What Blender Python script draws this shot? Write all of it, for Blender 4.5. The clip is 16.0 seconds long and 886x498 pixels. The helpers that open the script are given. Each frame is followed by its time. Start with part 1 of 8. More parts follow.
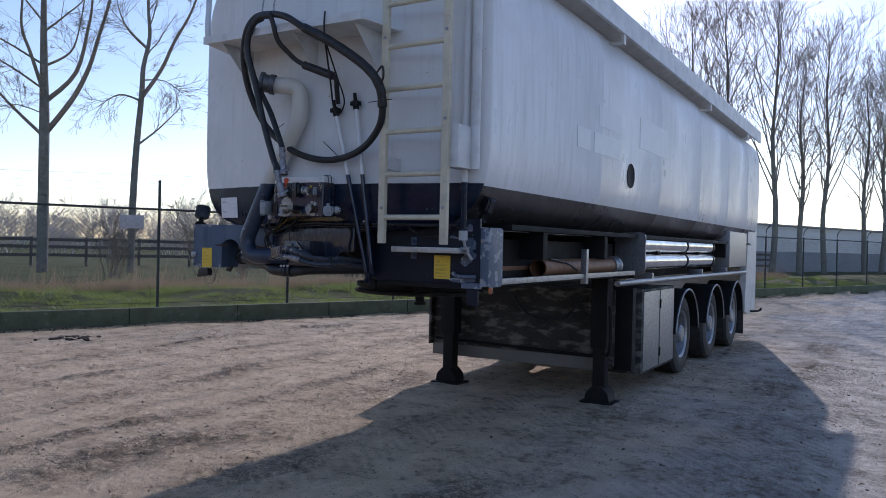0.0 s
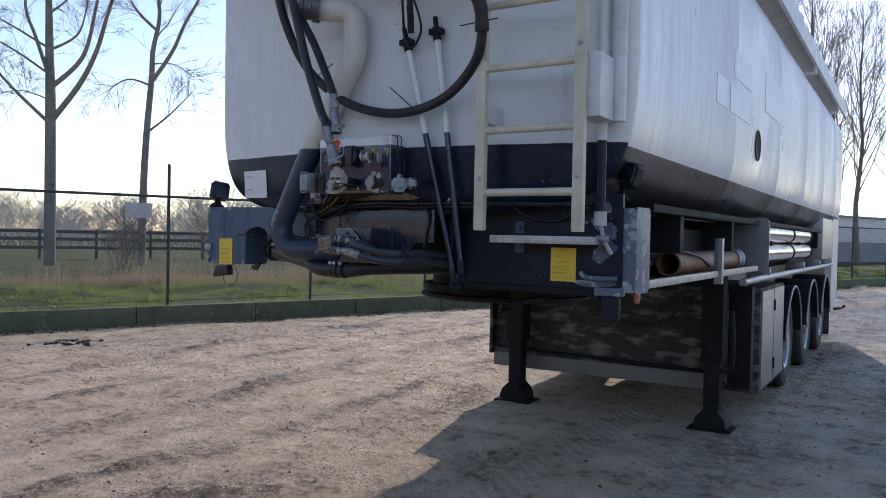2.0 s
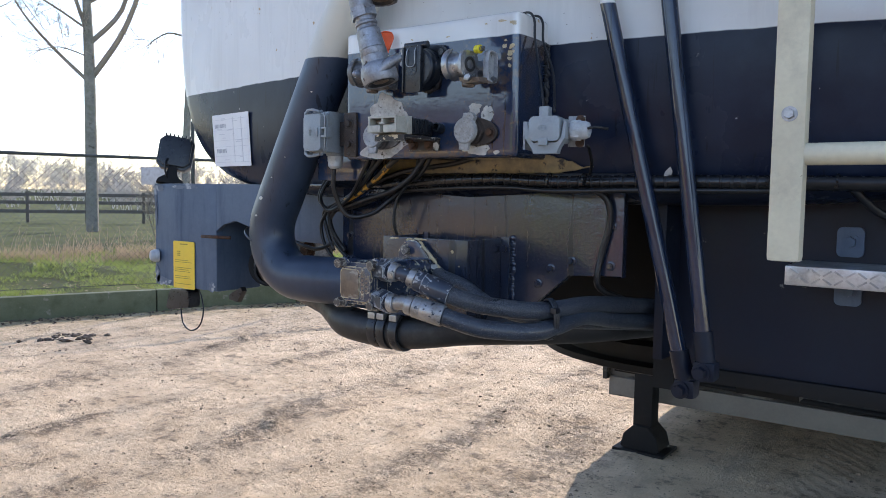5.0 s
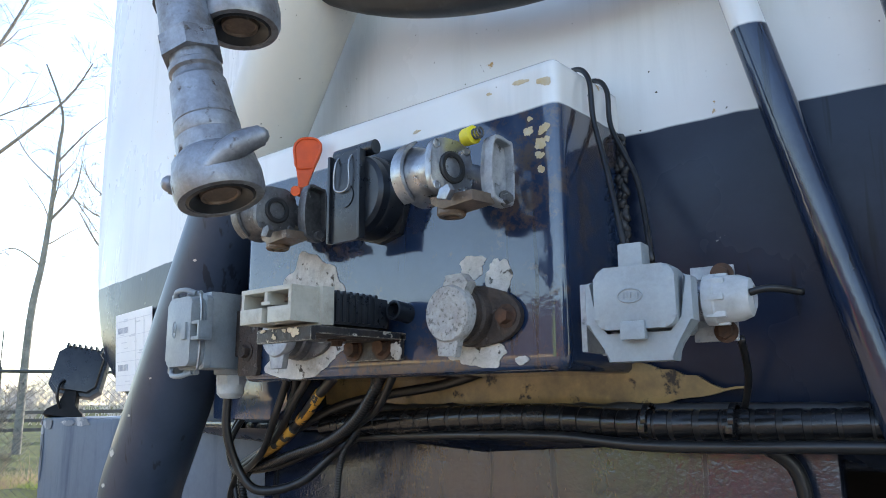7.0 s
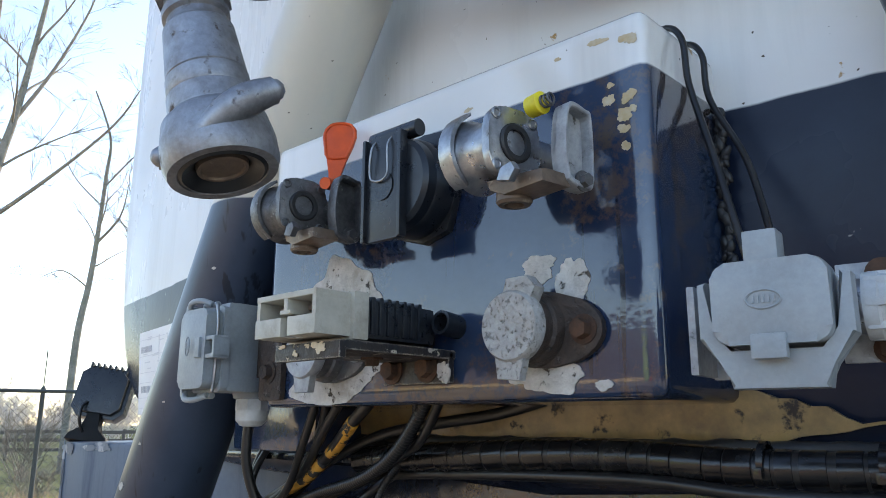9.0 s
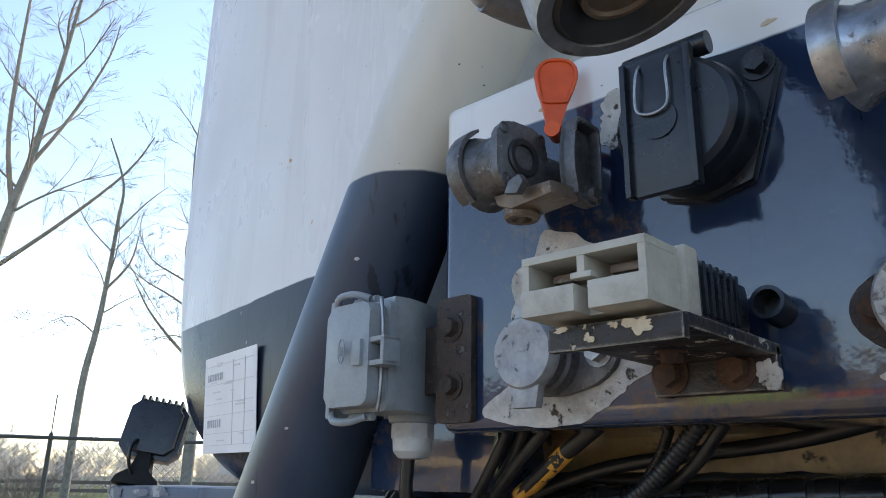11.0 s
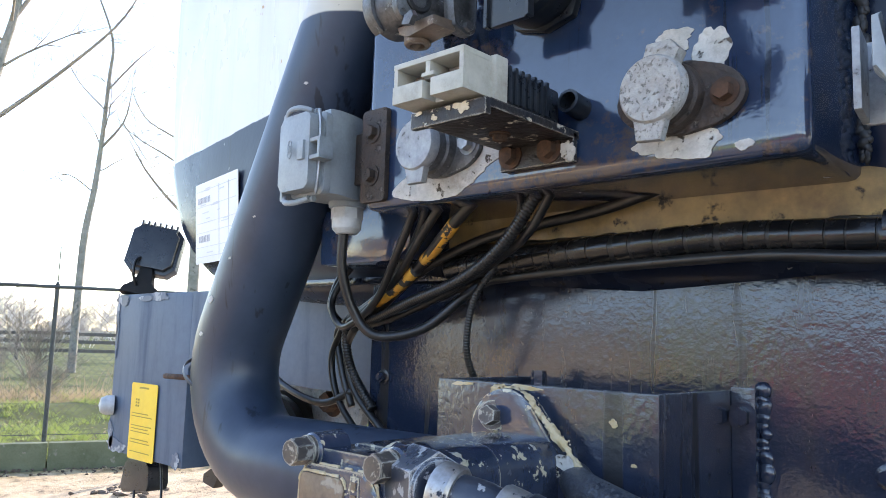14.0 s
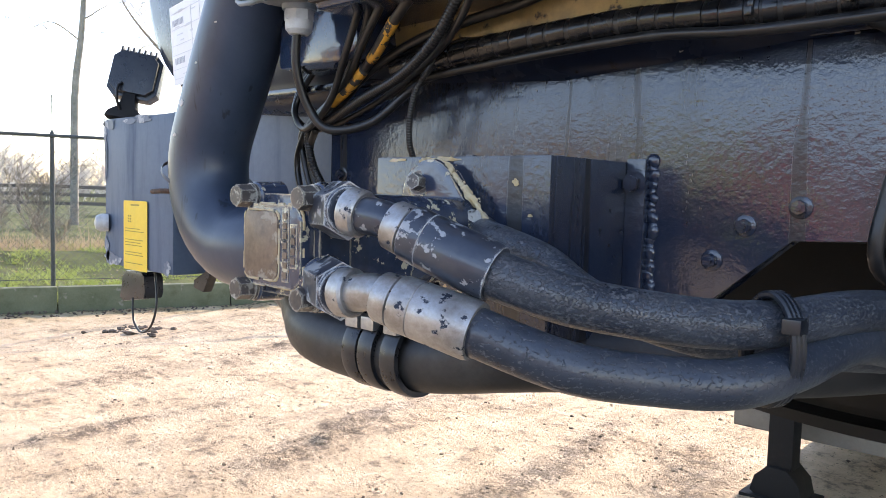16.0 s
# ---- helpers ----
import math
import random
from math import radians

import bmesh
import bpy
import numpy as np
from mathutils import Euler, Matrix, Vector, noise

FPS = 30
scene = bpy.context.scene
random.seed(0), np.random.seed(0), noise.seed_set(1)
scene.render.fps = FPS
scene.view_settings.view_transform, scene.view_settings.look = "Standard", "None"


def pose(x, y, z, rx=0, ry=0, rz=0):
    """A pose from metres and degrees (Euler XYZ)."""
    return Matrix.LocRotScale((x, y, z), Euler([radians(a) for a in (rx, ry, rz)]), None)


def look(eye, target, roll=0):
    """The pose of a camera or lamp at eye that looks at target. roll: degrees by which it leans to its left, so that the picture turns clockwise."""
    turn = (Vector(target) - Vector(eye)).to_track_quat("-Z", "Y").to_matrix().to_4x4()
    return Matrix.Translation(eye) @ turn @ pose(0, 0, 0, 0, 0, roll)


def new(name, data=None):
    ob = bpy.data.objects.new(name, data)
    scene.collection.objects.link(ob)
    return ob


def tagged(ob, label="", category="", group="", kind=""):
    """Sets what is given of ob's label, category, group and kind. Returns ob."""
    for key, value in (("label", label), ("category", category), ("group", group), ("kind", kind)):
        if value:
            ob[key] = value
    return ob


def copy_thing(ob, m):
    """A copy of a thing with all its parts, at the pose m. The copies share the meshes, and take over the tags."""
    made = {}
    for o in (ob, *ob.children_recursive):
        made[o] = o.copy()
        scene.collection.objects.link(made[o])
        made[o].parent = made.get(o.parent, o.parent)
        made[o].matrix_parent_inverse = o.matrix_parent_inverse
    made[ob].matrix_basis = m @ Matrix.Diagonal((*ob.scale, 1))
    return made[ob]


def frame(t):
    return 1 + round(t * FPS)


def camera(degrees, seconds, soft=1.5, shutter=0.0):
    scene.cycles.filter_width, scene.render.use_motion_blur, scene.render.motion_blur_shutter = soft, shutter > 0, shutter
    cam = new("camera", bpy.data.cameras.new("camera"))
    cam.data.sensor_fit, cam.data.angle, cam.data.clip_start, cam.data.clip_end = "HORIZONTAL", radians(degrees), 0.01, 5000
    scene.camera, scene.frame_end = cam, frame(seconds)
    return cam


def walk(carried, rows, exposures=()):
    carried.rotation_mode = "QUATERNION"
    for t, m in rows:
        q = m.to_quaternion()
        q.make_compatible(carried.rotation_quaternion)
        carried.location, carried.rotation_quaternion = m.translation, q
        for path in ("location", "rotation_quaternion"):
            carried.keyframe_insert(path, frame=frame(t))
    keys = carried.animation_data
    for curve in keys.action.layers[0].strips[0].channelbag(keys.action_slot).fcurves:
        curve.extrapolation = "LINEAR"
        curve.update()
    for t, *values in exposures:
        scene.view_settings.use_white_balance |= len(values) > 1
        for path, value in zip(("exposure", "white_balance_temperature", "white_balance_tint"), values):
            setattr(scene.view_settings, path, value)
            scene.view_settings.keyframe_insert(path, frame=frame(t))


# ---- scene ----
cam = camera(60.2, 16.0, soft=0.9)
PATH = [
    (0, (0.153, -0.175, 1.552), (-0.872, 1.543, 1.540), 1.34),
    (0.5, (-0.200, 0.021, 1.566), (-1.255, 1.720, 1.552), 1.42),
    (1, (-0.472, 0.255, 1.540), (-1.553, 1.938, 1.517), 1.31),
    (1.5, (-0.732, 0.537, 1.580), (-1.795, 2.231, 1.554), 1.12),
    (2, (-1.038, 0.853, 1.526), (-2.089, 2.555, 1.490), 1.13),
    (2.5, (-1.266, 1.154, 1.518), (-2.310, 2.859, 1.468), 1.03),
    (3, (-1.528, 1.500, 1.547), (-2.582, 3.197, 1.460), 0.92),
    (3.5, (-1.834, 1.771, 1.569), (-2.902, 3.459, 1.456), 0.81),
    (3.7, (-1.945, 1.861, 1.598), (-3.018, 3.545, 1.481), 0.81),
    (5.8, (-2.613, 2.848, 1.650), (-3.842, 4.421, 1.526), 0.07),
    (6, (-2.670, 2.914, 1.655), (-3.911, 4.481, 1.587), 0.06),
    (6.3, (-2.724, 3.030, 1.673), (-3.989, 4.578, 1.639), 0.13),
    (6.5, (-2.755, 3.100, 1.673), (-4.018, 4.646, 1.793), 0.04),
    (7, (-2.816, 3.229, 1.694), (-4.075, 4.734, 2.084), -0.44),
    (7.5, (-2.876, 3.312, 1.708), (-4.163, 4.798, 2.080), -0.46),
    (8, (-2.892, 3.327, 1.706), (-4.200, 4.793, 2.082), -0.29),
    (8.2, (-2.897, 3.328, 1.703), (-4.210, 4.788, 2.084), -0.19),
    (10.3, (-2.991, 3.297, 1.698), (-4.349, 4.645, 2.284), 0.66),
    (10.5, (-3.037, 3.307, 1.684), (-4.403, 4.644, 2.274), 0.75),
    (11, (-3.162, 3.333, 1.683), (-4.477, 4.724, 2.261), 0.92),
    (11.5, (-3.236, 3.347, 1.679), (-4.544, 4.792, 2.128), 1.42),
    (12, (-3.256, 3.355, 1.672), (-4.572, 4.835, 1.950), 1.79),
    (12.5, (-3.228, 3.336, 1.663), (-4.568, 4.795, 1.936), 1.77),
    (13, (-3.144, 3.325, 1.649), (-4.500, 4.771, 1.918), 1.75),
    (13.5, (-3.044, 3.291, 1.629), (-4.391, 4.743, 1.902), 1.76),
    (13.9, (-3.000, 3.263, 1.594), (-4.339, 4.724, 1.859), 1.67),
    (14, (-2.983, 3.256, 1.588), (-4.337, 4.710, 1.824), 1.75),
    (14.4, (-2.945, 3.228, 1.589), (-4.319, 4.678, 1.490), 1.82),
    (14.5, (-2.939, 3.222, 1.592), (-4.316, 4.665, 1.450), 1.81),
    (15, (-2.922, 3.209, 1.570), (-4.313, 4.639, 1.422), 1.59),
    (15.5, (-2.911, 3.225, 1.561), (-4.284, 4.672, 1.407), 1.52),
    (16, (-2.871, 3.232, 1.517), (-4.221, 4.700, 1.373), 1.64),
]
EXPOSURES = [(0, 0.08, 6050, 24), (1.0, 0.30, 6150, 23), (1.5, 0.30, 6250, 23), (2.5, 0.72, 6550, 20), (3.7, 1.02, 6800, 19), (6.0, 1.76, 6700, 17), (7.0, 1.95, 6850, 14), (8.0, 2.05, 6850, 14), (10.5, 1.2, 7400, 15), (11.0, 1.42, 7000, 15), (12.5, 1.87, 6900, 15), (13.0, 1.95, 7000, 15), (14.0, 2.35, 7050, 17), (14.5, 2.15, 7550, 20), (15.0, 2.0, 7250, 21), (16.0, 2.2, 7450, 21)]
walk(cam, [(t, look(eye, target, roll)) for t, eye, target, roll in PATH], EXPOSURES)
cam.data.dof.use_dof = False

# ---- sky and sun ----
SUN_AZ, SUN_EL = 14.6, 26.0          # degrees left of +y, degrees up
world = bpy.data.worlds.new("sky")
scene.world = world
world.use_nodes = True
wn = world.node_tree.nodes
wl = world.node_tree.links
sky = wn.new("ShaderNodeTexSky")
sky.sky_type = "NISHITA"
sky.sun_disc = False
sky.sun_elevation, sky.sun_rotation = radians(SUN_EL), radians(-SUN_AZ)
sky.air_density, sky.dust_density, sky.ozone_density = 1.0, 0.2, 1.6
wn["Background"].inputs["Strength"].default_value = 0.15
wl.new(sky.outputs[0], wn["Background"].inputs["Color"])
sun = new("sun", bpy.data.lights.new("sun", "SUN"))
sun.data.energy, sun.data.angle, sun.data.color = 2.3, radians(0.6), (1.0, 0.93, 0.82)
az, el = radians(SUN_AZ), radians(SUN_EL)
toward = Vector((-math.sin(az) * math.cos(el), math.cos(az) * math.cos(el), math.sin(el)))
sun.matrix_world = look(toward * 60, (0, 0, 0))


# ---- mesh helpers ----
def part(name, bm, material, parent=None, label="", sharp=0.6):
    """One bmesh as one mesh object under a thing or a part."""
    for e in bm.edges:
        if len(e.link_faces) == 2:
            e.smooth = e.calc_face_angle(0.0) < sharp
    for f in bm.faces:
        f.smooth = True
    me = bpy.data.meshes.new(name)
    bm.to_mesh(me)
    bm.free()
    for m in material if isinstance(material, (list, tuple)) else (material,):
        me.materials.append(m)
    ob = new(name, me)
    if parent is not None:
        ob.parent = parent
    if label:
        ob["label"] = label
    return ob


def thing(name, label, category, group="", kind=""):
    return tagged(new(name), label, category, group, kind)


def axes(d):
    """A turn whose z axis points along d."""
    return Vector(d).normalized().to_track_quat("Z", "Y").to_matrix().to_4x4()


def box(bm, c, s, bevel=0.0, turn=None, seg=2):
    m = Matrix.Translation(c)
    if turn is not None:
        m = m @ turn
    r = bmesh.ops.create_cube(bm, size=1.0, matrix=m @ Matrix.Diagonal((*s, 1)))
    if bevel:
        es = list({e for v in r["verts"] for e in v.link_edges})
        bmesh.ops.bevel(bm, geom=es, offset=bevel, segments=seg, affect="EDGES", profile=0.7)
    return bm


def span(bm, a, b, bevel=0.0):
    """A box from corner a to corner b."""
    a, b = Vector(a), Vector(b)
    return box(bm, (a + b) / 2, [abs(v) for v in (b - a)], bevel)


def rod(bm, p, q, r, r2=None, n=16):
    p, q = Vector(p), Vector(q)
    m = Matrix.Translation((p + q) / 2) @ axes(q - p)
    bmesh.ops.create_cone(bm, cap_ends=True, segments=n, radius1=r, radius2=r if r2 is None else r2, depth=(q - p).length, matrix=m)
    return bm


def lathe(bm, p, d, prof, n=32, flat=1.0):
    """Turns (distance along d, radius) rows round the line from p along d."""
    m = Matrix.Translation(p) @ axes(d)
    rings = []
    for z, r in prof:
        if r <= 1e-5:
            rings.append([bm.verts.new(m @ Vector((0, 0, z)))])
        else:
            rings.append([bm.verts.new(m @ Vector((r * math.cos(2 * math.pi * k / n), flat * r * math.sin(2 * math.pi * k / n), z))) for k in range(n)])
    for a, b in zip(rings, rings[1:]):
        for k in range(n):
            j = (k + 1) % n
            if len(a) == 1 and len(b) == 1:
                continue
            if len(a) == 1:
                bm.faces.new((a[0], b[k], b[j]))
            elif len(b) == 1:
                bm.faces.new((a[k], a[j], b[0]))
            else:
                bm.faces.new((a[k], a[j], b[j], b[k]))
    bmesh.ops.recalc_face_normals(bm, faces=bm.faces)
    return bm


def glide(pts, sub=6):
    """A smooth line through the points."""
    pts = [Vector(p) for p in pts]
    if len(pts) < 3 or sub < 2:
        return pts
    out = []
    for k in range(len(pts) - 1):
        a, b, c, d = pts[max(k - 1, 0)], pts[k], pts[k + 1], pts[min(k + 2, len(pts) - 1)]
        for j in range(sub):
            t = j / sub
            out.append(0.5 * ((2 * b) + (c - a) * t + (2 * a - 5 * b + 4 * c - d) * t * t + (3 * b - a - 3 * c + d) * t ** 3))
    out.append(pts[-1])
    return out


def tube(bm, pts, r, n=12, sub=6, ribs=0.0, caps=True):
    """A round bar along a smooth line; r is a radius or a function of 0..1; ribs is the pitch of a corrugation."""
    line = glide(pts, sub)
    if ribs:
        fine, total = [], 0.0
        for a, b in zip(line, line[1:]):
            k = max(1, int((b - a).length / (ribs / 4)))
            fine += [a.lerp(b, j / k) for j in range(k)]
        line = fine + [line[-1]]
    up, rings, m = None, [], len(line)
    for k, p in enumerate(line):
        d = (line[min(k + 1, m - 1)] - line[max(k - 1, 0)]).normalized()
        if up is None:
            up = d.orthogonal().normalized()
        up = (up - d * up.dot(d)).normalized()
        side = d.cross(up)
        rad = r(k / (m - 1)) if callable(r) else r
        if ribs:
            rad *= 1.0 + (0.14 if (k // 2) % 2 else -0.05)
        rings.append([bm.verts.new(p + rad * (math.cos(2 * math.pi * j / n) * up + math.sin(2 * math.pi * j / n) * side)) for j in range(n)])
    for a, b in zip(rings, rings[1:]):
        for j in range(n):
            bm.faces.new((a[j], a[(j + 1) % n], b[(j + 1) % n], b[j]))
    if caps:
        bm.faces.new(list(reversed(rings[0])))
        bm.faces.new(rings[-1])
    return bm


def prism(bm, pts, o, ux, uy, depth, bevel=0.0):
    """An outline in the plane of ux and uy at o, drawn out by depth along ux x uy."""
    o, ux, uy = Vector(o), Vector(ux), Vector(uy)
    nrm = ux.cross(uy).normalized()
    a = [bm.verts.new(o + ux * x + uy * y) for x, y in pts]
    b = [bm.verts.new(v.co + nrm * depth) for v in a]
    k = len(a)
    fs = [bm.faces.new(list(reversed(a))), bm.faces.new(b)]
    for j in range(k):
        fs.append(bm.faces.new((a[j], a[(j + 1) % k], b[(j + 1) % k], b[j])))
    if bevel:
        es = list({e for f in fs[:2] for e in f.edges})
        bmesh.ops.bevel(bm, geom=es, offset=bevel, segments=2, affect="EDGES", profile=0.7)
    bmesh.ops.recalc_face_normals(bm, faces=bm.faces)
    return bm


def rounded(w, h, r, n=5):
    """The outline of a rounded rectangle round 0, 0."""
    out = []
    for cx, cy, a0 in ((w / 2 - r, h / 2 - r, 0), (-w / 2 + r, h / 2 - r, 90), (-w / 2 + r, -h / 2 + r, 180), (w / 2 - r, -h / 2 + r, 270)):
        out += [(cx + r * math.cos(radians(a0 + 90 * k / n)), cy + r * math.sin(radians(a0 + 90 * k / n))) for k in range(n + 1)]
    return out


def patch(bm, x, z, w, h, y, seed, thick=0.0012, rag=0.35):
    """A ragged flake in the plane of the front."""
    rng = random.Random(seed)
    n = 90
    ph = [(rng.uniform(0.2, 1.0) / (j + 1), rng.uniform(0, 6.28)) for j in range(16)]
    pts = []
    for k in range(n):
        a = 2 * math.pi * k / n
        s = 1 + rag * sum(u * math.sin((j + 2) * a + p) for j, (u, p) in enumerate(ph)) * 0.6 + rng.uniform(-0.012, 0.012)
        pts.append((w / 2 * s * math.cos(a), h / 2 * s * math.sin(a)))
    return prism(bm, pts, (x, y, z), (1, 0, 0), (0, 0, 1), thick)


def hexbolt(bm, p, d, r=0.008, h=0.006, washer=True):
    p, d = Vector(p), Vector(d).normalized()
    if washer:
        rod(bm, p, p + d * 0.0015, r * 1.45, n=18)
    rod(bm, p + d * 0.0012, p + d * h, r, r * 0.93, n=6)
    return bm


# ---- materials ----
def nodes_of(name):
    m = bpy.data.materials.new(name)
    m.use_nodes = True
    return m, m.node_tree.nodes, m.node_tree.links, m.node_tree.nodes["Principled BSDF"]


def noise_of(N, L, scale, detail=6.0, rough=0.6, vector=None, stretch=None):
    t = N.new("ShaderNodeTexNoise")
    t.inputs["Scale"].default_value, t.inputs["Detail"].default_value, t.inputs["Roughness"].default_value = scale, detail, rough
    src = vector
    if src is None:
        src = N.new("ShaderNodeNewGeometry").outputs["Position"]
    if stretch:
        mp = N.new("ShaderNodeMapping")
        mp.inputs["Scale"].default_value = stretch
        L.new(src, mp.inputs["Vector"])
        src = mp.outputs[0]
    L.new(src, t.inputs["Vector"])
    return t.outputs["Fac"]


def ramp_of(N, L, fac, lo, hi, a=0.0, b=1.0):
    r = N.new("ShaderNodeMapRange")
    r.inputs["From Min"].default_value, r.inputs["From Max"].default_value = lo, hi
    r.inputs["To Min"].default_value, r.inputs["To Max"].default_value = a, b
    L.new(fac, r.inputs["Value"])
    return r.outputs[0]


def mix_of(N, L, fac, a, b):
    m = N.new("ShaderNodeMix")
    m.data_type = "RGBA"
    for sock, v in ((m.inputs[0], fac), (m.inputs[6], a), (m.inputs[7], b)):
        if isinstance(v, (tuple, list)):
            sock.default_value = (*v[:3], 1)
        elif isinstance(v, (int, float)):
            sock.default_value = v
        else:
            L.new(v, sock)
    return m.outputs[2]


def math_of(N, L, op, a, b=0.0):
    m = N.new("ShaderNodeMath")
    m.operation = op
    for sock, v in zip(m.inputs, (a, b)):
        if isinstance(v, (int, float)):
            sock.default_value = v
        else:
            L.new(v, sock)
    return m.outputs[0]


def bump_of(N, L, P, height, strength=0.3, distance=0.002):
    b = N.new("ShaderNodeBump")
    b.inputs["Strength"].default_value, b.inputs["Distance"].default_value = strength, distance
    L.new(height, b.inputs["Height"])
    L.new(b.outputs[0], P.inputs["Normal"])
    L.new(b.outputs[0], P.inputs["Coat Normal"])


def surface(name, a, b, scale=8.0, rough=(0.4, 0.6), metal=0.0, bump=0.15, dist=0.001, fine=120.0, worn=None, worn_at=(0.66, 0.68), worn_scale=22.0, coat=0.0, grime=None, worn_stretch=None, spec=0.5, grime_stretch=None, drips=False, edge=None):
    """Two tones in large patches, fine grain in tone, gloss and relief; worn is a colour that shows through in flakes; grime a colour in soft stains."""
    m, N, L, P = nodes_of(name)
    big = noise_of(N, L, scale, 5)
    small = noise_of(N, L, fine, 3)
    both = math_of(N, L, "ADD", math_of(N, L, "MULTIPLY", big, 0.7), math_of(N, L, "MULTIPLY", small, 0.3))
    fac = ramp_of(N, L, both, 0.36, 0.64)
    col = mix_of(N, L, fac, a, b)
    if grime:
        g = ramp_of(N, L, noise_of(N, L, scale * 0.6 + 3, 8, 0.7, stretch=grime_stretch), 0.5, 0.72, 0, 0.75)
        col = mix_of(N, L, g, col, grime)
    rgh = ramp_of(N, L, both, 0.3, 0.7, rough[0], rough[1])
    h = both
    if grime and grime_stretch:
        rgh = math_of(N, L, "ADD", rgh, math_of(N, L, "MULTIPLY", g, 0.35))
    if worn:
        w = ramp_of(N, L, noise_of(N, L, worn_scale, 9, 0.62, stretch=worn_stretch), worn_at[0], worn_at[1])
        col = mix_of(N, L, w, col, worn)
        rgh = math_of(N, L, "ADD", rgh, math_of(N, L, "MULTIPLY", w, 0.3))
        h = math_of(N, L, "SUBTRACT", both, math_of(N, L, "MULTIPLY", w, 0.6))
    if edge:
        # paint knocked off along the sharp edges
        bv = N.new("ShaderNodeBevel")
        bv.samples = 4
        bv.inputs["Radius"].default_value = edge[0]
        geo = N.new("ShaderNodeNewGeometry")
        dot = N.new("ShaderNodeVectorMath")
        dot.operation = "DOT_PRODUCT"
        L.new(bv.outputs[0], dot.inputs[0])
        L.new(geo.outputs["Normal"], dot.inputs[1])
        sharp = math_of(N, L, "SUBTRACT", 1.0, dot.outputs["Value"])
        patchy = math_of(N, L, "MULTIPLY", math_of(N, L, "SUBTRACT", noise_of(N, L, edge[2], 5, 0.6), 0.52), edge[3])
        ew = ramp_of(N, L, math_of(N, L, "ADD", sharp, patchy), edge[1], edge[1] + 0.03)
        ew = math_of(N, L, "MULTIPLY", ew, ramp_of(N, L, sharp, 0.01, 0.025))
        col = mix_of(N, L, ew, col, edge[4])
    if drips:
        dr = ramp_of(N, L, noise_of(N, L, 1.0, 3, 0.6, stretch=(38, 38, 1.6)), 0.62, 0.67, 0, 0.85)
        dr = math_of(N, L, "MAXIMUM", dr, ramp_of(N, L, noise_of(N, L, 95, 2, 0.5), 0.73, 0.75))
        col = mix_of(N, L, dr, col, (0.005, 0.005, 0.006))
        rgh = math_of(N, L, "ADD", rgh, math_of(N, L, "MULTIPLY", dr, 0.4))
    L.new(col, P.inputs["Base Color"])
    L.new(rgh, P.inputs["Roughness"])
    P.inputs["Metallic"].default_value, P.inputs["Specular IOR Level"].default_value = metal, spec
    P.inputs["Coat Weight"].default_value, P.inputs["Coat IOR"].default_value, P.inputs["Coat Roughness"].default_value = coat, 1.5, 0.05
    bump_of(N, L, P, h, bump, dist)
    return m


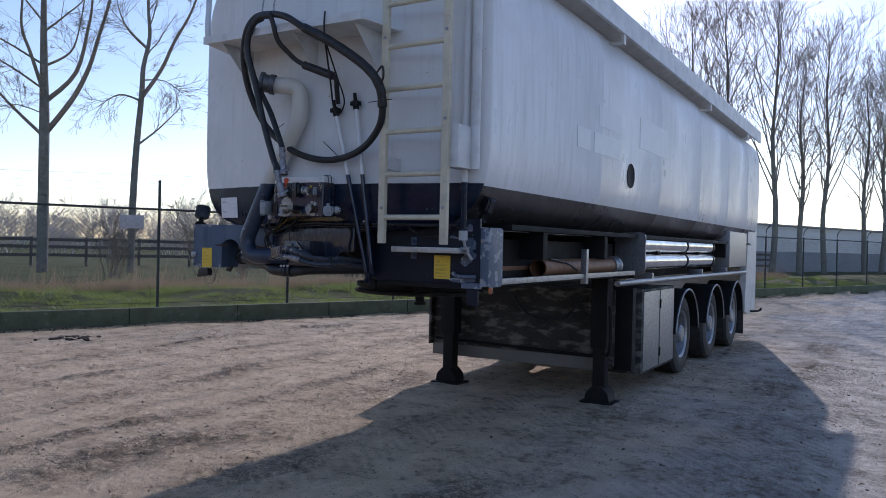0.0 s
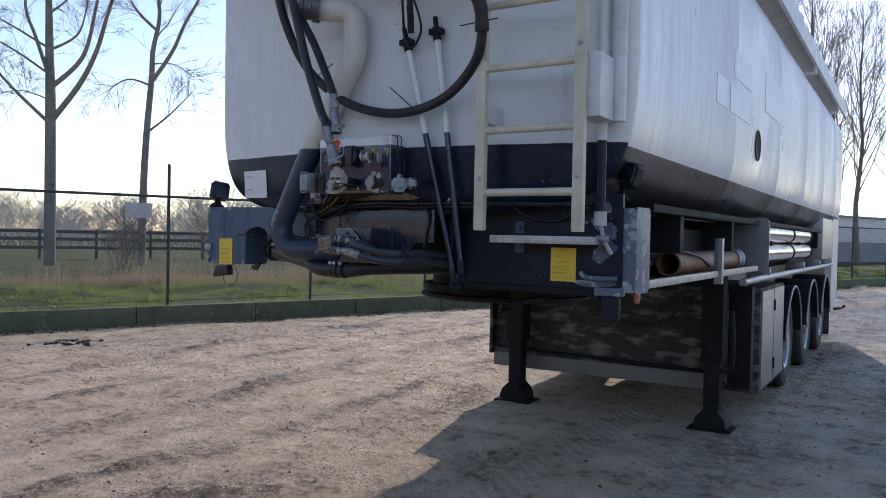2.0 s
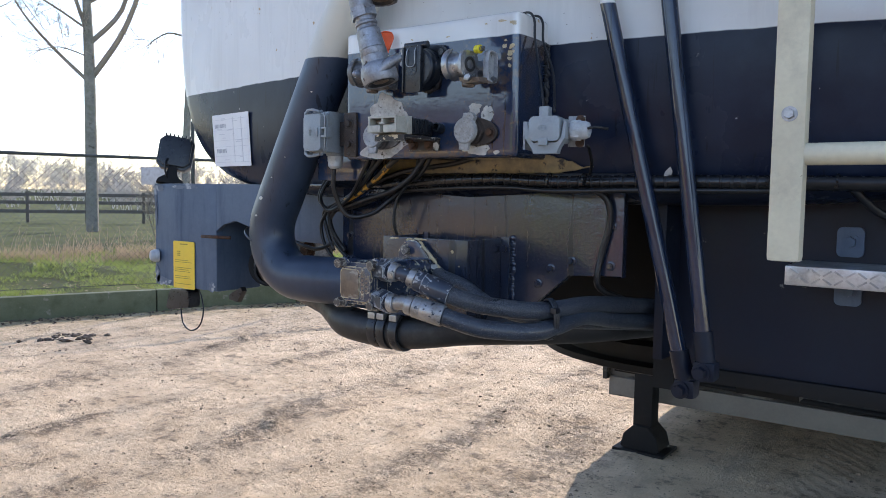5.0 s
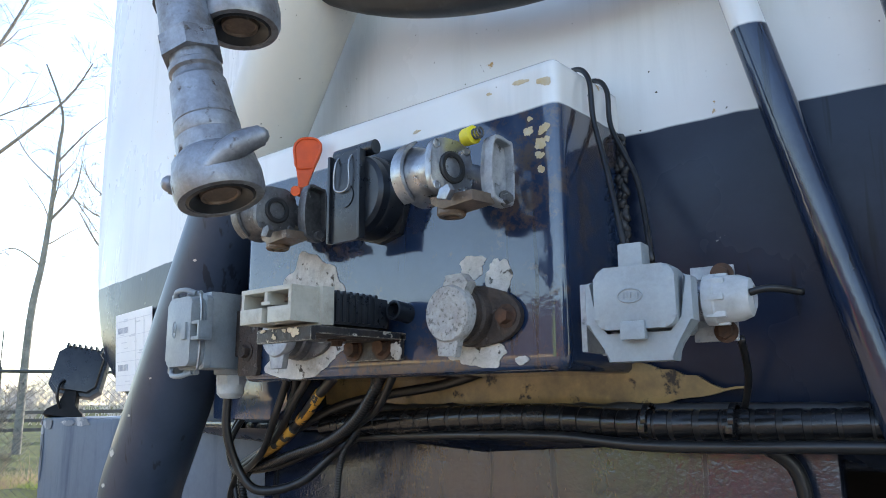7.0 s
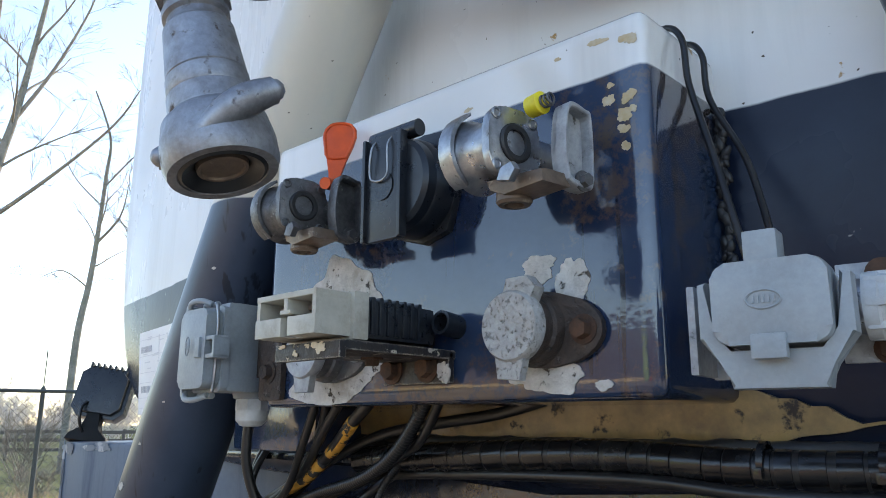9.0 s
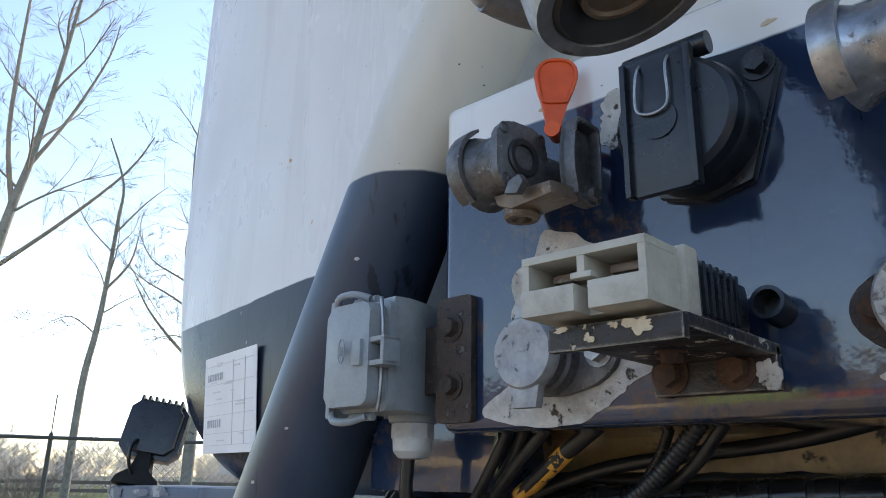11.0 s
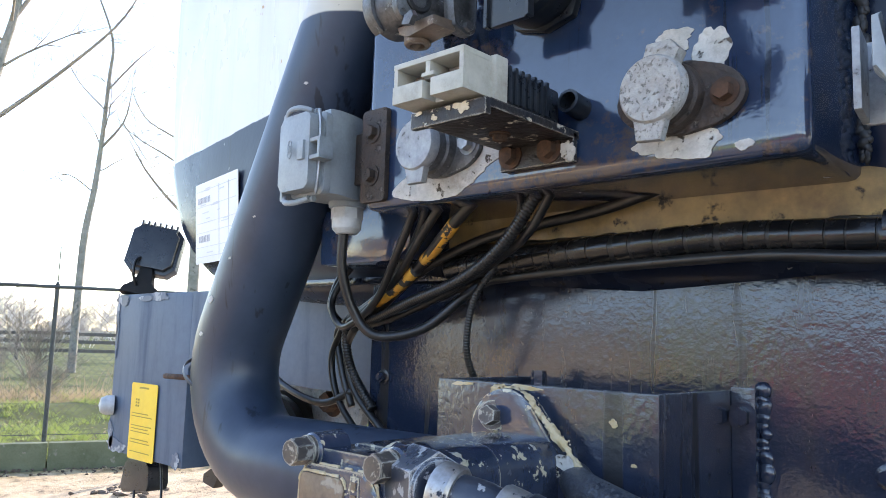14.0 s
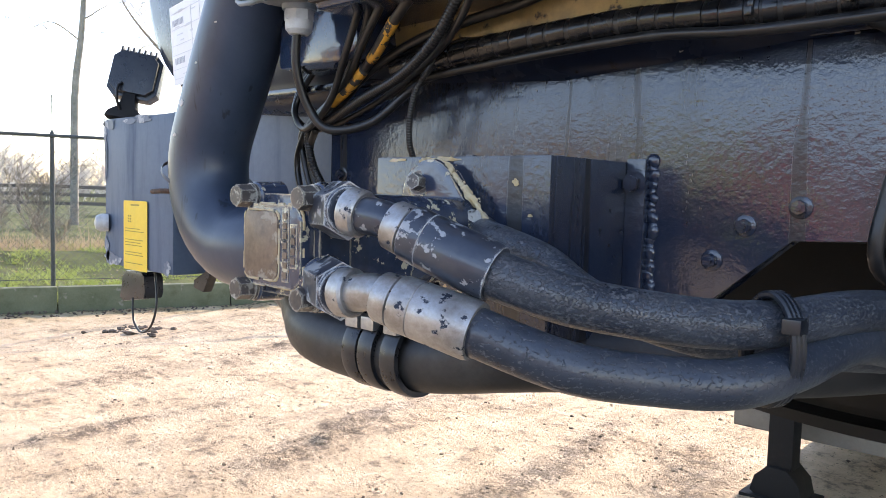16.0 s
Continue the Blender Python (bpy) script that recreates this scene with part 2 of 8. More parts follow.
def trailer_paint(name, split, white=(0.74, 0.74, 0.72), navy=(0.008, 0.015, 0.034), ripple=0.0, chip=(0.70, 0.715), haze=(0.016, 0.029, 0.060), coat=0.3, gloss=(0.06, 0.16), rust=0.0):
    """White over dark navy, parted at one height; dust runs, small chips and orange-peel."""
    m, N, L, P = nodes_of(name)
    pos = N.new("ShaderNodeNewGeometry").outputs["Position"]
    sep = N.new("ShaderNodeSeparateXYZ")
    L.new(pos, sep.inputs[0])
    wob = math_of(N, L, "MULTIPLY", math_of(N, L, "SUBTRACT", noise_of(N, L, 14, 3), 0.5), 0.006)
    upper = ramp_of(N, L, math_of(N, L, "ADD", sep.outputs[2], wob), split - 0.001, split + 0.001)
    runs = ramp_of(N, L, noise_of(N, L, 1.0, 6, 0.65, stretch=(16, 16, 1.1)), 0.45, 0.75, 0, 0.55)
    film = ramp_of(N, L, noise_of(N, L, 2.2, 6, 0.6), 0.4, 0.7, 0, 0.35)
    dirt = math_of(N, L, "MAXIMUM", runs, film)
    w = mix_of(N, L, dirt, white, (0.47, 0.47, 0.45))
    d = mix_of(N, L, ramp_of(N, L, noise_of(N, L, 7.0, 7, 0.65), 0.42, 0.62), navy, haze)
    drips = ramp_of(N, L, noise_of(N, L, 1.0, 3, 0.6, stretch=(60, 60, 3.0)), 0.63, 0.68, 0, 0.8)
    d = mix_of(N, L, drips, d, (0.004, 0.006, 0.012))
    col = mix_of(N, L, upper, d, w)
    spots = ramp_of(N, L, noise_of(N, L, 150, 2, 0.5), 0.755, 0.775)
    col = mix_of(N, L, math_of(N, L, "MULTIPLY", spots, upper), col, (0.06, 0.045, 0.03))
    c1 = ramp_of(N, L, noise_of(N, L, 30, 8, 0.6), chip[0], chip[1])
    if rust:
        pits = math_of(N, L, "ADD", math_of(N, L, "MULTIPLY", noise_of(N, L, 9, 3, 0.5), 0.55), math_of(N, L, "MULTIPLY", noise_of(N, L, 85, 6, 0.7), 0.45))
        pits = math_of(N, L, "MULTIPLY", ramp_of(N, L, pits, 0.535, 0.60, 0, rust), math_of(N, L, "SUBTRACT", 1.0, upper))
        col = mix_of(N, L, pits, col, (0.085, 0.060, 0.045))
    chipcol = mix_of(N, L, upper, (0.33, 0.32, 0.30), (0.42, 0.27, 0.12))
    col = mix_of(N, L, c1, col, chipcol)
    L.new(col, P.inputs["Base Color"])
    gloss = ramp_of(N, L, noise_of(N, L, 3.0, 5), 0.35, 0.7, *gloss)
    rgh = math_of(N, L, "ADD", gloss, math_of(N, L, "MULTIPLY", math_of(N, L, "ADD", math_of(N, L, "MULTIPLY", dirt, math_of(N, L, "ADD", upper, 0.25)), c1), 0.28))
    L.new(rgh, P.inputs["Roughness"])
    P.inputs["Coat Weight"].default_value, P.inputs["Coat IOR"].default_value, P.inputs["Coat Roughness"].default_value = coat, 1.5, 0.06
    peel = noise_of(N, L, 110, 2, 0.5)
    h = math_of(N, L, "SUBTRACT", math_of(N, L, "MULTIPLY", peel, 0.35), math_of(N, L, "MULTIPLY", c1, 0.6))
    if ripple:
        h = math_of(N, L, "ADD", h, math_of(N, L, "MULTIPLY", noise_of(N, L, 1.0, 3, 0.5, stretch=(0.6, 3.2, 0.5)), ripple))
    bump_of(N, L, P, h, 0.5 if ripple else 0.35, 0.004 if ripple else 0.0011)
    return m


PAINT = trailer_paint("trailer_paint", 1.943, white=(0.72, 0.715, 0.695), navy=(0.007, 0.012, 0.028), haze=(0.014, 0.022, 0.042), coat=0.0, gloss=(0.2, 0.34))
PAINT.node_tree.nodes["Principled BSDF"].inputs["Specular IOR Level"].default_value = 0.2
BOXPAINT = trailer_paint("connector_box_paint", 1.947, white=(0.75, 0.74, 0.71), navy=(0.010, 0.022, 0.054), haze=(0.021, 0.040, 0.083), coat=0.7, rust=0.75)
SIDE = trailer_paint("tank_side_paint", 1.93, white=(0.78, 0.785, 0.79), navy=(0.030, 0.028, 0.027), ripple=1.6, haze=(0.055, 0.050, 0.046), coat=0.0, gloss=(0.24, 0.38))
PIPE = trailer_paint("pipe_paint", 1.947, white=(0.62, 0.58, 0.49), navy=(0.024, 0.037, 0.062), chip=(0.75, 0.76), haze=(0.037, 0.053, 0.084), coat=0.0, gloss=(0.30, 0.42))
RODP = trailer_paint("rod_paint", 2.0, chip=(0.71, 0.72), coat=0.2)
NAVY = surface("navy_steel", (0.010, 0.017, 0.036), (0.020, 0.028, 0.048), 5, (0.07, 0.18), bump=0.75, dist=0.0022, fine=170, worn=(0.30, 0.28, 0.22), worn_at=(0.735, 0.745), worn_scale=30, grime=(0.012, 0.012, 0.014), coat=0.55, grime_stretch=(2.2, 2.2, 0.3), drips=True, spec=0.45)
# navy lightened well past the beam's: sky reflection put into the base colour
PANEL = surface("navy_panel", (0.058, 0.090, 0.142), (0.094, 0.132, 0.186), 4, (0.42, 0.58), bump=0.35, dist=0.001, fine=110, worn=(0.32, 0.33, 0.33), worn_at=(0.71, 0.73), worn_scale=20, grime=(0.038, 0.060, 0.096), grime_stretch=(3.0, 3.0, 0.35), spec=0.4)
DARKPANEL = surface("dirty_navy_panel", (0.003, 0.006, 0.016), (0.007, 0.012, 0.025), 4, (0.35, 0.6), bump=0.5, dist=0.0014, fine=90, worn=(0.20, 0.20, 0.19), worn_at=(0.67, 0.70), worn_scale=16, grime=(0.009, 0.010, 0.013), spec=0.3)
CHASSIS = surface("dirty_black_steel", (0.004, 0.0045, 0.005), (0.011, 0.011, 0.011), 6, (0.55, 0.85), bump=0.4, dist=0.002, worn=(0.07, 0.06, 0.05), worn_at=(0.68, 0.75), grime=(0.018, 0.016, 0.014), spec=0.3)
RAILGREY = surface("dull_grey_rail", (0.16, 0.15, 0.13), (0.21, 0.20, 0.17), 4, (0.5, 0.75), bump=0.5, dist=0.003, fine=60, worn=(0.03, 0.028, 0.025), worn_at=(0.62, 0.68), worn_scale=6, worn_stretch=(0.5, 1, 1.5), spec=0.3)
FLAKED = surface("flaked_grey_steel", (0.035, 0.033, 0.030), (0.070, 0.065, 0.057), 3, (0.6, 0.85), bump=0.4, dist=0.002, worn=(0.19, 0.18, 0.155), worn_at=(0.50, 0.60), worn_scale=7.0, grime=(0.014, 0.014, 0.014), worn_stretch=(0.55, 1, 1.7), spec=0.25)
WORNBLUE = surface("worn_blue_panel", (0.06, 0.085, 0.13), (0.12, 0.15, 0.20), 6, (0.35, 0.55), bump=0.3, worn=(0.34, 0.36, 0.38), worn_at=(0.55, 0.58), worn_scale=13)
CREAM = surface("cream_ladder_paint", (0.66, 0.60, 0.44), (0.55, 0.49, 0.36), 9, (0.38, 0.6), bump=0.25, worn=(0.16, 0.10, 0.06), worn_at=(0.7, 0.73), worn_scale=40, grime=(0.36, 0.32, 0.24))
WHITE = surface("white_paint", (0.72, 0.72, 0.70), (0.58, 0.58, 0.56), 5, (0.35, 0.55), bump=0.2, worn=(0.3, 0.2, 0.1), worn_at=(0.72, 0.74), grime=(0.45, 0.45, 0.43))
RUBBER = surface("hose_rubber", (0.009, 0.009, 0.010), (0.02, 0.02, 0.021), 30, (0.36, 0.6), bump=0.4, dist=0.001, fine=260, grime=(0.05, 0.048, 0.045))
OLDHOSE = surface("painted_hose", (0.014, 0.020, 0.032), (0.034, 0.043, 0.059), 25, (0.24, 0.44), bump=1.0, dist=0.0016, fine=300, worn=(0.095, 0.105, 0.12), worn_at=(0.50, 0.57), worn_scale=330, worn_stretch=(1.0, 1.0, 1.6), coat=0.2, grime=(0.07, 0.078, 0.09))
CABLE = surface("cable_sheath", (0.007, 0.007, 0.008), (0.016, 0.016, 0.016), 40, (0.26, 0.42), bump=0.2, grime=(0.035, 0.032, 0.03), spec=0.45)
WRAP = surface("black_spiral_wrap", (0.004, 0.004, 0.005), (0.009, 0.009, 0.010), 50, (0.16, 0.32), bump=0.25, fine=200, grime=(0.02, 0.019, 0.018), spec=0.45)
ORANGE_TAPE = surface("orange_sleeve", (0.60, 0.29, 0.03), (0.42, 0.20, 0.03), 60, (0.4, 0.6), worn=(0.02, 0.02, 0.02), worn_at=(0.50, 0.515), worn_scale=48)
STEEL = surface("dull_galvanised_steel", (0.42, 0.43, 0.44), (0.26, 0.27, 0.28), 40, (0.3, 0.55), 0.85, 0.3, fine=200, worn=(0.13, 0.085, 0.05), worn_at=(0.66, 0.72), worn_scale=50)
ALU = surface("cast_aluminium", (0.44, 0.45, 0.47), (0.24, 0.25, 0.27), 45, (0.22, 0.45), 0.85, 0.5, fine=200, worn=(0.09, 0.085, 0.08), worn_at=(0.61, 0.68), worn_scale=70, grime=(0.17, 0.15, 0.13))
CRUST = surface("oxidised_aluminium", (0.43, 0.42, 0.395), (0.30, 0.29, 0.275), 120, (0.7, 0.9), 0.1, 0.9, 0.0018, fine=380, worn=(0.23, 0.215, 0.195), worn_at=(0.56, 0.68), worn_scale=300, grime=(0.33, 0.29, 0.24))
OLDALU = surface("dusty_cast_lid", (0.40, 0.41, 0.42), (0.25, 0.26, 0.27), 60, (0.5, 0.7), 0.3, 0.7, 0.002, fine=260, worn=(0.12, 0.115, 0.11), worn_at=(0.62, 0.68), worn_scale=120)
BRONZE = surface("stained_brass", (0.22, 0.155, 0.11), (0.115, 0.085, 0.064), 40, (0.36, 0.5), 0.35, 0.5, fine=240, worn=(0.34, 0.29, 0.23), worn_at=(0.58, 0.64), worn_scale=60)
BOLTHEAD = surface("worn_bolt_head", (0.050, 0.047, 0.050), (0.125, 0.10, 0.082), 60, (0.3, 0.5), 0.3, 0.6, fine=280, worn=(0.36, 0.33, 0.28), worn_at=(0.56, 0.60), worn_scale=120, edge=(0.002, 0.06, 150.0, 0.6, (0.50, 0.47, 0.41)))
GRIMY = surface("grimy_cast_metal", (0.17, 0.17, 0.175), (0.085, 0.083, 0.082), 70, (0.35, 0.6), 0.6, 0.7, 0.0015, fine=300, worn=(0.36, 0.36, 0.35), worn_at=(0.62, 0.66), worn_scale=80)
CHROME = surface("polished_tube", (0.62, 0.63, 0.65), (0.48, 0.49, 0.50), 6, (0.10, 0.24), 0.95, 0.08, fine=60)
RUST = surface("rust", (0.10, 0.045, 0.022), (0.045, 0.028, 0.02), 90, (0.7, 0.9), 0.1, 0.8, 0.0015, fine=400)
RUSTPLATE = surface("rusted_plate", (0.026, 0.020, 0.017), (0.075, 0.052, 0.040), 70, (0.5, 0.75), 0.1, 1.0, 0.004, fine=320, worn=(0.14, 0.12, 0.105), worn_at=(0.60, 0.66), worn_scale=110)
FLAKE = surface("bare_primer", (0.60, 0.575, 0.53), (0.38, 0.365, 0.335), 55, (0.6, 0.85), 0.0, 1.0, 0.003, fine=260, worn=(0.09, 0.075, 0.06), worn_at=(0.605, 0.66), worn_scale=130, grime=(0.24, 0.20, 0.15))
CHIPCREAM = surface("cream_primer_chip", (0.66, 0.57, 0.43), (0.52, 0.42, 0.28), 90, (0.55, 0.75), 0.0, 0.6, fine=320, grime=(0.35, 0.24, 0.13))
CHIPTAN = surface("tan_primer_chip", (0.44, 0.31, 0.14), (0.50, 0.43, 0.31), 60, (0.6, 0.8), 0.0, 0.5, fine=300)
GREY = surface("grey_plastic", (0.30, 0.335, 0.355), (0.235, 0.262, 0.28), 20, (0.36, 0.5), bump=0.15, fine=300, grime=(0.15, 0.16, 0.165))
LIGHTGREY = surface("pale_grey_plastic", (0.50, 0.52, 0.53), (0.42, 0.43, 0.43), 30, (0.35, 0.5), bump=0.1, grime=(0.25, 0.25, 0.24))
BEIGE = surface("beige_plastic", (0.47, 0.45, 0.385), (0.38, 0.365, 0.31), 40, (0.42, 0.58), bump=0.2, fine=260, grime=(0.21, 0.18, 0.14))
BLACKPL = surface("black_plastic", (0.006, 0.008, 0.012), (0.014, 0.017, 0.022), 50, (0.22, 0.40), bump=0.25, fine=300, grime=(0.035, 0.036, 0.038))
ORANGE = surface("orange_plastic", (0.78, 0.10, 0.012), (0.62, 0.075, 0.012), 40, (0.35, 0.5), bump=0.1)
YELLOWPL = surface("yellow_plastic", (0.80, 0.66, 0.02), (0.66, 0.52, 0.02), 60, (0.4, 0.5), bump=0.1)
SOUNDHOSE = surface("sound_painted_hose", (0.014, 0.020, 0.032), (0.034, 0.043, 0.059), 18, (0.24, 0.44), bump=0.8, dist=0.0014, fine=260, worn=(0.095, 0.105, 0.12), worn_at=(0.57, 0.63), worn_scale=280, worn_stretch=(1.0, 1.0, 1.7), coat=0.2, grime=(0.06, 0.068, 0.08))
PUMP = surface("pump_paint", (0.016, 0.027, 0.056), (0.036, 0.050, 0.082), 26, (0.10, 0.30), 0.0, 0.6, 0.0016, fine=130, worn=(0.46, 0.41, 0.29), worn_at=(0.60, 0.61), worn_scale=70, grime=(0.03, 0.03, 0.032), coat=0.7, edge=(0.0035, 0.10, 90.0, 0.9, (0.44, 0.40, 0.30)))
FITTING = surface("painted_fitting", (0.020, 0.028, 0.046), (0.036, 0.044, 0.060), 30, (0.22, 0.45), 0.1, 0.5, fine=200, worn=(0.30, 0.31, 0.32), worn_at=(0.56, 0.575), worn_scale=75, coat=0.3, edge=(0.003, 0.10, 110.0, 0.7, (0.45, 0.46, 0.47)))
SCUFFED = surface("scuffed_coupling_steel", (0.34, 0.35, 0.37), (0.20, 0.20, 0.215), 45, (0.34, 0.55), 0.7, 0.6, 0.0015, fine=260, worn=(0.11, 0.085, 0.07), worn_at=(0.60, 0.68), worn_scale=70, grime=(0.15, 0.12, 0.10))
BARE = surface("bare_fitting", (0.46, 0.46, 0.46), (0.27, 0.255, 0.24), 34, (0.30, 0.48), 0.75, 0.5, fine=240, worn=(0.035, 0.045, 0.065), worn_at=(0.60, 0.63), worn_scale=75, grime=(0.19, 0.15, 0.12))
CHIPPED = surface("chipped_black_bracket", (0.008, 0.010, 0.015), (0.028, 0.019, 0.014), 40, (0.3, 0.6), 0.0, 1.0, 0.003, fine=200, worn=(0.50, 0.45, 0.37), worn_at=(0.60, 0.615), worn_scale=55, edge=(0.003, 0.17, 80.0, 1.1, (0.40, 0.35, 0.28)))
OCHRE = surface("stained_ochre", (0.33, 0.23, 0.085), (0.17, 0.12, 0.055), 14, (0.22, 0.45), bump=0.5, fine=90, worn=(0.012, 0.010, 0.010), worn_at=(0.58, 0.63), worn_scale=34, grime=(0.05, 0.038, 0.028), coat=0.3)
BROWNTUBE = surface("brown_suction_hose", (0.27, 0.125, 0.055), (0.17, 0.085, 0.045), 20, (0.45, 0.65), bump=0.2)
PAPER = surface("label_paper", (0.78, 0.78, 0.78), (0.72, 0.72, 0.73), 10, (0.5, 0.6), bump=0.05)
INK = surface("print_ink", (0.34, 0.35, 0.40), (0.44, 0.45, 0.48), 60, (0.5, 0.6), bump=0.0)
PALEINK = surface("faded_ink", (0.54, 0.55, 0.58), (0.6, 0.6, 0.63), 30, (0.5, 0.6), bump=0.0)
STICKER = surface("yellow_sticker", (0.84, 0.57, 0.05), (0.78, 0.50, 0.04), 12, (0.4, 0.55), bump=0.05, grime=(0.66, 0.45, 0.08))
STICKINK = surface("sticker_ink", (0.33, 0.22, 0.03), (0.4, 0.27, 0.03), 30, (0.5, 0.6), bump=0.0)
TYRE = surface("tyre_rubber", (0.018, 0.018, 0.019), (0.04, 0.038, 0.035), 8, (0.6, 0.85), bump=0.3, grime=(0.10, 0.09, 0.075))
LENS = surface("lamp_lens", (0.06, 0.07, 0.09), (0.10, 0.12, 0.15), 80, (0.08, 0.2), bump=0.2)
AMBER = surface("amber_lens", (0.42, 0.15, 0.07), (0.32, 0.12, 0.06), 60, (0.15, 0.3), bump=0.2)
CHECKER = surface("checker_aluminium", (0.56, 0.57, 0.58), (0.40, 0.41, 0.42), 25, (0.32, 0.5), 0.8, 0.3, fine=160, grime=(0.2, 0.19, 0.18))
GHOST = surface("faded_lettering", (0.61, 0.615, 0.62), (0.69, 0.695, 0.70), 8, (0.28, 0.42), bump=0.1)


# ---- ground: one sheet, packed sand in the yard and rough grass past the kerb ----
K0, KD = Vector((-12.26, 6.75, 0)), Vector((0.369, 0.929, 0)).normalized()
KN = Vector((-KD.y, KD.x, 0))        # points away from the yard


def past_kerb(x, y):
    return (x - K0.x) * KN.x + (y - K0.y) * KN.y


def sand_material():
    m, N, L, P = nodes_of("packed_sand")
    pos = N.new("ShaderNodeNewGeometry").outputs["Position"]
    sep = N.new("ShaderNodeSeparateXYZ")
    L.new(pos, sep.inputs[0])
    big = noise_of(N, L, 0.35, 6, 0.6)
    mid = noise_of(N, L, 2.6, 8, 0.65)
    fine = noise_of(N, L, 55, 8, 0.78)
    grit = noise_of(N, L, 240, 2, 0.6)
    lumps = noise_of(N, L, 9, 8, 0.75)
    col = mix_of(N, L, ramp_of(N, L, mid, 0.35, 0.66), (0.78, 0.59, 0.385), (0.54, 0.385, 0.235))
    # grey ground to the right, lens haze over the shade put into its tone
    grey = ramp_of(N, L, math_of(N, L, "ADD", sep.outputs[0], math_of(N, L, "MULTIPLY", math_of(N, L, "SUBTRACT", big, 0.5), 6.0)), -3.0, -0.8)
    col = mix_of(N, L, grey, col, mix_of(N, L, ramp_of(N, L, mid, 0.38, 0.62), (0.64, 0.585, 0.51), (0.40, 0.365, 0.315)))
    # dark streaks along the drive
    tracks = ramp_of(N, L, noise_of(N, L, 1.0, 9, 0.75, stretch=(2.4, 0.5, 1)), 0.52, 0.66, 0, 0.42)
    col = mix_of(N, L, tracks, col, (0.17, 0.125, 0.085))
    crumbs = ramp_of(N, L, math_of(N, L, "MULTIPLY", lumps, math_of(N, L, "ADD", mid, 0.5)), 0.55, 0.64, 0, 0.72)
    col = mix_of(N, L, crumbs, col, (0.15, 0.11, 0.075))
    col = mix_of(N, L, ramp_of(N, L, fine, 0.58, 0.66, 0, 0.8), col, (0.13, 0.09, 0.055))
    col = mix_of(N, L, ramp_of(N, L, grit, 0.62, 0.72, 0, 0.7), col, (0.62, 0.53, 0.40))
    # ridges: dark crumbs, and the ridges' own shadows put into the colour
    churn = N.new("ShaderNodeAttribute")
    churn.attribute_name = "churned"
    ridge_dark = math_of(N, L, "MULTIPLY", churn.outputs["Fac"], ramp_of(N, L, math_of(N, L, "ADD", math_of(N, L, "MULTIPLY", lumps, 0.5), math_of(N, L, "MULTIPLY", fine, 0.5)), 0.45, 0.53))
    col = mix_of(N, L, math_of(N, L, "MINIMUM", math_of(N, L, "MULTIPLY", ridge_dark, 1.3), 0.85), col, (0.135, 0.095, 0.06))
    edge = N.new("ShaderNodeAttribute")
    edge.attribute_name = "mossy"
    col = mix_of(N, L, math_of(N, L, "MULTIPLY", edge.outputs["Fac"], ramp_of(N, L, mid, 0.35, 0.6, 0.3, 0.9)), col, (0.27, 0.225, 0.075))
    # tread prints: close bars across the wheel lanes
    wave = N.new("ShaderNodeTexWave")
    wave.bands_direction = "DIAGONAL"
    wave.inputs["Scale"].default_value, wave.inputs["Distortion"].default_value = 5.0, 1.2
    wave.inputs["Detail"].default_value = 3.0
    L.new(pos, wave.inputs["Vector"])
    lane = ramp_of(N, L, noise_of(N, L, 1.0, 2, 0.5, stretch=(2.0, 0.07, 1)), 0.55, 0.58)
    lane = math_of(N, L, "MULTIPLY", lane, ramp_of(N, L, sep.outputs[0], -4.2, -3.2, 0.12, 1.0))
    tread = math_of(N, L, "MULTIPLY", wave.outputs["Fac"], lane)
    col = mix_of(N, L, math_of(N, L, "MULTIPLY", tread, 0.22), col, (0.13, 0.105, 0.08))
    L.new(col, P.inputs["Base Color"])
    L.new(ramp_of(N, L, mid, 0.3, 0.7, 0.70, 0.95), P.inputs["Roughness"])
    h = math_of(N, L, "ADD", math_of(N, L, "MULTIPLY", mid, 1.0), math_of(N, L, "ADD", math_of(N, L, "MULTIPLY", fine, 0.30), math_of(N, L, "MULTIPLY", grit, 0.06)))
    h = math_of(N, L, "ADD", h, math_of(N, L, "SUBTRACT", math_of(N, L, "MULTIPLY", lumps, 0.9), math_of(N, L, "MULTIPLY", tread, 0.18)))
    bump_of(N, L, P, h, 1.0, 0.058)
    return m


SAND = sand_material()
SOIL = surface("grass_soil", (0.050, 0.060, 0.024), (0.13, 0.145, 0.055), 0.7, (0.9, 1.0), bump=0.6, dist=0.02, fine=14, grime=(0.075, 0.057, 0.038))
SOIL.node_tree.nodes["Principled BSDF"].inputs["Specular IOR Level"].default_value = 0.1


def steps(lo, hi, near_lo, near_hi, fine, grow=1.22):
    out = list(np.arange(near_lo, near_hi, fine))
    d, v = fine, near_hi
    while v < hi:
        out.append(v)
        d *= grow
        v += d
    out.append(hi)
    d, v = fine * grow, near_lo
    while v > lo:
        v -= d
        d *= grow
        out.insert(0, max(v, lo))
    return out


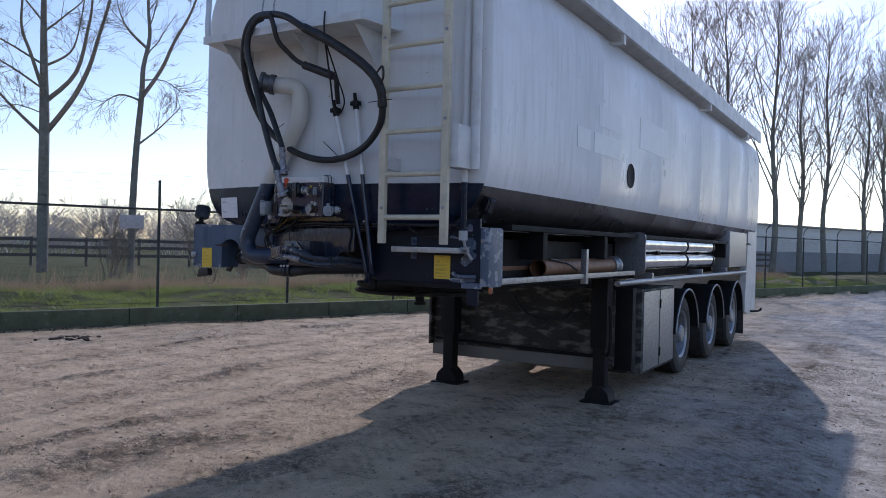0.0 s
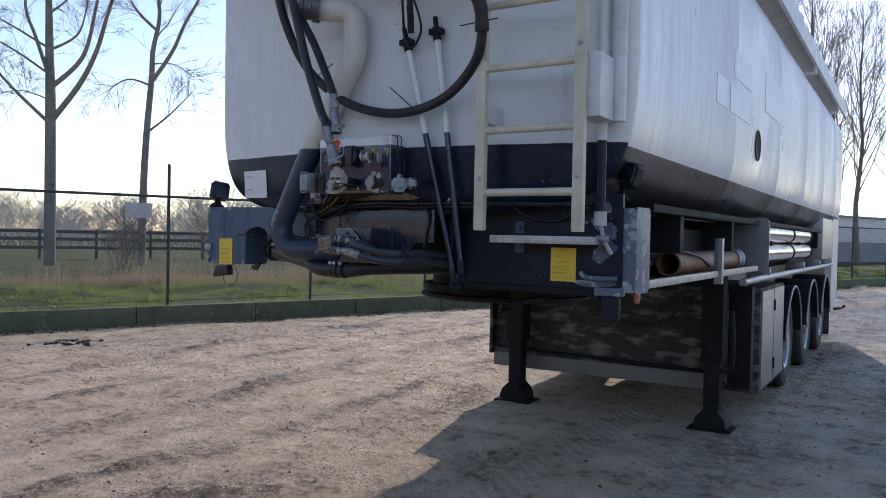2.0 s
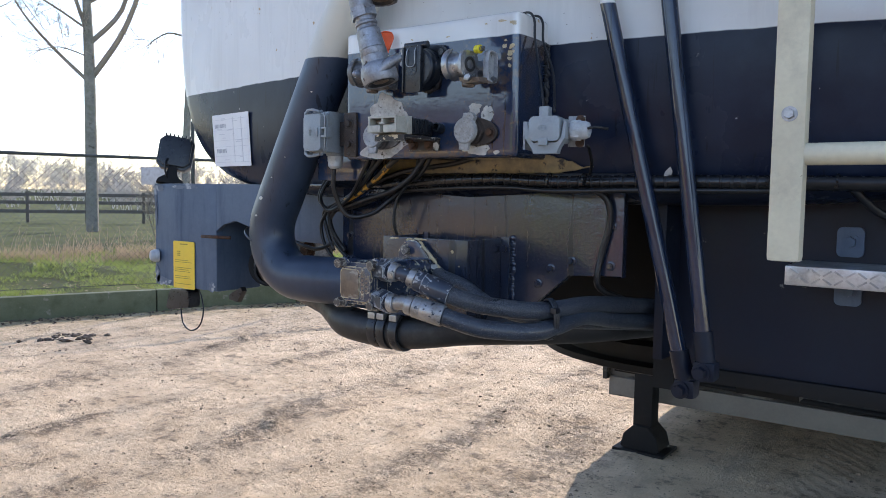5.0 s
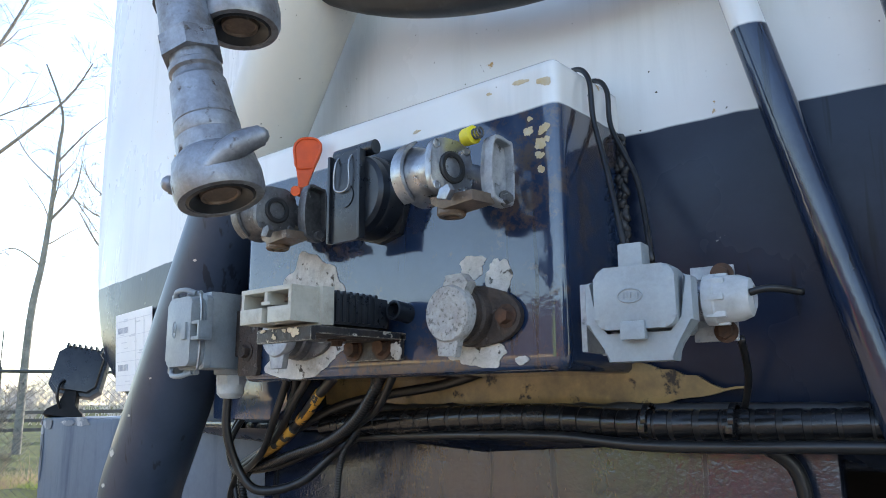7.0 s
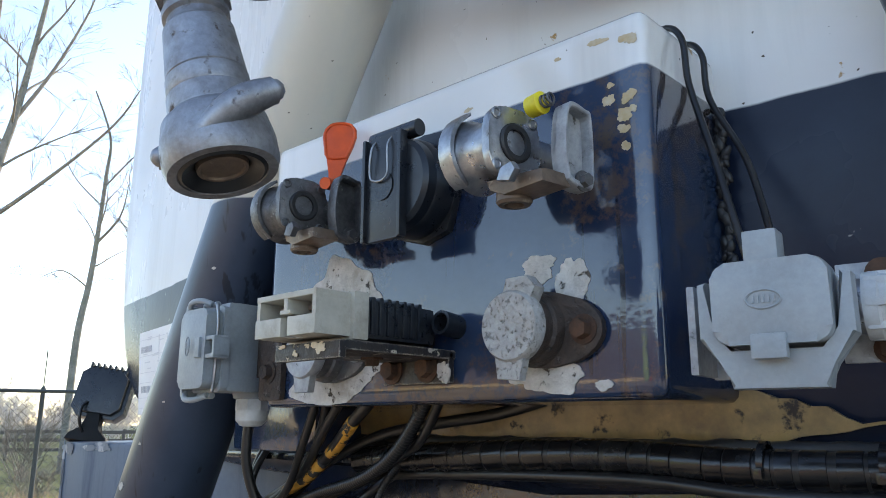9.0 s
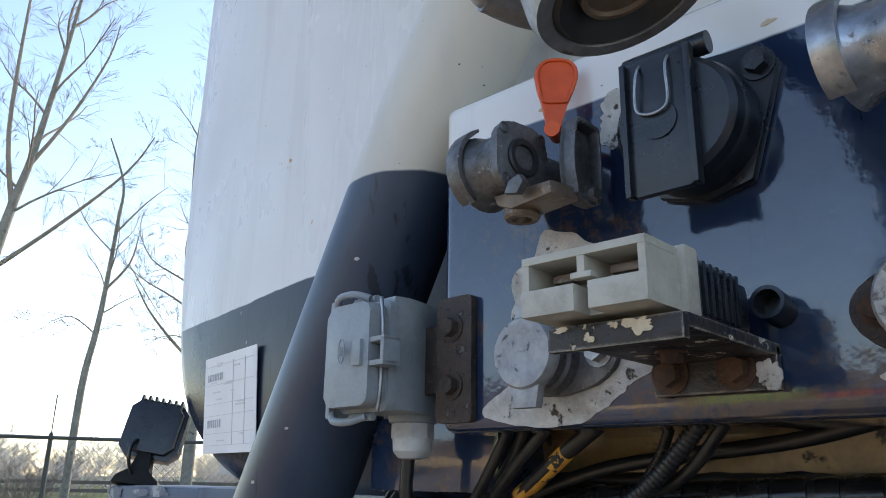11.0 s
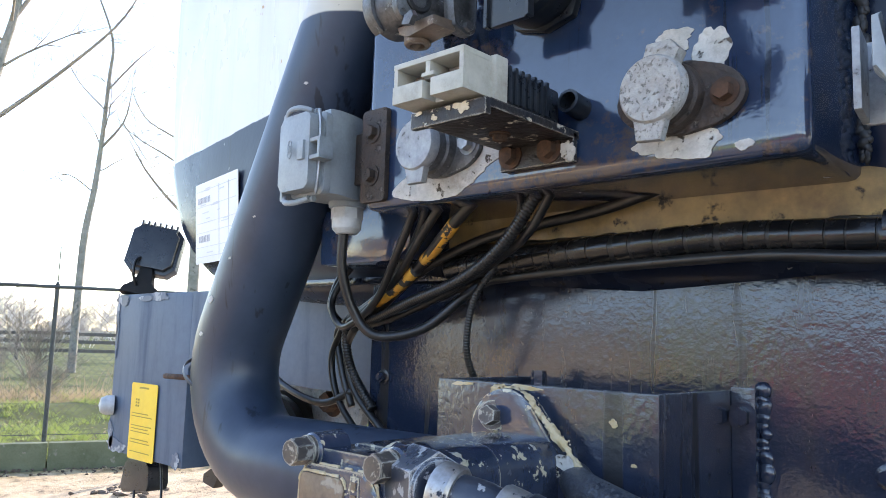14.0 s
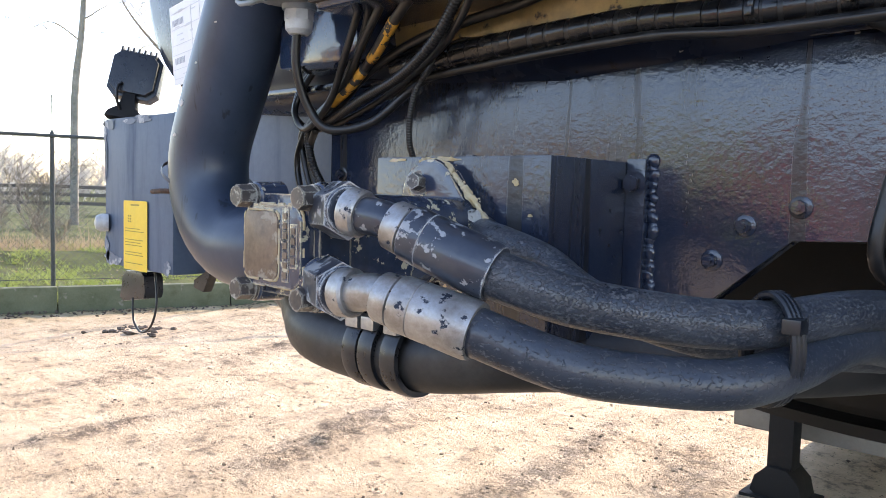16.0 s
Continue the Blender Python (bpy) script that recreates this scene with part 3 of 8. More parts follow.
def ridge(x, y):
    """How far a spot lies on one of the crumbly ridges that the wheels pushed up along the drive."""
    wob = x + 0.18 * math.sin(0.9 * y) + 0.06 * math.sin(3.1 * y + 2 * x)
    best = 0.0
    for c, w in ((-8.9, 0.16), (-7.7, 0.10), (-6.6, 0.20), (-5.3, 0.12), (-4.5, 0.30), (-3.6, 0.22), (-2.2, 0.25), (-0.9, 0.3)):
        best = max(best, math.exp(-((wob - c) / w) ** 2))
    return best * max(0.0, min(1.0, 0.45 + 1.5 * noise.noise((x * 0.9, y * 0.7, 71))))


def ground_height(x, y):
    """The yard's height: soft swells, ruts and crumbly ridges."""
    z = 0.022 * noise.noise((x * 0.7, y * 0.7, 0)) + 0.010 * noise.noise((x * 3.1, y * 1.3, 5)) + 0.007 * noise.noise((x * 7, y * 7, 8))
    rut = noise.noise((x * 1.9 + 0.5 * y, y * 0.22, 12))
    z += 0.012 * max(0.0, 1 - abs(rut) * 9)
    if -13 < x < 4 and -1 < y < 15:
        rough = 0.35 + 0.65 * max(0.0, min(1.0, 0.5 + 1.6 * noise.noise((x * 0.8, y * 0.35, 21))))
        z += rough * (0.010 * noise.noise((x * 5.0, y * 3.0, 30)) + 0.008 * noise.noise((x * 11.0, y * 8.0, 40)) + 0.005 * noise.noise((x * 19.0, y * 17.0, 50)))
        z += 0.055 * ridge(x, y) * max(0.0, noise.noise((x * 9.0, y * 6.0, 60)) + 0.15)
    near = min(1.0, math.hypot(x + 3.3, y - 7.3) / 3.0)
    z *= 0.4 + 0.6 * near
    return z


def ground():
    xs, ys = steps(-900, 700, -12.8, 1.6, 0.042, 1.12), steps(-400, 1400, 1.2, 11.5, 0.042, 1.12)
    verts, faces, mats = [], [], []
    for y in ys:
        for x in xs:
            d = past_kerb(x, y)
            if d > 0.09:
                z = 0.10 + 0.10 * noise.noise((x * 0.8, y * 0.8, 3)) + 0.22 * math.exp(-((d - 4.5) / 2.2) ** 2) * (0.7 + noise.noise((x * 0.5, y * 0.5, 9))) if d < 40 else 0.05
                z = min(z, 0.42)
            else:
                z = ground_height(x, y)
            verts.append((x, y, z))
    w = len(xs)
    for j in range(len(ys) - 1):
        for i in range(w - 1):
            a = j * w + i
            faces.append((a, a + 1, a + w + 1, a + w))
            mats.append(1 if past_kerb((xs[i] + xs[i + 1]) / 2, (ys[j] + ys[j + 1]) / 2) > 0.1 else 0)
    me = bpy.data.meshes.new("ground")
    me.from_pydata(verts, [], faces)
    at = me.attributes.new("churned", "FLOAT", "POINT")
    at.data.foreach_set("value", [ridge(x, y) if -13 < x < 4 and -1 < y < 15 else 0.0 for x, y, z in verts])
    at = me.attributes.new("mossy", "FLOAT", "POINT")
    at.data.foreach_set("value", [math.exp(min(0.0, past_kerb(x, y)) / 0.45) for x, y, z in verts])
    me.materials.append(SAND)
    me.materials.append(SOIL)
    me.polygons.foreach_set("material_index", mats)
    me.polygons.foreach_set("use_smooth", [True] * len(faces))
    return tagged(new("ground", me), "packed sandy yard with tyre tracks and rough grass past the kerb", "ground", kind="structure")


ground()

# ---- kerb, fence ----
KERB = surface("mossy_concrete", (0.14, 0.155, 0.095), (0.095, 0.11, 0.06), 3, (0.8, 0.95), bump=0.8, dist=0.006, fine=60, worn=(0.22, 0.21, 0.165), worn_at=(0.62, 0.68), worn_scale=7, grime=(0.06, 0.075, 0.035))
GALV = surface("dark_fence_steel", (0.035, 0.045, 0.042), (0.06, 0.07, 0.065), 10, (0.45, 0.65), 0.2, 0.2)
WIRE = surface("fence_wire", (0.07, 0.075, 0.075), (0.11, 0.11, 0.11), 10, (0.55, 0.7), 0.2, 0.0)


def along(s, d=0.0, z=0.0):
    return K0 + KD * s + KN * d + Vector((0, 0, z))


def kerb():
    top = thing("kerb", "low mossy concrete kerb boards along the yard", "kerb", kind="structure")
    s = -26.0
    turn = Matrix.Rotation(math.atan2(KD.y, KD.x), 4, "Z")
    while s < 60:
        bm = bmesh.new()
        box(bm, along(s + 1.0, 0.07, 0.08), (1.985, 0.14, 0.42), 0.012, turn)
        part("kerb_board", bm, KERB, top)
        s += 2.0


def fence():
    top = thing("chain_link_fence", "dark chain-link fence with steel posts behind the kerb", "fence")
    s, k = -23.45, 0
    while s < 58:
        bm = bmesh.new()
        tall = 2.6 if abs(s - 2.55) < 0.1 else 2.12
        rod(bm, along(s, 0.22, 0.05), along(s, 0.22, tall - 0.02), 0.026, n=12)
        rod(bm, along(s, 0.22, tall - 0.02), along(s, 0.22, tall + 0.012), 0.031, 0.012, n=12)
        if s > 20:
            tube(bm, [along(s, 0.22, 2.18), along(s, 0.2, 2.34), along(s, 0.05, 2.5)], 0.014, 8)
        elif tall < 2.5:
            rod(bm, along(s, 0.22, 2.1), along(s, 0.22, 2.55), 0.007, n=8)
        part("post", bm, GALV, top)
        s += 2.6
        k += 1
    bm = bmesh.new()
    rod(bm, along(-24, 0.19, 2.07), along(58, 0.19, 2.07), 0.021, n=8)
    part("top_rail", bm, GALV, top)
    bm = bmesh.new()
    rod(bm, along(-24, 0.19, 0.36), along(58, 0.19, 0.36), 0.004, n=6)
    part("bottom_wire", bm, GALV, top)
    bm = bmesh.new()
    s = -24.0
    while s < 50:
        for lean in (1, -1):
            a, b = along(s + (0 if lean > 0 else 1.7), 0.17 + 0.004 * lean, 0.35), along(s + (1.7 if lean > 0 else 0), 0.17 + 0.004 * lean, 2.05)
            rod(bm, a, b, 0.0021, n=3)
        s += 0.085
    tagged(part("wire_mesh", bm, WIRE, top, "woven diamond wire mesh"), kind="stuff")
    bm = bmesh.new()
    box(bm, along(2.05, 0.14, 1.83), (0.42, 0.012, 0.24), 0.003, Matrix.Rotation(math.atan2(KD.y, KD.x), 4, "Z"))
    part("sign_plate", bm, LIGHTGREY, top, "small pale grey sign plate")


kerb()
fence()

# ---- bare trees ----
BARK = surface("grey_bark", (0.15, 0.145, 0.125), (0.27, 0.255, 0.22), 4, (0.8, 0.95), bump=0.9, dist=0.02, fine=26, worn=(0.09, 0.085, 0.07), worn_at=(0.60, 0.68), worn_scale=6, grime=(0.14, 0.155, 0.09))
TWIG = surface("thin_twigs", (0.27, 0.235, 0.195), (0.36, 0.32, 0.27), 3, (0.8, 0.9), bump=0.0)


THIN = 0.0045            # the thinnest twig's radius


def limb(bm, p, d, length, r, depth, rng, n, spread, droop):
    """A bent, tapering limb with side shoots."""
    k = 5 if depth > 1 else 3
    pts, q = [Vector(p)], Vector(d).normalized()
    for j in range(k):
        q = (q + Vector((rng.uniform(-1, 1), rng.uniform(-1, 1), rng.uniform(-0.7, 1.0))) * 0.19 + Vector((0, 0, droop))).normalized()
        pts.append(pts[-1] + q * length / k)
    tube(bm, pts, lambda u: max(THIN, r * (1 - 0.72 * u)), n, 1 if depth < 2 else 2, caps=False)
    if depth == 0:
        return
    count = {4: 9, 3: 8, 2: 7, 1: 5}[depth]
    for j in range(count):
        u = rng.uniform(0.25, 1.0) if depth < 4 else 0.30 + 0.7 * (j + rng.random()) / count
        i = min(int(u * k), k - 1)
        at = pts[i].lerp(pts[i + 1], u * k - i)
        base = (pts[i + 1] - pts[i]).normalized()
        a = rng.uniform(0, 6.28)
        side = base.orthogonal().normalized()
        side = Matrix.Rotation(a, 3, base) @ side
        out = (base * rng.uniform(0.6, 1.0) + side * spread * rng.uniform(0.6, 1.2)).normalized()
        limb(bm, at, out, length * rng.uniform(0.34, 0.58) * (1.15 - 0.4 * u), r * (1 - 0.72 * u) * rng.uniform(0.45, 0.62), depth - 1, rng, max(3, n - 2), spread, droop * 0.6 if depth > 2 else 0.02)


def sprays(bm, pts, r, rng, count, start, size):
    """Thin drooping shoots along a limb."""
    line = [Vector(p) for p in pts]
    lens = [(b - a).length for a, b in zip(line, line[1:])]
    total = sum(lens)
    for k in range(count):
        at = total * (start + (1 - start) * (k + rng.random()) / count)
        i = 0
        while i < len(lens) - 1 and at > lens[i]:
            at -= lens[i]
            i += 1
        p, base = line[i].lerp(line[i + 1], min(1.0, at / lens[i])), (line[i + 1] - line[i]).normalized()
        side = Matrix.Rotation(rng.uniform(0, 6.28), 3, base) @ base.orthogonal().normalized()
        limb(bm, p, base * rng.uniform(0.3, 0.9) + side * rng.uniform(0.5, 1.0), size * rng.uniform(0.6, 1.5), r * rng.uniform(0.5, 1.0), 1 if k % 3 else 2, rng, 4, 0.55, -0.05)


def shaped_tree(label, at, right, r, stem, limbs, seed, shoots=1.7):
    """A bare tree from its trunk line and its main limbs, each as (sideways, up) steps with a spread in depth."""
    rng = random.Random(seed)
    top = thing("poplar_tree", label, "tree")
    u, w = Vector((right[0], right[1], 0)), Vector((-right[1], right[0], 0))
    tall = stem[-1][1]
    pts = [u * a + Vector((0, 0, b)) for a, b in stem]
    bm = bmesh.new()
    tube(bm, [pts[0] - Vector((0, 0, 0.3))] + pts, lambda q: r * (1.3 - 4 * q if q < 0.05 else 1.1 - 0.92 * q), 12, 4, caps=False)
    trunk = part("trunk", bm, BARK, top)
    bm = bmesh.new()
    for k, (lr, line) in enumerate(limbs):
        deep = rng.uniform(-0.5, 0.5)
        lp = [u * a + Vector((0, 0, b)) + w * (deep * math.hypot(a - line[0][0], b - line[0][1]) * 0.6) for a, b in line]
        tube(bm, lp, lambda q: max(THIN, lr * (1 - 0.75 * q)), 8, 4, caps=False)
        sprays(bm, lp, 0.013, rng, int((5 + 1.6 * sum((b - a).length for a, b in zip(lp, lp[1:]))) * shoots), 0.25, 1.15)
    for k in range(int(9 * shoots)):
        b = tall * (0.5 + 0.46 * (k + rng.random()) / 9)
        i = max(q for q in range(len(stem) - 1) if stem[q][1] <= b)
        f = (b - stem[i][1]) / (stem[i + 1][1] - stem[i][1])
        p, a = pts[i].lerp(pts[i + 1], f), k * 2.4 + rng.uniform(-0.4, 0.4)
        out = u * math.cos(a) + w * math.sin(a) + Vector((0, 0, rng.uniform(0.7, 1.5)))
        limb(bm, p, out, tall * rng.uniform(0.12, 0.2), r * 0.2, 2, rng, 5, 0.6, 0.0)
    sprays(bm, pts, 0.013, rng, int(14 * shoots), 0.4, 1.0)
    part("crown", bm, TWIG, top, "bare twiggy crown with drooping shoots", sharp=3.2)
    top.matrix_basis = pose(*at)
    return top


THIN = 0.0042
shaped_tree("tall bare tree with forked limbs beyond the fence", (-28.8, 17.5, 0.1), (0.517, 0.856), 0.23,
            [(0.07, 0), (0.05, 5.6), (0.01, 7.4), (-0.03, 9.1), (-0.05, 11.0), (0.05, 14), (0.15, 17.5)],
            [(0.115, [(0.12, 5.5), (1.04, 6.9), (1.58, 8.15), (1.9, 9.4), (2.25, 10.8), (2.5, 12.8), (2.6, 14.6)]),
             (0.10, [(0.12, 6.75), (1.14, 8.0), (1.56, 9.9), (1.70, 11.0), (1.8, 13.5)]),
             (0.07, [(-0.05, 5.4), (-1.18, 6.55), (-1.99, 7.55), (-2.6, 8.6)]),
             (0.05, [(-0.05, 7.2), (-1.09, 7.85), (-2.0, 8.3), (-2.9, 8.9)]),
             (0.075, [(-0.02, 7.1), (-0.47, 8.5), (-0.8, 9.5), (-0.78, 11.0), (-0.9, 13.6), (-0.8, 15.4)]),
             (0.05, [(-0.05, 8.15), (-0.99, 8.66), (-2.01, 9.26), (-2.6, 10.4)]),
             (0.055, [(0.05, 8.1), (0.91, 8.75), (1.23, 9.8), (1.5, 11.8)]),
             (0.03, [(0.05, 6.2), (-0.9, 6.5), (-1.7, 6.3)])], 4)
shaped_tree("slender bare tree that forks in two beyond the fence", (-25.6, 19.2, 0.1), (0.6, 0.8), 0.15,
            [(0.0, 0), (0.04, 2.8), (0.14, 5.1), (0.28, 7.0), (0.32, 8.1), (0.53, 9.3), (0.46, 10.5), (0.4, 13), (0.5, 15.5)],
            [(0.085, [(0.27, 6.9), (0.99, 8.1), (1.43, 9.2), (2.1, 10.6), (2.6, 12.5), (2.8, 14.5)]),
             (0.05, [(0.16, 5.05), (0.91, 5.7), (1.7, 6.55)]),
             (0.045, [(0.24, 6.8), (-0.54, 6.95), (-1.28, 6.4)]),
             (0.03, [(0.3, 7.6), (1.1, 7.7), (1.8, 7.3)]),
             (0.04, [(0.42, 8.9), (-0.4, 9.8), (-0.8, 11.2)])], 9)
shaped_tree("thin upright bare tree with a broken side limb", (-29.9, 13.9, 0.1), (0.368, 0.93), 0.145,
            [(0.03, 0), (0.06, 4.3), (0.26, 6.3), (0.36, 7.9), (0.44, 10.3), (0.45, 11.8), (-0.2, 13.5)],
            [(0.06, [(0.35, 7.8), (1.02, 8.8), (1.2, 9.9)]),
             (0.022, [(1.02, 8.8), (2.0, 7.4), (2.75, 6.4)]),
             (0.03, [(0.26, 6.2), (-0.6, 6.8), (-1.3, 6.5)]),
             (0.04, [(0.42, 9.9), (1.3, 11.2), (2.0, 12.0)]),
             (0.03, [(0.4, 9.2), (-0.5, 10.0), (-1.1, 11.0)])], 13, 0.55)
shaped_tree("big bare tree with tall forked leaders beyond the fence", (-31.2, 11.4, 0.1), (0.276, 0.961), 0.27,
            [(-1.0, 0), (-0.75, 5.4), (-0.5, 8.0), (-0.17, 10.5), (0.17, 12.5), (0.59, 16.4), (0.87, 19.6)],
            [(0.11, [(-0.17, 10.4), (-0.70, 13.2), (-0.83, 17.6), (-0.8, 20.0)]),
             (0.085, [(-0.45, 8.1), (1.45, 10.0), (3.18, 12.0), (3.9, 13.4)]),
             (0.09, [(-0.55, 8.0), (-1.48, 9.4), (-2.2, 11.6), (-2.4, 14)]),
             (0.08, [(0.15, 12.1), (1.18, 14.4), (2.15, 17.3), (2.4, 19)]),
             (0.06, [(-0.4, 9.0), (-1.2, 11.5), (-1.6, 14.5)])], 17, 1.2)


def row_tree(label, seed, tall):
    """A slim tree: clear trunk, then long limbs that climb steeply."""
    rng = random.Random(seed)
    top = thing("row_tree", label, "tree", "row of bare trees")
    bm = bmesh.new()
    stem = [Vector((0.12 * math.sin(j + seed), 0.12 * math.cos(1.7 * j), tall * j / 8 - 0.2)) for j in range(9)]
    tube(bm, stem, lambda q: max(THIN, 0.19 * (1.12 - 1.05 * q)), 9, 2, caps=False)
    part("trunk", bm, BARK, top)
    bm = bmesh.new()
    for k in range(30):
        z = tall * (0.26 + 0.66 * (k + rng.random()) / 30)
        i = min(7, int(z / tall * 8))
        p = stem[i].lerp(stem[i + 1], z / tall * 8 - i)
        a = 2.4 * k + rng.uniform(-0.5, 0.5)
        up = rng.uniform(1.5, 2.6)
        length = min(tall * 1.02 - z, tall * rng.uniform(0.24, 0.40)) * 0.95
        limb(bm, p, (math.cos(a), math.sin(a), up), max(1.0, length), 0.06 * (1.2 - z / tall), 2, rng, 5, 0.5, 0.05)
    part("crown", bm, TWIG, top, "bare twiggy crown with no leaves", sharp=3.2)
    return top


THIN = 0.009
far_a = row_tree("bare slim tree in a row behind the yard", 21, 16.5)
far_b = row_tree("bare slim tree in a row behind the yard", 35, 17.5)
THIN = 0.007
for k in range(13):
    p = along(36.4 + 4.3 * k, 12.5 + 0.5 * math.sin(k * 2.1), 0.05)
    m = pose(p.x, p.y, p.z, 0, 0, 77 * k) @ Matrix.Diagonal((1, 1, 0.94 + 0.03 * ((k * 7) % 5), 1))
    if k == 0:
        far_a.matrix_basis = m
    elif k == 1:
        far_b.matrix_basis = m
    else:
        copy_thing(far_a if k % 2 else far_b, m)


def shrub(seed, label):
    rng = random.Random(seed)
    top = thing("shrub", label, "shrub")
    bm = bmesh.new()
    for j in range(16):
        a = rng.uniform(0, 6.28)
        limb(bm, (rng.uniform(-0.25, 0.25), rng.uniform(-0.25, 0.25), -0.1), (0.5 * math.cos(a), 0.5 * math.sin(a), 1.2), rng.uniform(1.6, 2.7), 0.018, 2, rng, 4, 0.7, 0.03)
    part("stem_clump", bm, TWIG, top, sharp=3.2)
    return top


shrub_a = shrub(3, "bare brown shrub with thin upright stems behind the fence")
shrub_a.matrix_basis = pose(-21.6, 19.4, 0.1)
for x, y, a in ((-16.5, 23.5, 80), (-27.8, 12.0, 200), (-23.0, 16.5, 300), (-13.5, 26.5, 140)):
    copy_thing(shrub_a, pose(x, y, 0.1, 0, 0, a) @ Matrix.Diagonal((0.9, 0.9, 0.8, 1)))

rng = random.Random(77)
for k in range(7):
    q = along(rng.uniform(-6, 24), rng.uniform(7.5, 13))
    g = rng.uniform(0.35, 0.7)
    copy_thing(shrub_a, pose(q.x, q.y, 0.1, 0, 0, rng.uniform(0, 360)) @ Matrix.Diagonal((g, g, g * 0.8, 1)))

# ---- grass, far fields, woods, sheds ----
BLADE = surface("grass_blades", (0.070, 0.120, 0.026), (0.18, 0.235, 0.075), 1.4, (0.4, 0.6), bump=0.0, fine=9, grime=(0.15, 0.125, 0.065))
STALK = surface("dry_stalks", (0.20, 0.155, 0.12), (0.36, 0.30, 0.23), 1.3, (0.8, 0.95), bump=0.0, fine=12, grime=(0.11, 0.085, 0.07))
LITTER = surface("dead_leaves", (0.20, 0.13, 0.07), (0.42, 0.33, 0.22), 8, (0.6, 0.9), bump=0.0, fine=40)

# pale tone stands in for the haze in front of the distant woods
HAZEWOOD = surface("haze_pale_woods", (0.62, 0.59, 0.56), (0.52, 0.49, 0.46), 0.2, (0.9, 1.0), bump=0.0, fine=2)

N_, L_ = BLADE.node_tree.nodes, BLADE.node_tree.links
thin = N_.new("ShaderNodeBsdfTranslucent")
thin.inputs["Color"].default_value = (0.29, 0.36, 0.10, 1)
both = N_.new("ShaderNodeMixShader")
both.inputs[0].default_value = 0.5
L_.new(N_["Principled BSDF"].outputs[0], both.inputs[1])
L_.new(thin.outputs[0], both.inputs[2])
L_.new(both.outputs[0], N_["Material Output"].inputs["Surface"])

# lets sun through from behind; the woods' near-white adds to their haze tone
for mat_, glow in ((STALK, (0.42, 0.32, 0.20, 1)), (LITTER, (0.40, 0.28, 0.14, 1)), (HAZEWOOD, (0.75, 0.74, 0.74, 1)), (TWIG, (0.40, 0.36, 0.30, 1))):
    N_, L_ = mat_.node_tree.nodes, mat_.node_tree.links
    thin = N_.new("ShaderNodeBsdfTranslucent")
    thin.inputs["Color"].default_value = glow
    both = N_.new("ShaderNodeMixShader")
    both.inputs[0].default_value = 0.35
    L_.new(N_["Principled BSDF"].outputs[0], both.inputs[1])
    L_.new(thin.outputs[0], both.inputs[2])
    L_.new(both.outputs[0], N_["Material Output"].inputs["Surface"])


def bank(p, dd):
    return min(0.42, 0.10 + 0.10 * noise.noise((p.x * 0.8, p.y * 0.8, 3)) + 0.22 * math.exp(-((dd - 4.5) / 2.2) ** 2) * (0.7 + noise.noise((p.x * 0.5, p.y * 0.5, 9))))


def grass():
    rng = np.random.default_rng(5)
    verts, faces = [], []
    for k in range(13000):
        s, dd = rng.uniform(-14, 36), 0.22 + rng.random() ** 1.3 * 9
        p = along(s, dd)
        lump = noise.noise((p.x * 0.9, p.y * 0.9, 4))
        if lump < -0.22 and dd > 0.8:
            continue
        z = bank(p, dd)
        spread, tall = rng.uniform(0.05, 0.13), rng.uniform(0.035, 0.075) * (1.3 + 2.8 * max(lump, -0.3))
        for j in range(22):
            a, r = rng.uniform(0, 6.28), spread * rng.random() ** 0.6
            x, y = p.x + r * math.cos(a), p.y + r * math.sin(a)
            w, t = rng.uniform(0.005, 0.010), rng.uniform(0, 6.28)
            h = tall * rng.uniform(0.45, 1.25)
            lean = rng.uniform(0.4, 1.5) * h
            b = len(verts)
            verts += [(x - w * math.cos(t), y - w * math.sin(t), z - 0.03), (x + w * math.cos(t), y + w * math.sin(t), z - 0.03), (x + lean * math.cos(a), y + lean * math.sin(a), z + h)]
            faces.append((b, b + 1, b + 2))
    me = bpy.data.meshes.new("grass")
    me.from_pydata(verts, [], faces)
    me.materials.append(BLADE)
    tagged(new("grass", me), "short rough winter grass behind the kerb", "grass", kind="stuff")


def undergrowth():
    rng = np.random.default_rng(8)
    verts, faces = [], []
    for k in range(2600):
        s, dd = rng.uniform(-12, 34), 5.0 + 4.5 * rng.random() ** 1.3
        p = along(s, dd)
        if noise.noise((p.x * 0.6, p.y * 0.6, 21)) < -0.18:
            continue
        z = bank(p, dd)
        for j in range(14):
            a, r = rng.uniform(0, 6.28), 0.28 * rng.random()
            x, y = p.x + r * math.cos(a), p.y + r * math.sin(a)
            h, w = rng.uniform(0.06, 0.36) * (1 if rng.random() < 0.92 else 2.6), rng.uniform(0.004, 0.008)
            lx, ly = rng.normal(0, 0.30, 2) * h
            b = len(verts)
            verts += [(x - w, y - w, z - 0.03), (x + w, y - w * 0.5, z - 0.03), (x + lx * 0.4 + w, y + ly * 0.4, z + h * 0.55), (x + lx * 0.4 - w, y + ly * 0.4, z + h * 0.55), (x + lx, y + ly, z + h)]
            faces += [(b, b + 1, b + 2, b + 3), (b + 3, b + 2, b + 4)]
    me = bpy.data.meshes.new("undergrowth")
    me.from_pydata(verts, [], faces)
    me.materials.append(STALK)
    tagged(new("undergrowth", me), "dry brown stalks and scrub below the bare trees", "undergrowth", kind="stuff")


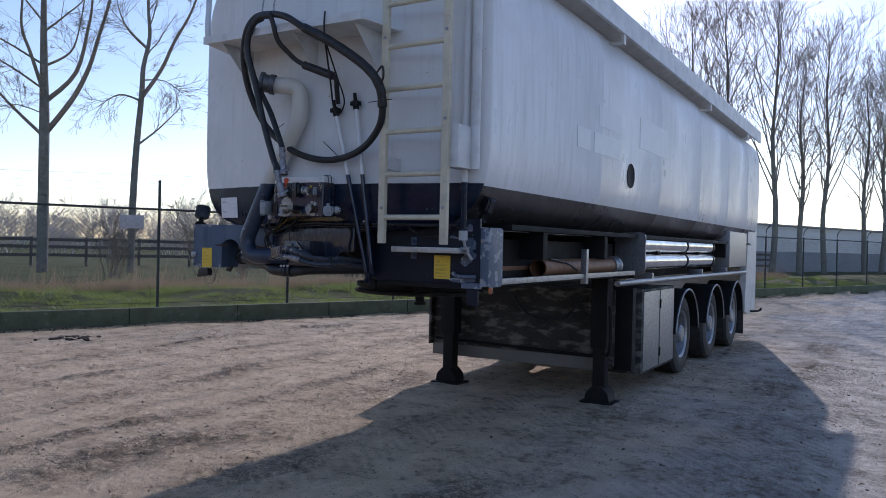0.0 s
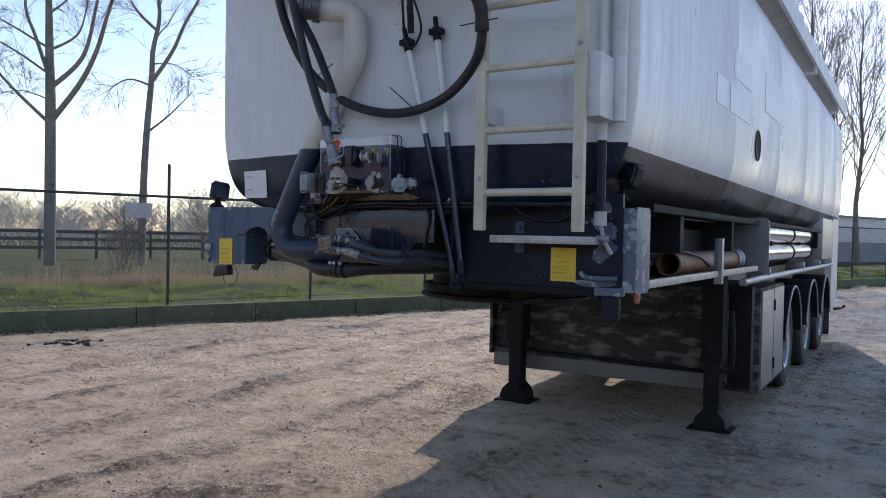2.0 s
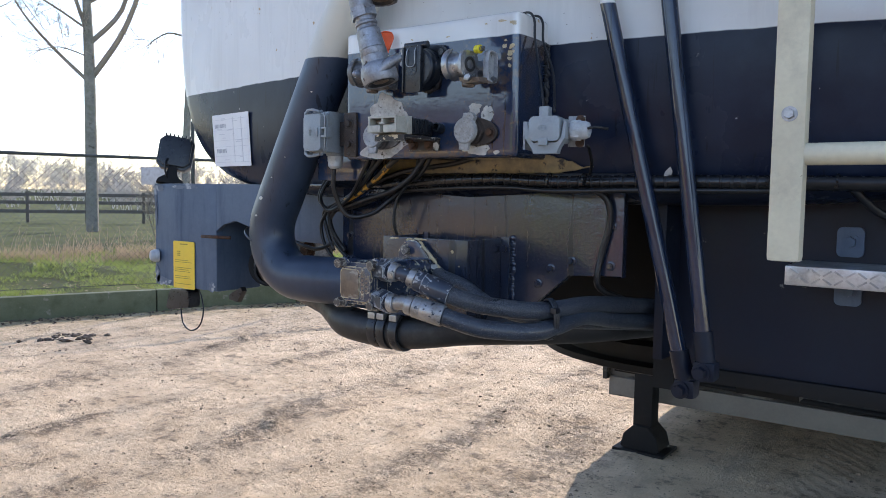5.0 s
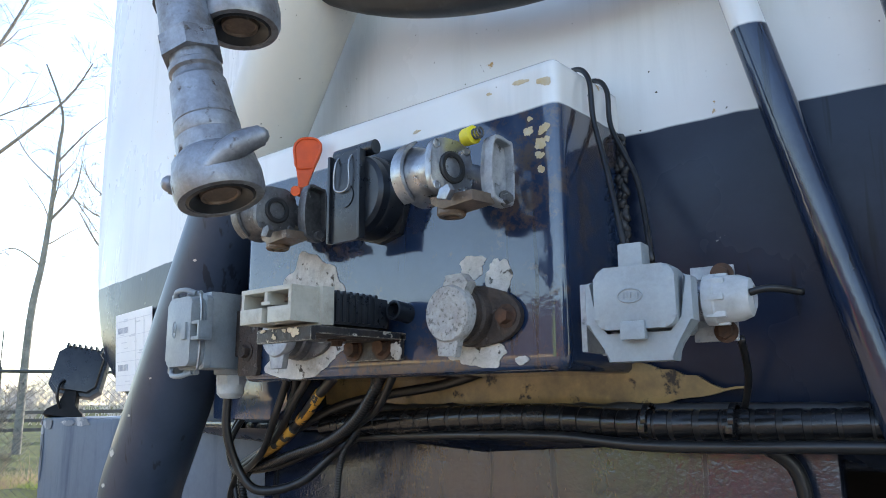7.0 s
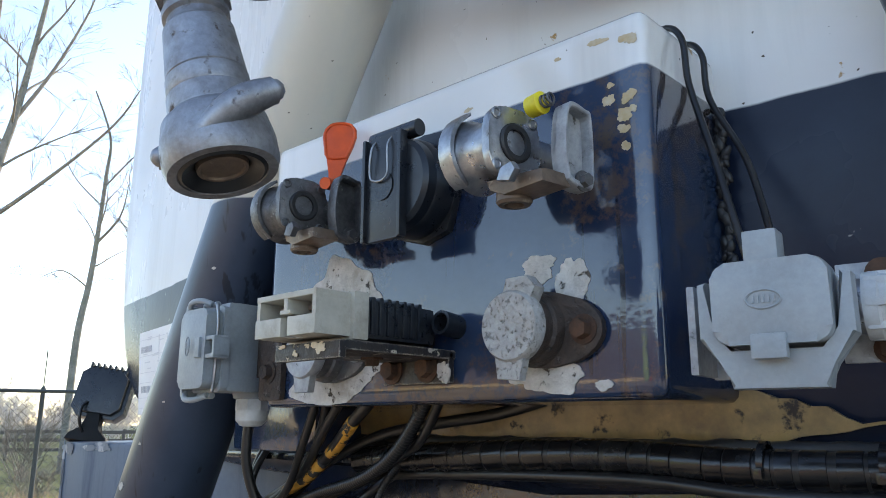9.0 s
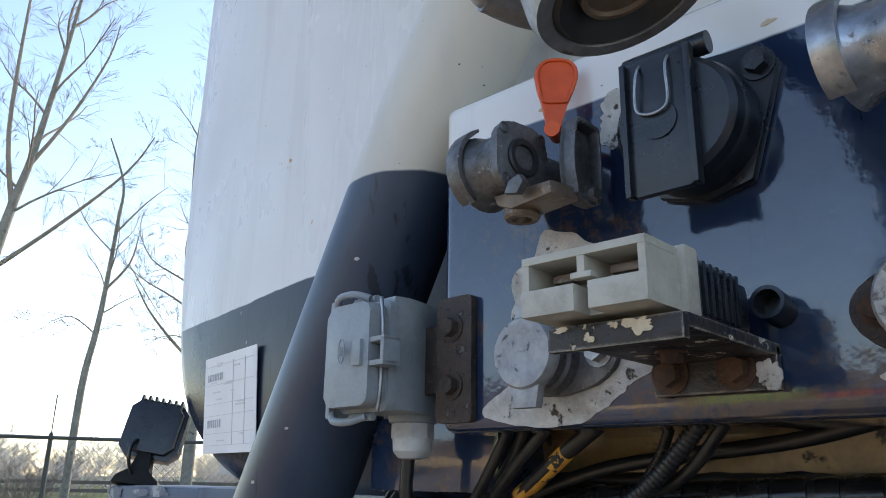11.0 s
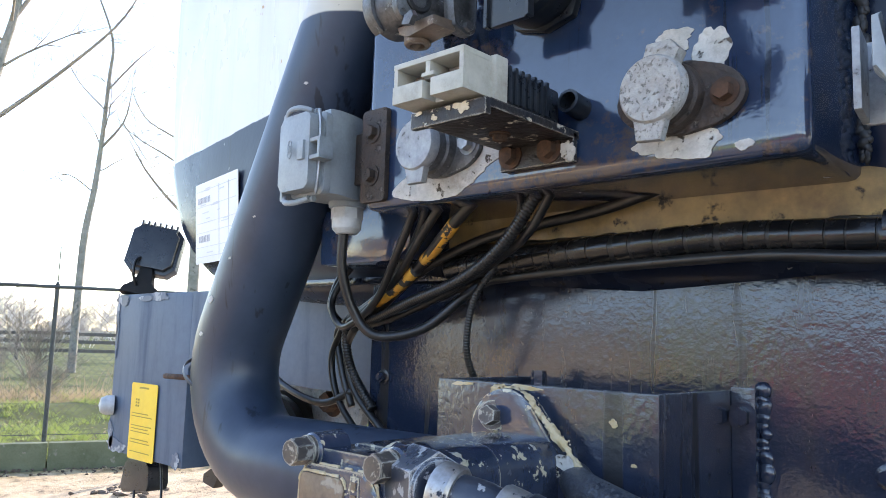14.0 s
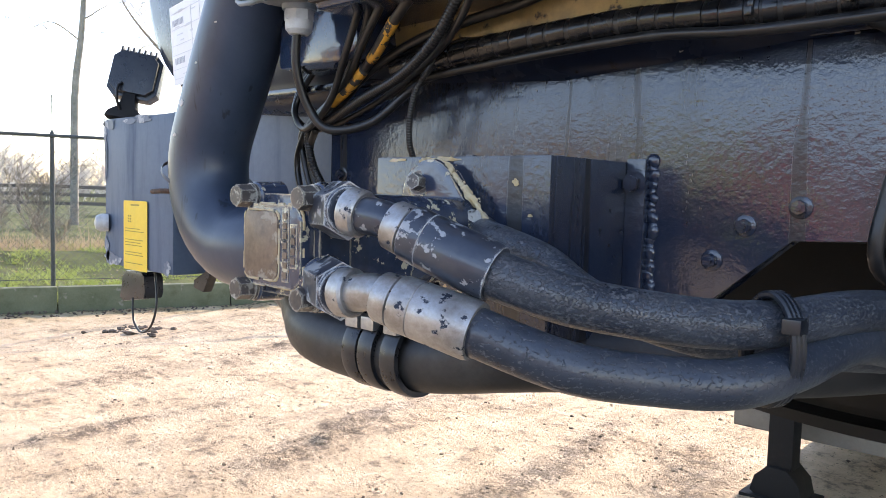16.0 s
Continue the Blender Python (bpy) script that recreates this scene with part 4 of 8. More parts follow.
def leaf_litter():
    rng = np.random.default_rng(18)
    verts, faces = [], []
    for k in range(9000):
        s, dd = rng.uniform(-6, 30), (-0.13 - abs(rng.normal(0, 0.13)) if k < 2600 else rng.uniform(0.3, 6.5))
        p = along(s, dd)
        if noise.noise((p.x * 0.8, p.y * 0.8, 31)) < -0.1:
            continue
        z, r, a = (bank(p, dd) + 0.012 if dd > 0 else ground_height(p.x, p.y) + 0.018), rng.uniform(0.018, 0.042), rng.uniform(0, 6.28)
        c, n = r * math.cos(a), r * math.sin(a)
        b = len(verts)
        verts += [(p.x - c, p.y - n, z + rng.uniform(0, 0.012)), (p.x + n * 0.5, p.y - c * 0.5, z), (p.x + c, p.y + n, z + rng.uniform(0, 0.02)), (p.x - n * 0.5, p.y + c * 0.5, z + rng.uniform(0, 0.012))]
        faces += [(b, b + 1, b + 2), (b, b + 2, b + 3)]
    me = bpy.data.meshes.new("leaf_litter")
    me.from_pydata(verts, [], faces)
    me.materials.append(LITTER)
    tagged(new("leaf_litter", me), "curled dead leaves at the kerb foot and over the grass", "leaves", kind="stuff")


grass()
undergrowth()
leaf_litter()
WOODF = surface("weathered_fence_wood", (0.08, 0.07, 0.06), (0.13, 0.115, 0.10), 4, (0.8, 0.9), bump=0.4)


def paddock_fence():
    top = thing("paddock_fence", "dark weathered wooden post-and-rail fence in the field", "fence")
    a0, d0 = Vector((-46, 8, 0.05)), Vector((0.62, 0.785, 0))
    turn = Matrix.Rotation(math.atan2(d0.y, d0.x), 4, "Z")
    for j in range(26):
        bm = bmesh.new()
        box(bm, a0 + d0 * (2.4 * j) + Vector((0, 0, 0.68)), (0.13, 0.13, 1.5), 0.01, turn)
        part("fence_post", bm, WOODF, top)
        for z in (0.55, 0.95, 1.3):
            bm = bmesh.new()
            box(bm, a0 + d0 * (2.4 * j + 1.2) + Vector((0.02, -0.09, z + 0.02 * math.sin(j * 3 + z))), (2.39, 0.04, 0.15), 0.005, turn)
            part("fence_rail", bm, WOODF, top)


paddock_fence()
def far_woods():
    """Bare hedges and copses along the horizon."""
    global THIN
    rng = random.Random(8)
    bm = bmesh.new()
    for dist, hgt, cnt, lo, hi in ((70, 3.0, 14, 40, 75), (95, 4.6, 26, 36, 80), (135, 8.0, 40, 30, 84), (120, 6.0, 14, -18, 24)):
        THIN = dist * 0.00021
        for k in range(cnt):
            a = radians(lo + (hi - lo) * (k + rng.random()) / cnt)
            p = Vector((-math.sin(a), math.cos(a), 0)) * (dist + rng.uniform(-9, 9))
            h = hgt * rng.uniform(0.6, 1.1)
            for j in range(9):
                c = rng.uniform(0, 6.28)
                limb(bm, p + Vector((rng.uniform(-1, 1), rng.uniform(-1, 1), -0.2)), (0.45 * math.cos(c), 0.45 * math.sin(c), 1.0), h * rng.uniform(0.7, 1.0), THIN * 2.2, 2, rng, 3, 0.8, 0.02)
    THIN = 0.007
    tagged(part("far_woods", bm, HAZEWOOD, sharp=3.2), "bare woods along the horizon, haze put into their pale colour", "woods", kind="stuff")


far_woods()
# white cladding, lightened further to stand in for glare and haze
CLAD = surface("pale_cladding", (0.80, 0.80, 0.79), (0.70, 0.70, 0.69), 0.6, (0.6, 0.8), bump=0.1)
CLADLOW = surface("grey_plinth", (0.34, 0.36, 0.39), (0.27, 0.29, 0.31), 0.8, (0.7, 0.9), bump=0.2)


def warehouse():
    top = thing("warehouse", "long low pale-clad shed behind the trees", "building")
    turn = Matrix.Rotation(math.atan2(KD.y, KD.x), 4, "Z")
    base = along(60, 24)
    bm = bmesh.new()
    box(bm, base + Vector((0, 0, 0.8)), (80, 18, 1.6), 0.0, turn)
    part("plinth", bm, CLADLOW, top)
    bm = bmesh.new()
    for j in range(8):
        box(bm, base + Vector((0, 0, 1.715 + 0.23 * j)), (80, 18.1 if j % 2 else 18.04, 0.226), 0.0, turn)
    part("cladding", bm, CLAD, top)
    bm = bmesh.new()
    box(bm, base + Vector((0, 0, 3.5)), (80.4, 18.5, 0.14), 0.02, turn)
    part("roof", bm, CLADLOW, top)


warehouse()
CLOD = surface("dark_clods", (0.075, 0.055, 0.042), (0.13, 0.10, 0.075), 12, (0.9, 1.0), bump=0.8, dist=0.01)


def clods():
    rng = random.Random(12)
    bm = bmesh.new()
    for k in range(2600):
        if k < 50:
            x, y, r = -10.5 + rng.gauss(0, 0.17), 6.9 + rng.gauss(0, 0.15), rng.uniform(0.012, 0.045)
        elif k < 300:
            x, y, r = rng.uniform(-11, 2), rng.uniform(1.5, 13), rng.uniform(0.005, 0.016)
        else:
            s, o = rng.uniform(-8, 26), -abs(rng.gauss(0.04, 0.22))
            p = along(s, o)
            x, y, r = p.x, p.y, rng.uniform(0.007, 0.024)
        ret = bmesh.ops.create_icosphere(bm, subdivisions=1, radius=r, matrix=pose(x, y, r * 0.25, 0, 0, rng.uniform(0, 90)) @ Matrix.Diagonal((1, rng.uniform(0.6, 1), 0.55, 1)))
        for v in ret["verts"]:
            v.co += Vector((rng.uniform(-1, 1), rng.uniform(-1, 1), rng.uniform(-1, 1))) * r * 0.25
    tagged(part("clods", bm, CLOD, sharp=0.3), "scattered clods, stones and dead leaves on the sand", "debris", kind="stuff")


clods()


def stones():
    """Small stones and sand crumbs, thick along the pushed-up ridges."""
    rng = np.random.default_rng(31)
    shapes = []
    for k in range(10):
        b = bmesh.new()
        bmesh.ops.create_icosphere(b, subdivisions=1, radius=1.0)
        vs = np.array([v.co[:] for v in b.verts]) * rng.uniform(0.65, 1.2, (len(b.verts), 1))
        shapes.append((vs, [[v.index for v in f.verts] for f in b.faces]))
        b.free()
    octa = (np.array([(1, 0, 0), (0, 1, 0), (-1, 0, 0), (0, -1, 0), (0, 0, 1)]), [[0, 1, 4], [1, 2, 4], [2, 3, 4], [3, 0, 4]])
    n = 90000
    verts, faces = [], []
    xs, ys, us, rs = rng.uniform(-10.5, 1.0, n), rng.uniform(1.5, 11.5, n), rng.random(n), rng.random(n)
    for k in range(n):
        x, y = float(xs[k]), float(ys[k])
        if past_kerb(x, y) > -0.05 or us[k] > 0.27 + 0.73 * ridge(x, y):
            continue
        big = rs[k] > 0.93
        r = 0.004 + (0.013 * rng.random() if big else 0.0045 * rs[k])
        vs, fs = shapes[k % 10] if big else octa
        a = rng.uniform(0, 6.28)
        ca, sa = math.cos(a) * r, math.sin(a) * r
        flat = r * rng.uniform(0.5, 0.9)
        z0 = ground_height(x, y)
        b = len(verts)
        verts += [(x + vx * ca - vy * sa, y + 0.8 * (vx * sa + vy * ca), z0 + flat * vz) for vx, vy, vz in vs]
        faces += [[b + i for i in f] for f in fs]
    me = bpy.data.meshes.new("stones")
    me.from_pydata(verts, [], faces)
    me.materials.append(STONE)
    tagged(new("stones", me), "fine pebbles and crumbs scattered over the sandy yard", "pebbles", kind="stuff")


STONE = surface("yard_pebbles", (0.50, 0.38, 0.25), (0.13, 0.095, 0.065), 30, (0.75, 0.95), bump=0.4, fine=60)
stones()
# colours of the unseen hall and blocks, picked for reflections in glossy paint
OCHREBAND = surface("ochre_reflection_band", (0.82, 0.62, 0.33), (0.68, 0.50, 0.26), 0.8, (0.7, 0.9), bump=0.3, fine=12)
WINGW = surface("brown_hall_wall", (0.20, 0.145, 0.115), (0.14, 0.105, 0.085), 0.8, (0.7, 0.9), bump=0.3, fine=12)
REDBLOCK = surface("red_block_paint", (0.48, 0.10, 0.07), (0.38, 0.08, 0.055), 0.6, (0.4, 0.6), bump=0.1)
GREENBLOCK = surface("green_block_paint", (0.36, 0.46, 0.15), (0.28, 0.38, 0.12), 0.6, (0.4, 0.6), bump=0.1)


def depot_hall():
    """An unseen hall added behind the camera, to show in the glossy paint."""
    top = thing("depot_hall", "unseen dark brown hall added for reflections, with an ochre band", "building")
    # the bright ochre foot stands in for far sunlit ground
    for nm, lo, hi, h0, h, mat in (("foot_wall", -36, -17, -0.1, 2.1, OCHREBAND), ("hall_wall", -36, -17, 2.1, 5.6, WINGW), ("hall_wing", -17, 34, -0.1, 5.2, WINGW)):
        bm = bmesh.new()
        span(bm, (lo, -34, h0), (hi, -24, h))
        part(nm, bm, mat, top)
        if h > 3:
            bm = bmesh.new()
            span(bm, (lo - 0.2, -34.3, h), (hi + 0.2, -23.7, h + 0.2), 0.02)
            part("flat_roof", bm, CLADLOW, top)


# ribbed coloured block out of view, added only to be mirrored in the beam
def storage_container(x, w, h, mat, label):
    top = thing("storage_container", label, "container")
    bm = bmesh.new()
    span(bm, (x, -23.0, 0.0), (x + w, -20.6, h), 0.03)
    part("container_body", bm, mat, top)
    for k in range(12):
        bm = bmesh.new()
        span(bm, (x + w * (k + 0.3) / 12, -20.6, 0.15), (x + w * (k + 0.7) / 12, -20.56, h - 0.15), 0.01)
        part("container_rib", bm, mat, top)


storage_container(-14.8, 3.4, 4.4, GREENBLOCK, "tall green block added out of view for reflections")
storage_container(-10.9, 3.6, 2.6, REDBLOCK, "low red block added out of view for reflections")
depot_hall()


def power_line():
    top = thing("power_line", "distant overhead power line on a tall pole", "power line")
    a, b = Vector((-330, 110, 0)), Vector((-105, 285, 0))
    bm = bmesh.new()
    rod(bm, b, b + Vector((0, 0, 27)), 0.3, 0.15, 10)
    span(bm, b + Vector((-2.2, -0.1, 21)), b + Vector((2.2, 0.1, 21.3)))
    part("pole", bm, CLADLOW, top)
    for z in (17.5, 20.0, 22.5, 25.5):
        bm = bmesh.new()
        tube(bm, [a.lerp(b, u) + Vector((0, 0, z - 5.0 * u * (1 - u))) for u in [k / 8 for k in range(9)]], 0.035, 5, 2)
        part("wire", bm, CLADLOW, top)


power_line()

# ---- the tank trailer: barrel, frame, wheels ----
TR = thing("tank_trailer", "white and navy bulk tank semi-trailer parked on its landing legs", "trailer")
CX, CZ = -3.335, 2.63


def section(k, n, grow=1.0):
    a = 2 * math.pi * k / n
    c, s = math.cos(a), math.sin(a)
    e = 2 / 5.2
    return CX + 1.265 * grow * math.copysign(abs(c) ** e, c), CZ + 1.0 * grow * math.copysign(abs(s) ** e, s)


def head_y(x, z):
    """The front of the tank: a shallow dish that bulges forward in the middle."""
    return 3.868 + 0.21 * (math.hypot(x - CX, 0.45) - 0.45) + 0.5 * max(0.0, 1.86 - z) ** 2


def barrel():
    n, bm = 96, bmesh.new()
    rings = []
    for g, back in ((0.15, 0), (0.3, 0), (0.45, 0), (0.6, 0), (0.72, 0), (0.82, 0), (0.90, 0), (0.955, 0.0), (0.978, 0.008), (0.992, 0.024), (0.999, 0.055), (1.0, 0.09)):
        rings.append([bm.verts.new((x, head_y(x, z) + back, z)) for x, z in (section(k, n, g) for k in range(n))])
    heads = len(rings)
    rows = [(4.34, 1.0)]
    for sy in (6.2, 8.1, 10.0, 11.9, 13.6):
        rows += [(sy - 0.02, 1.0), (sy - 0.012, 1.003), (sy + 0.012, 1.003), (sy + 0.02, 1.0)]
    rows += [(14.75, 1.0), (14.9, 0.985), (14.93, 0.9)]
    rings += [[bm.verts.new((x, y, z)) for x, z in (section(k, n, g) for k in range(n))] for y, g in rows]
    for i, (a, b) in enumerate(zip(rings, rings[1:])):
        for k in range(n):
            f = bm.faces.new((a[k], b[k], b[(k + 1) % n], a[(k + 1) % n]))
            f.material_index = 0 if i < heads - 2 else 1
    tip = bm.verts.new((CX, head_y(CX, CZ), CZ))
    for k in range(n):
        bm.faces.new((tip, rings[0][k], rings[0][(k + 1) % n]))
    bm.faces.new(list(reversed(rings[-1])))
    bmesh.ops.recalc_face_normals(bm, faces=bm.faces)
    return part("tank", bm, (PAINT, SIDE), TR, "white tank with a dark lower band and dented sides")


tank = barrel()


def ghost_letters():
    """Faded marks on the tank side, as plain bars."""
    for y0, z0, h, words in ((6.1, 2.60, 0.17, (0.62,)), (5.6, 2.36, 0.17, (0.30, 0.68)), (7.3, 2.55, 0.30, (1.05,))):
        y = y0
        for w in words:
            bm = bmesh.new()
            box(bm, (CX + 1.266, y + w / 2, z0 + h / 2), (0.004, w, h), 0.0)
            part("faded_marking", bm, GHOST, tank, "faded bar left by old lettering")
            y += w + 0.09


ghost_letters()
bm = bmesh.new()
lathe(bm, (CX + 1.262, 7.03, 2.25), (1, 0, 0), [(0, 0.0), (0, 0.115), (0.006, 0.118), (0.008, 0.112), (0.004, 0.105), (0.003, 0.0)], 32)
part("round_cap", bm, CHASSIS, tank, "dark round cap in the tank side")


def canopy():
    bm = bmesh.new()
    prof = [(-0.42, 0.02), (0.0, 0.22), (0.045, 0.20), (0.05, 0.0), (0.02, 0.0), (0.01, 0.16), (-0.25, 0.02), (-0.34, -0.12)]
    prism(bm, prof, (-2.06, 14.45, 3.49), (1, 0, 0), (0, 0, 1), 9.8)
    part("side_canopy", bm, WHITE, TR, "white hose tray overhanging the tank side")
    for y in (10.3, 13.2, 6.6):
        bm = bmesh.new()
        span(bm, (-2.30, y - 0.02, 3.40), (-2.03, y + 0.02, 3.43), 0.004)
        span(bm, (-2.05, y - 0.03, 3.40), (-2.02, y + 0.03, 3.62), 0.004)
        part("canopy_bracket", bm, WHITE, TR)


canopy()


def frame_parts():
    for x, low in ((-3.86, 1.40), (-2.81, 1.19)):
        bm = bmesh.new()
        span(bm, (x - 0.01, 4.4, low), (x + 0.01, 14.4, 1.62))
        span(bm, (x - 0.07, 4.4, low - 0.01), (x + 0.07, 14.4, low + 0.01))
        part("frame_rail", bm, CHASSIS, TR)
    for y in (5.2, 6.6, 8.4, 10.4, 12.2, 14.2):
        bm = bmesh.new()
        span(bm, (-4.5, y - 0.04, 1.45), (-2.15, y + 0.04, 1.68), 0.005)
        part("cross_member", bm, CHASSIS, TR)
    bm = bmesh.new()
    lathe(bm, (-3.14, 4.99, 1.16), (0, 0, 1), [(0, 0.0), (0, 0.47), (0.012, 0.51), (0.03, 0.51), (0.035, 0.47), (0.05, 0.47), (0.055, 0.50), (0.085, 0.50), (0.09, 0.44), (0.2, 0.44)], 64)
    part("coupling_plate", bm, CHASSIS, TR, "greasy round coupling plate")
    bm = bmesh.new()
    lathe(bm, (-3.14, 5.0, 1.165), (0, 0, -1), [(0, 0.06), (0.03, 0.06), (0.035, 0.036), (0.075, 0.036), (0.08, 0.046), (0.1, 0.046), (0.1, 0)], 24)
    part("kingpin", bm, CHASSIS, TR)
    for a, b in (((-4.35, 5.6, 1.42), (-3.95, 7.6, 1.6)), ((-2.75, 4.35, 1.25), (-2.35, 7.4, 1.6))):
        bm = bmesh.new()
        span(bm, a, b, 0.01)
        part("side_beam", bm, CHASSIS, TR)
    bm = bmesh.new()
    span(bm, (-4.55, 4.55, 1.66), (-2.12, 14.3, 1.70), 0.005)
    part("tank_cradle", bm, CHASSIS, TR)


frame_parts()


def landing_leg(x, y):
    bm = bmesh.new()
    span(bm, (x - 0.085, y - 0.085, 0.55), (x + 0.085, y + 0.085, 1.25), 0.012)
    span(bm, (x - 0.062, y - 0.062, 0.13), (x + 0.062, y + 0.062, 0.6), 0.008)
    leg = part("landing_leg", bm, CHASSIS, TR)
    bm = bmesh.new()
    prism(bm, [(-0.1, 0), (0.1, 0), (0.13, 0.02), (0.11, 0.10), (0.05, 0.16), (-0.05, 0.16), (-0.11, 0.10), (-0.13, 0.02)], (x, y + 0.1, 0.012), (1, 0, 0), (0, 0, 1), 0.2, 0.006)
    box(bm, (x, y, 0.008), (0.34, 0.27, 0.02), 0.004)
    part("foot", bm, CHASSIS, leg)


landing_leg(-4.17, 7.29)
landing_leg(-2.40, 7.25)


def belly():
    bm = bmesh.new()
    prof = [(0, 0.36), (0.07, 0.30), (0.25, 0.27), (1.6, 0.27), (1.75, 0.36), (1.75, 1.12), (0.02, 1.12), (0, 1.05)]
    prism(bm, [(-y, z) for y, z in prof], (-2.34, 7.46, 0), (0, -1, 0), (0, 0, 1), 2.15)
    b = part("belly_tank", bm, FLAKED, TR, "flaked grey steel tank under the frame")
    bm = bmesh.new()
    rod(bm, (-4.45, 7.43, 0.47), (-2.4, 7.43, 0.43), 0.016, n=10)
    part("edge_tube", bm, CHASSIS, b)
    bm = bmesh.new()
    span(bm, (-4.49, 7.425, 0.285), (-2.42, 7.455, 0.415), 0.006)
    part("lower_rail", bm, RAILGREY, b, "scuffed dull grey lower rail")
    bm = bmesh.new()
    span(bm, (-4.52, 7.38, 0.40), (-4.49, 7.75, 1.1), 0.004)
    part("end_cheek", bm, FLAKED, b)
    bm = bmesh.new()
    tube(bm, [(-3.45, 7.40, 1.02), (-3.3, 7.36, 0.85), (-3.05, 7.35, 0.78), (-2.8, 7.36, 0.85), (-2.68, 7.38, 1.05)], 0.014, 10)
    part("air_hose", bm, RUBBER, b)
    bm = bmesh.new()
    span(bm, (-2.36, 7.5, 0.3), (-2.16, 7.62, 1.15), 0.008)
    part("side_bracket", bm, CHASSIS, TR)
    bm = bmesh.new()
    tube(bm, [(-2.2, 6.9, 1.0), (-2.18, 6.88, 0.75), (-2.2, 6.9, 0.55), (-2.3, 7.0, 0.52)], 0.018, 10)
    part("drain_pipe", bm, CHASSIS, TR)


belly()


def wheel(x, y, side):
    bm = bmesh.new()
    lathe(bm, (x, y, 0.5), (side, 0, 0), [(-0.17, 0.29), (-0.18, 0.36), (-0.17, 0.46), (-0.14, 0.495), (0.10, 0.495), (0.135, 0.47), (0.15, 0.40), (0.15, 0.33), (0.13, 0.29), (-0.17, 0.29)], 56)
    t = part("tyre", bm, TYRE)
    bm = bmesh.new()
    lathe(bm, (x, y, 0.5), (side, 0, 0), [(0.125, 0.30), (0.14, 0.295), (0.12, 0.27), (0.02, 0.24), (0.0, 0.20), (0.04, 0.13), (0.05, 0.12), (0.13, 0.11), (0.15, 0.09), (0.15, 0.0)], 40)
    for k in range(10):
        a = 2 * math.pi * k / 10
        hexbolt(bm, (x + side * 0.035, y + 0.165 * math.cos(a), 0.5 + 0.165 * math.sin(a)), (side, 0, 0), 0.017, 0.03)
    r = part("rim", bm, STEEL)
    w = new("wheel")
    w.parent = TR
    for o in (t, r):
        o.parent = w


for wy in (9.62, 11.32, 12.98):
    wheel(-2.31, wy, 1)
    wheel(-4.36, wy, -1)
    for side in (1, -1):
        bm = bmesh.new()
        pts = []
        for rr, rng_ in ((0.60, range(0, 25)), (0.575, range(24, -1, -1))):
            pts += [(rr * math.cos(radians(8 + 164 * k / 24)), rr * math.sin(radians(8 + 164 * k / 24))) for k in rng_]
        x0 = -2.10 if side > 0 else -4.18
        prism(bm, pts, (x0, wy, 0.47), (0, 1, 0), (0, 0, 1), -0.42)
        part("mudguard", bm, BLACKPL if side < 0 else CHASSIS, TR)
        if side > 0:
            bm = bmesh.new()
            tube(bm, [(-2.098, wy + 0.592 * math.cos(radians(a)), 0.47 + 0.592 * math.sin(radians(a))) for a in range(6, 175, 8)], 0.012, 8, 1)
            part("mudguard_trim", bm, STEEL, TR)


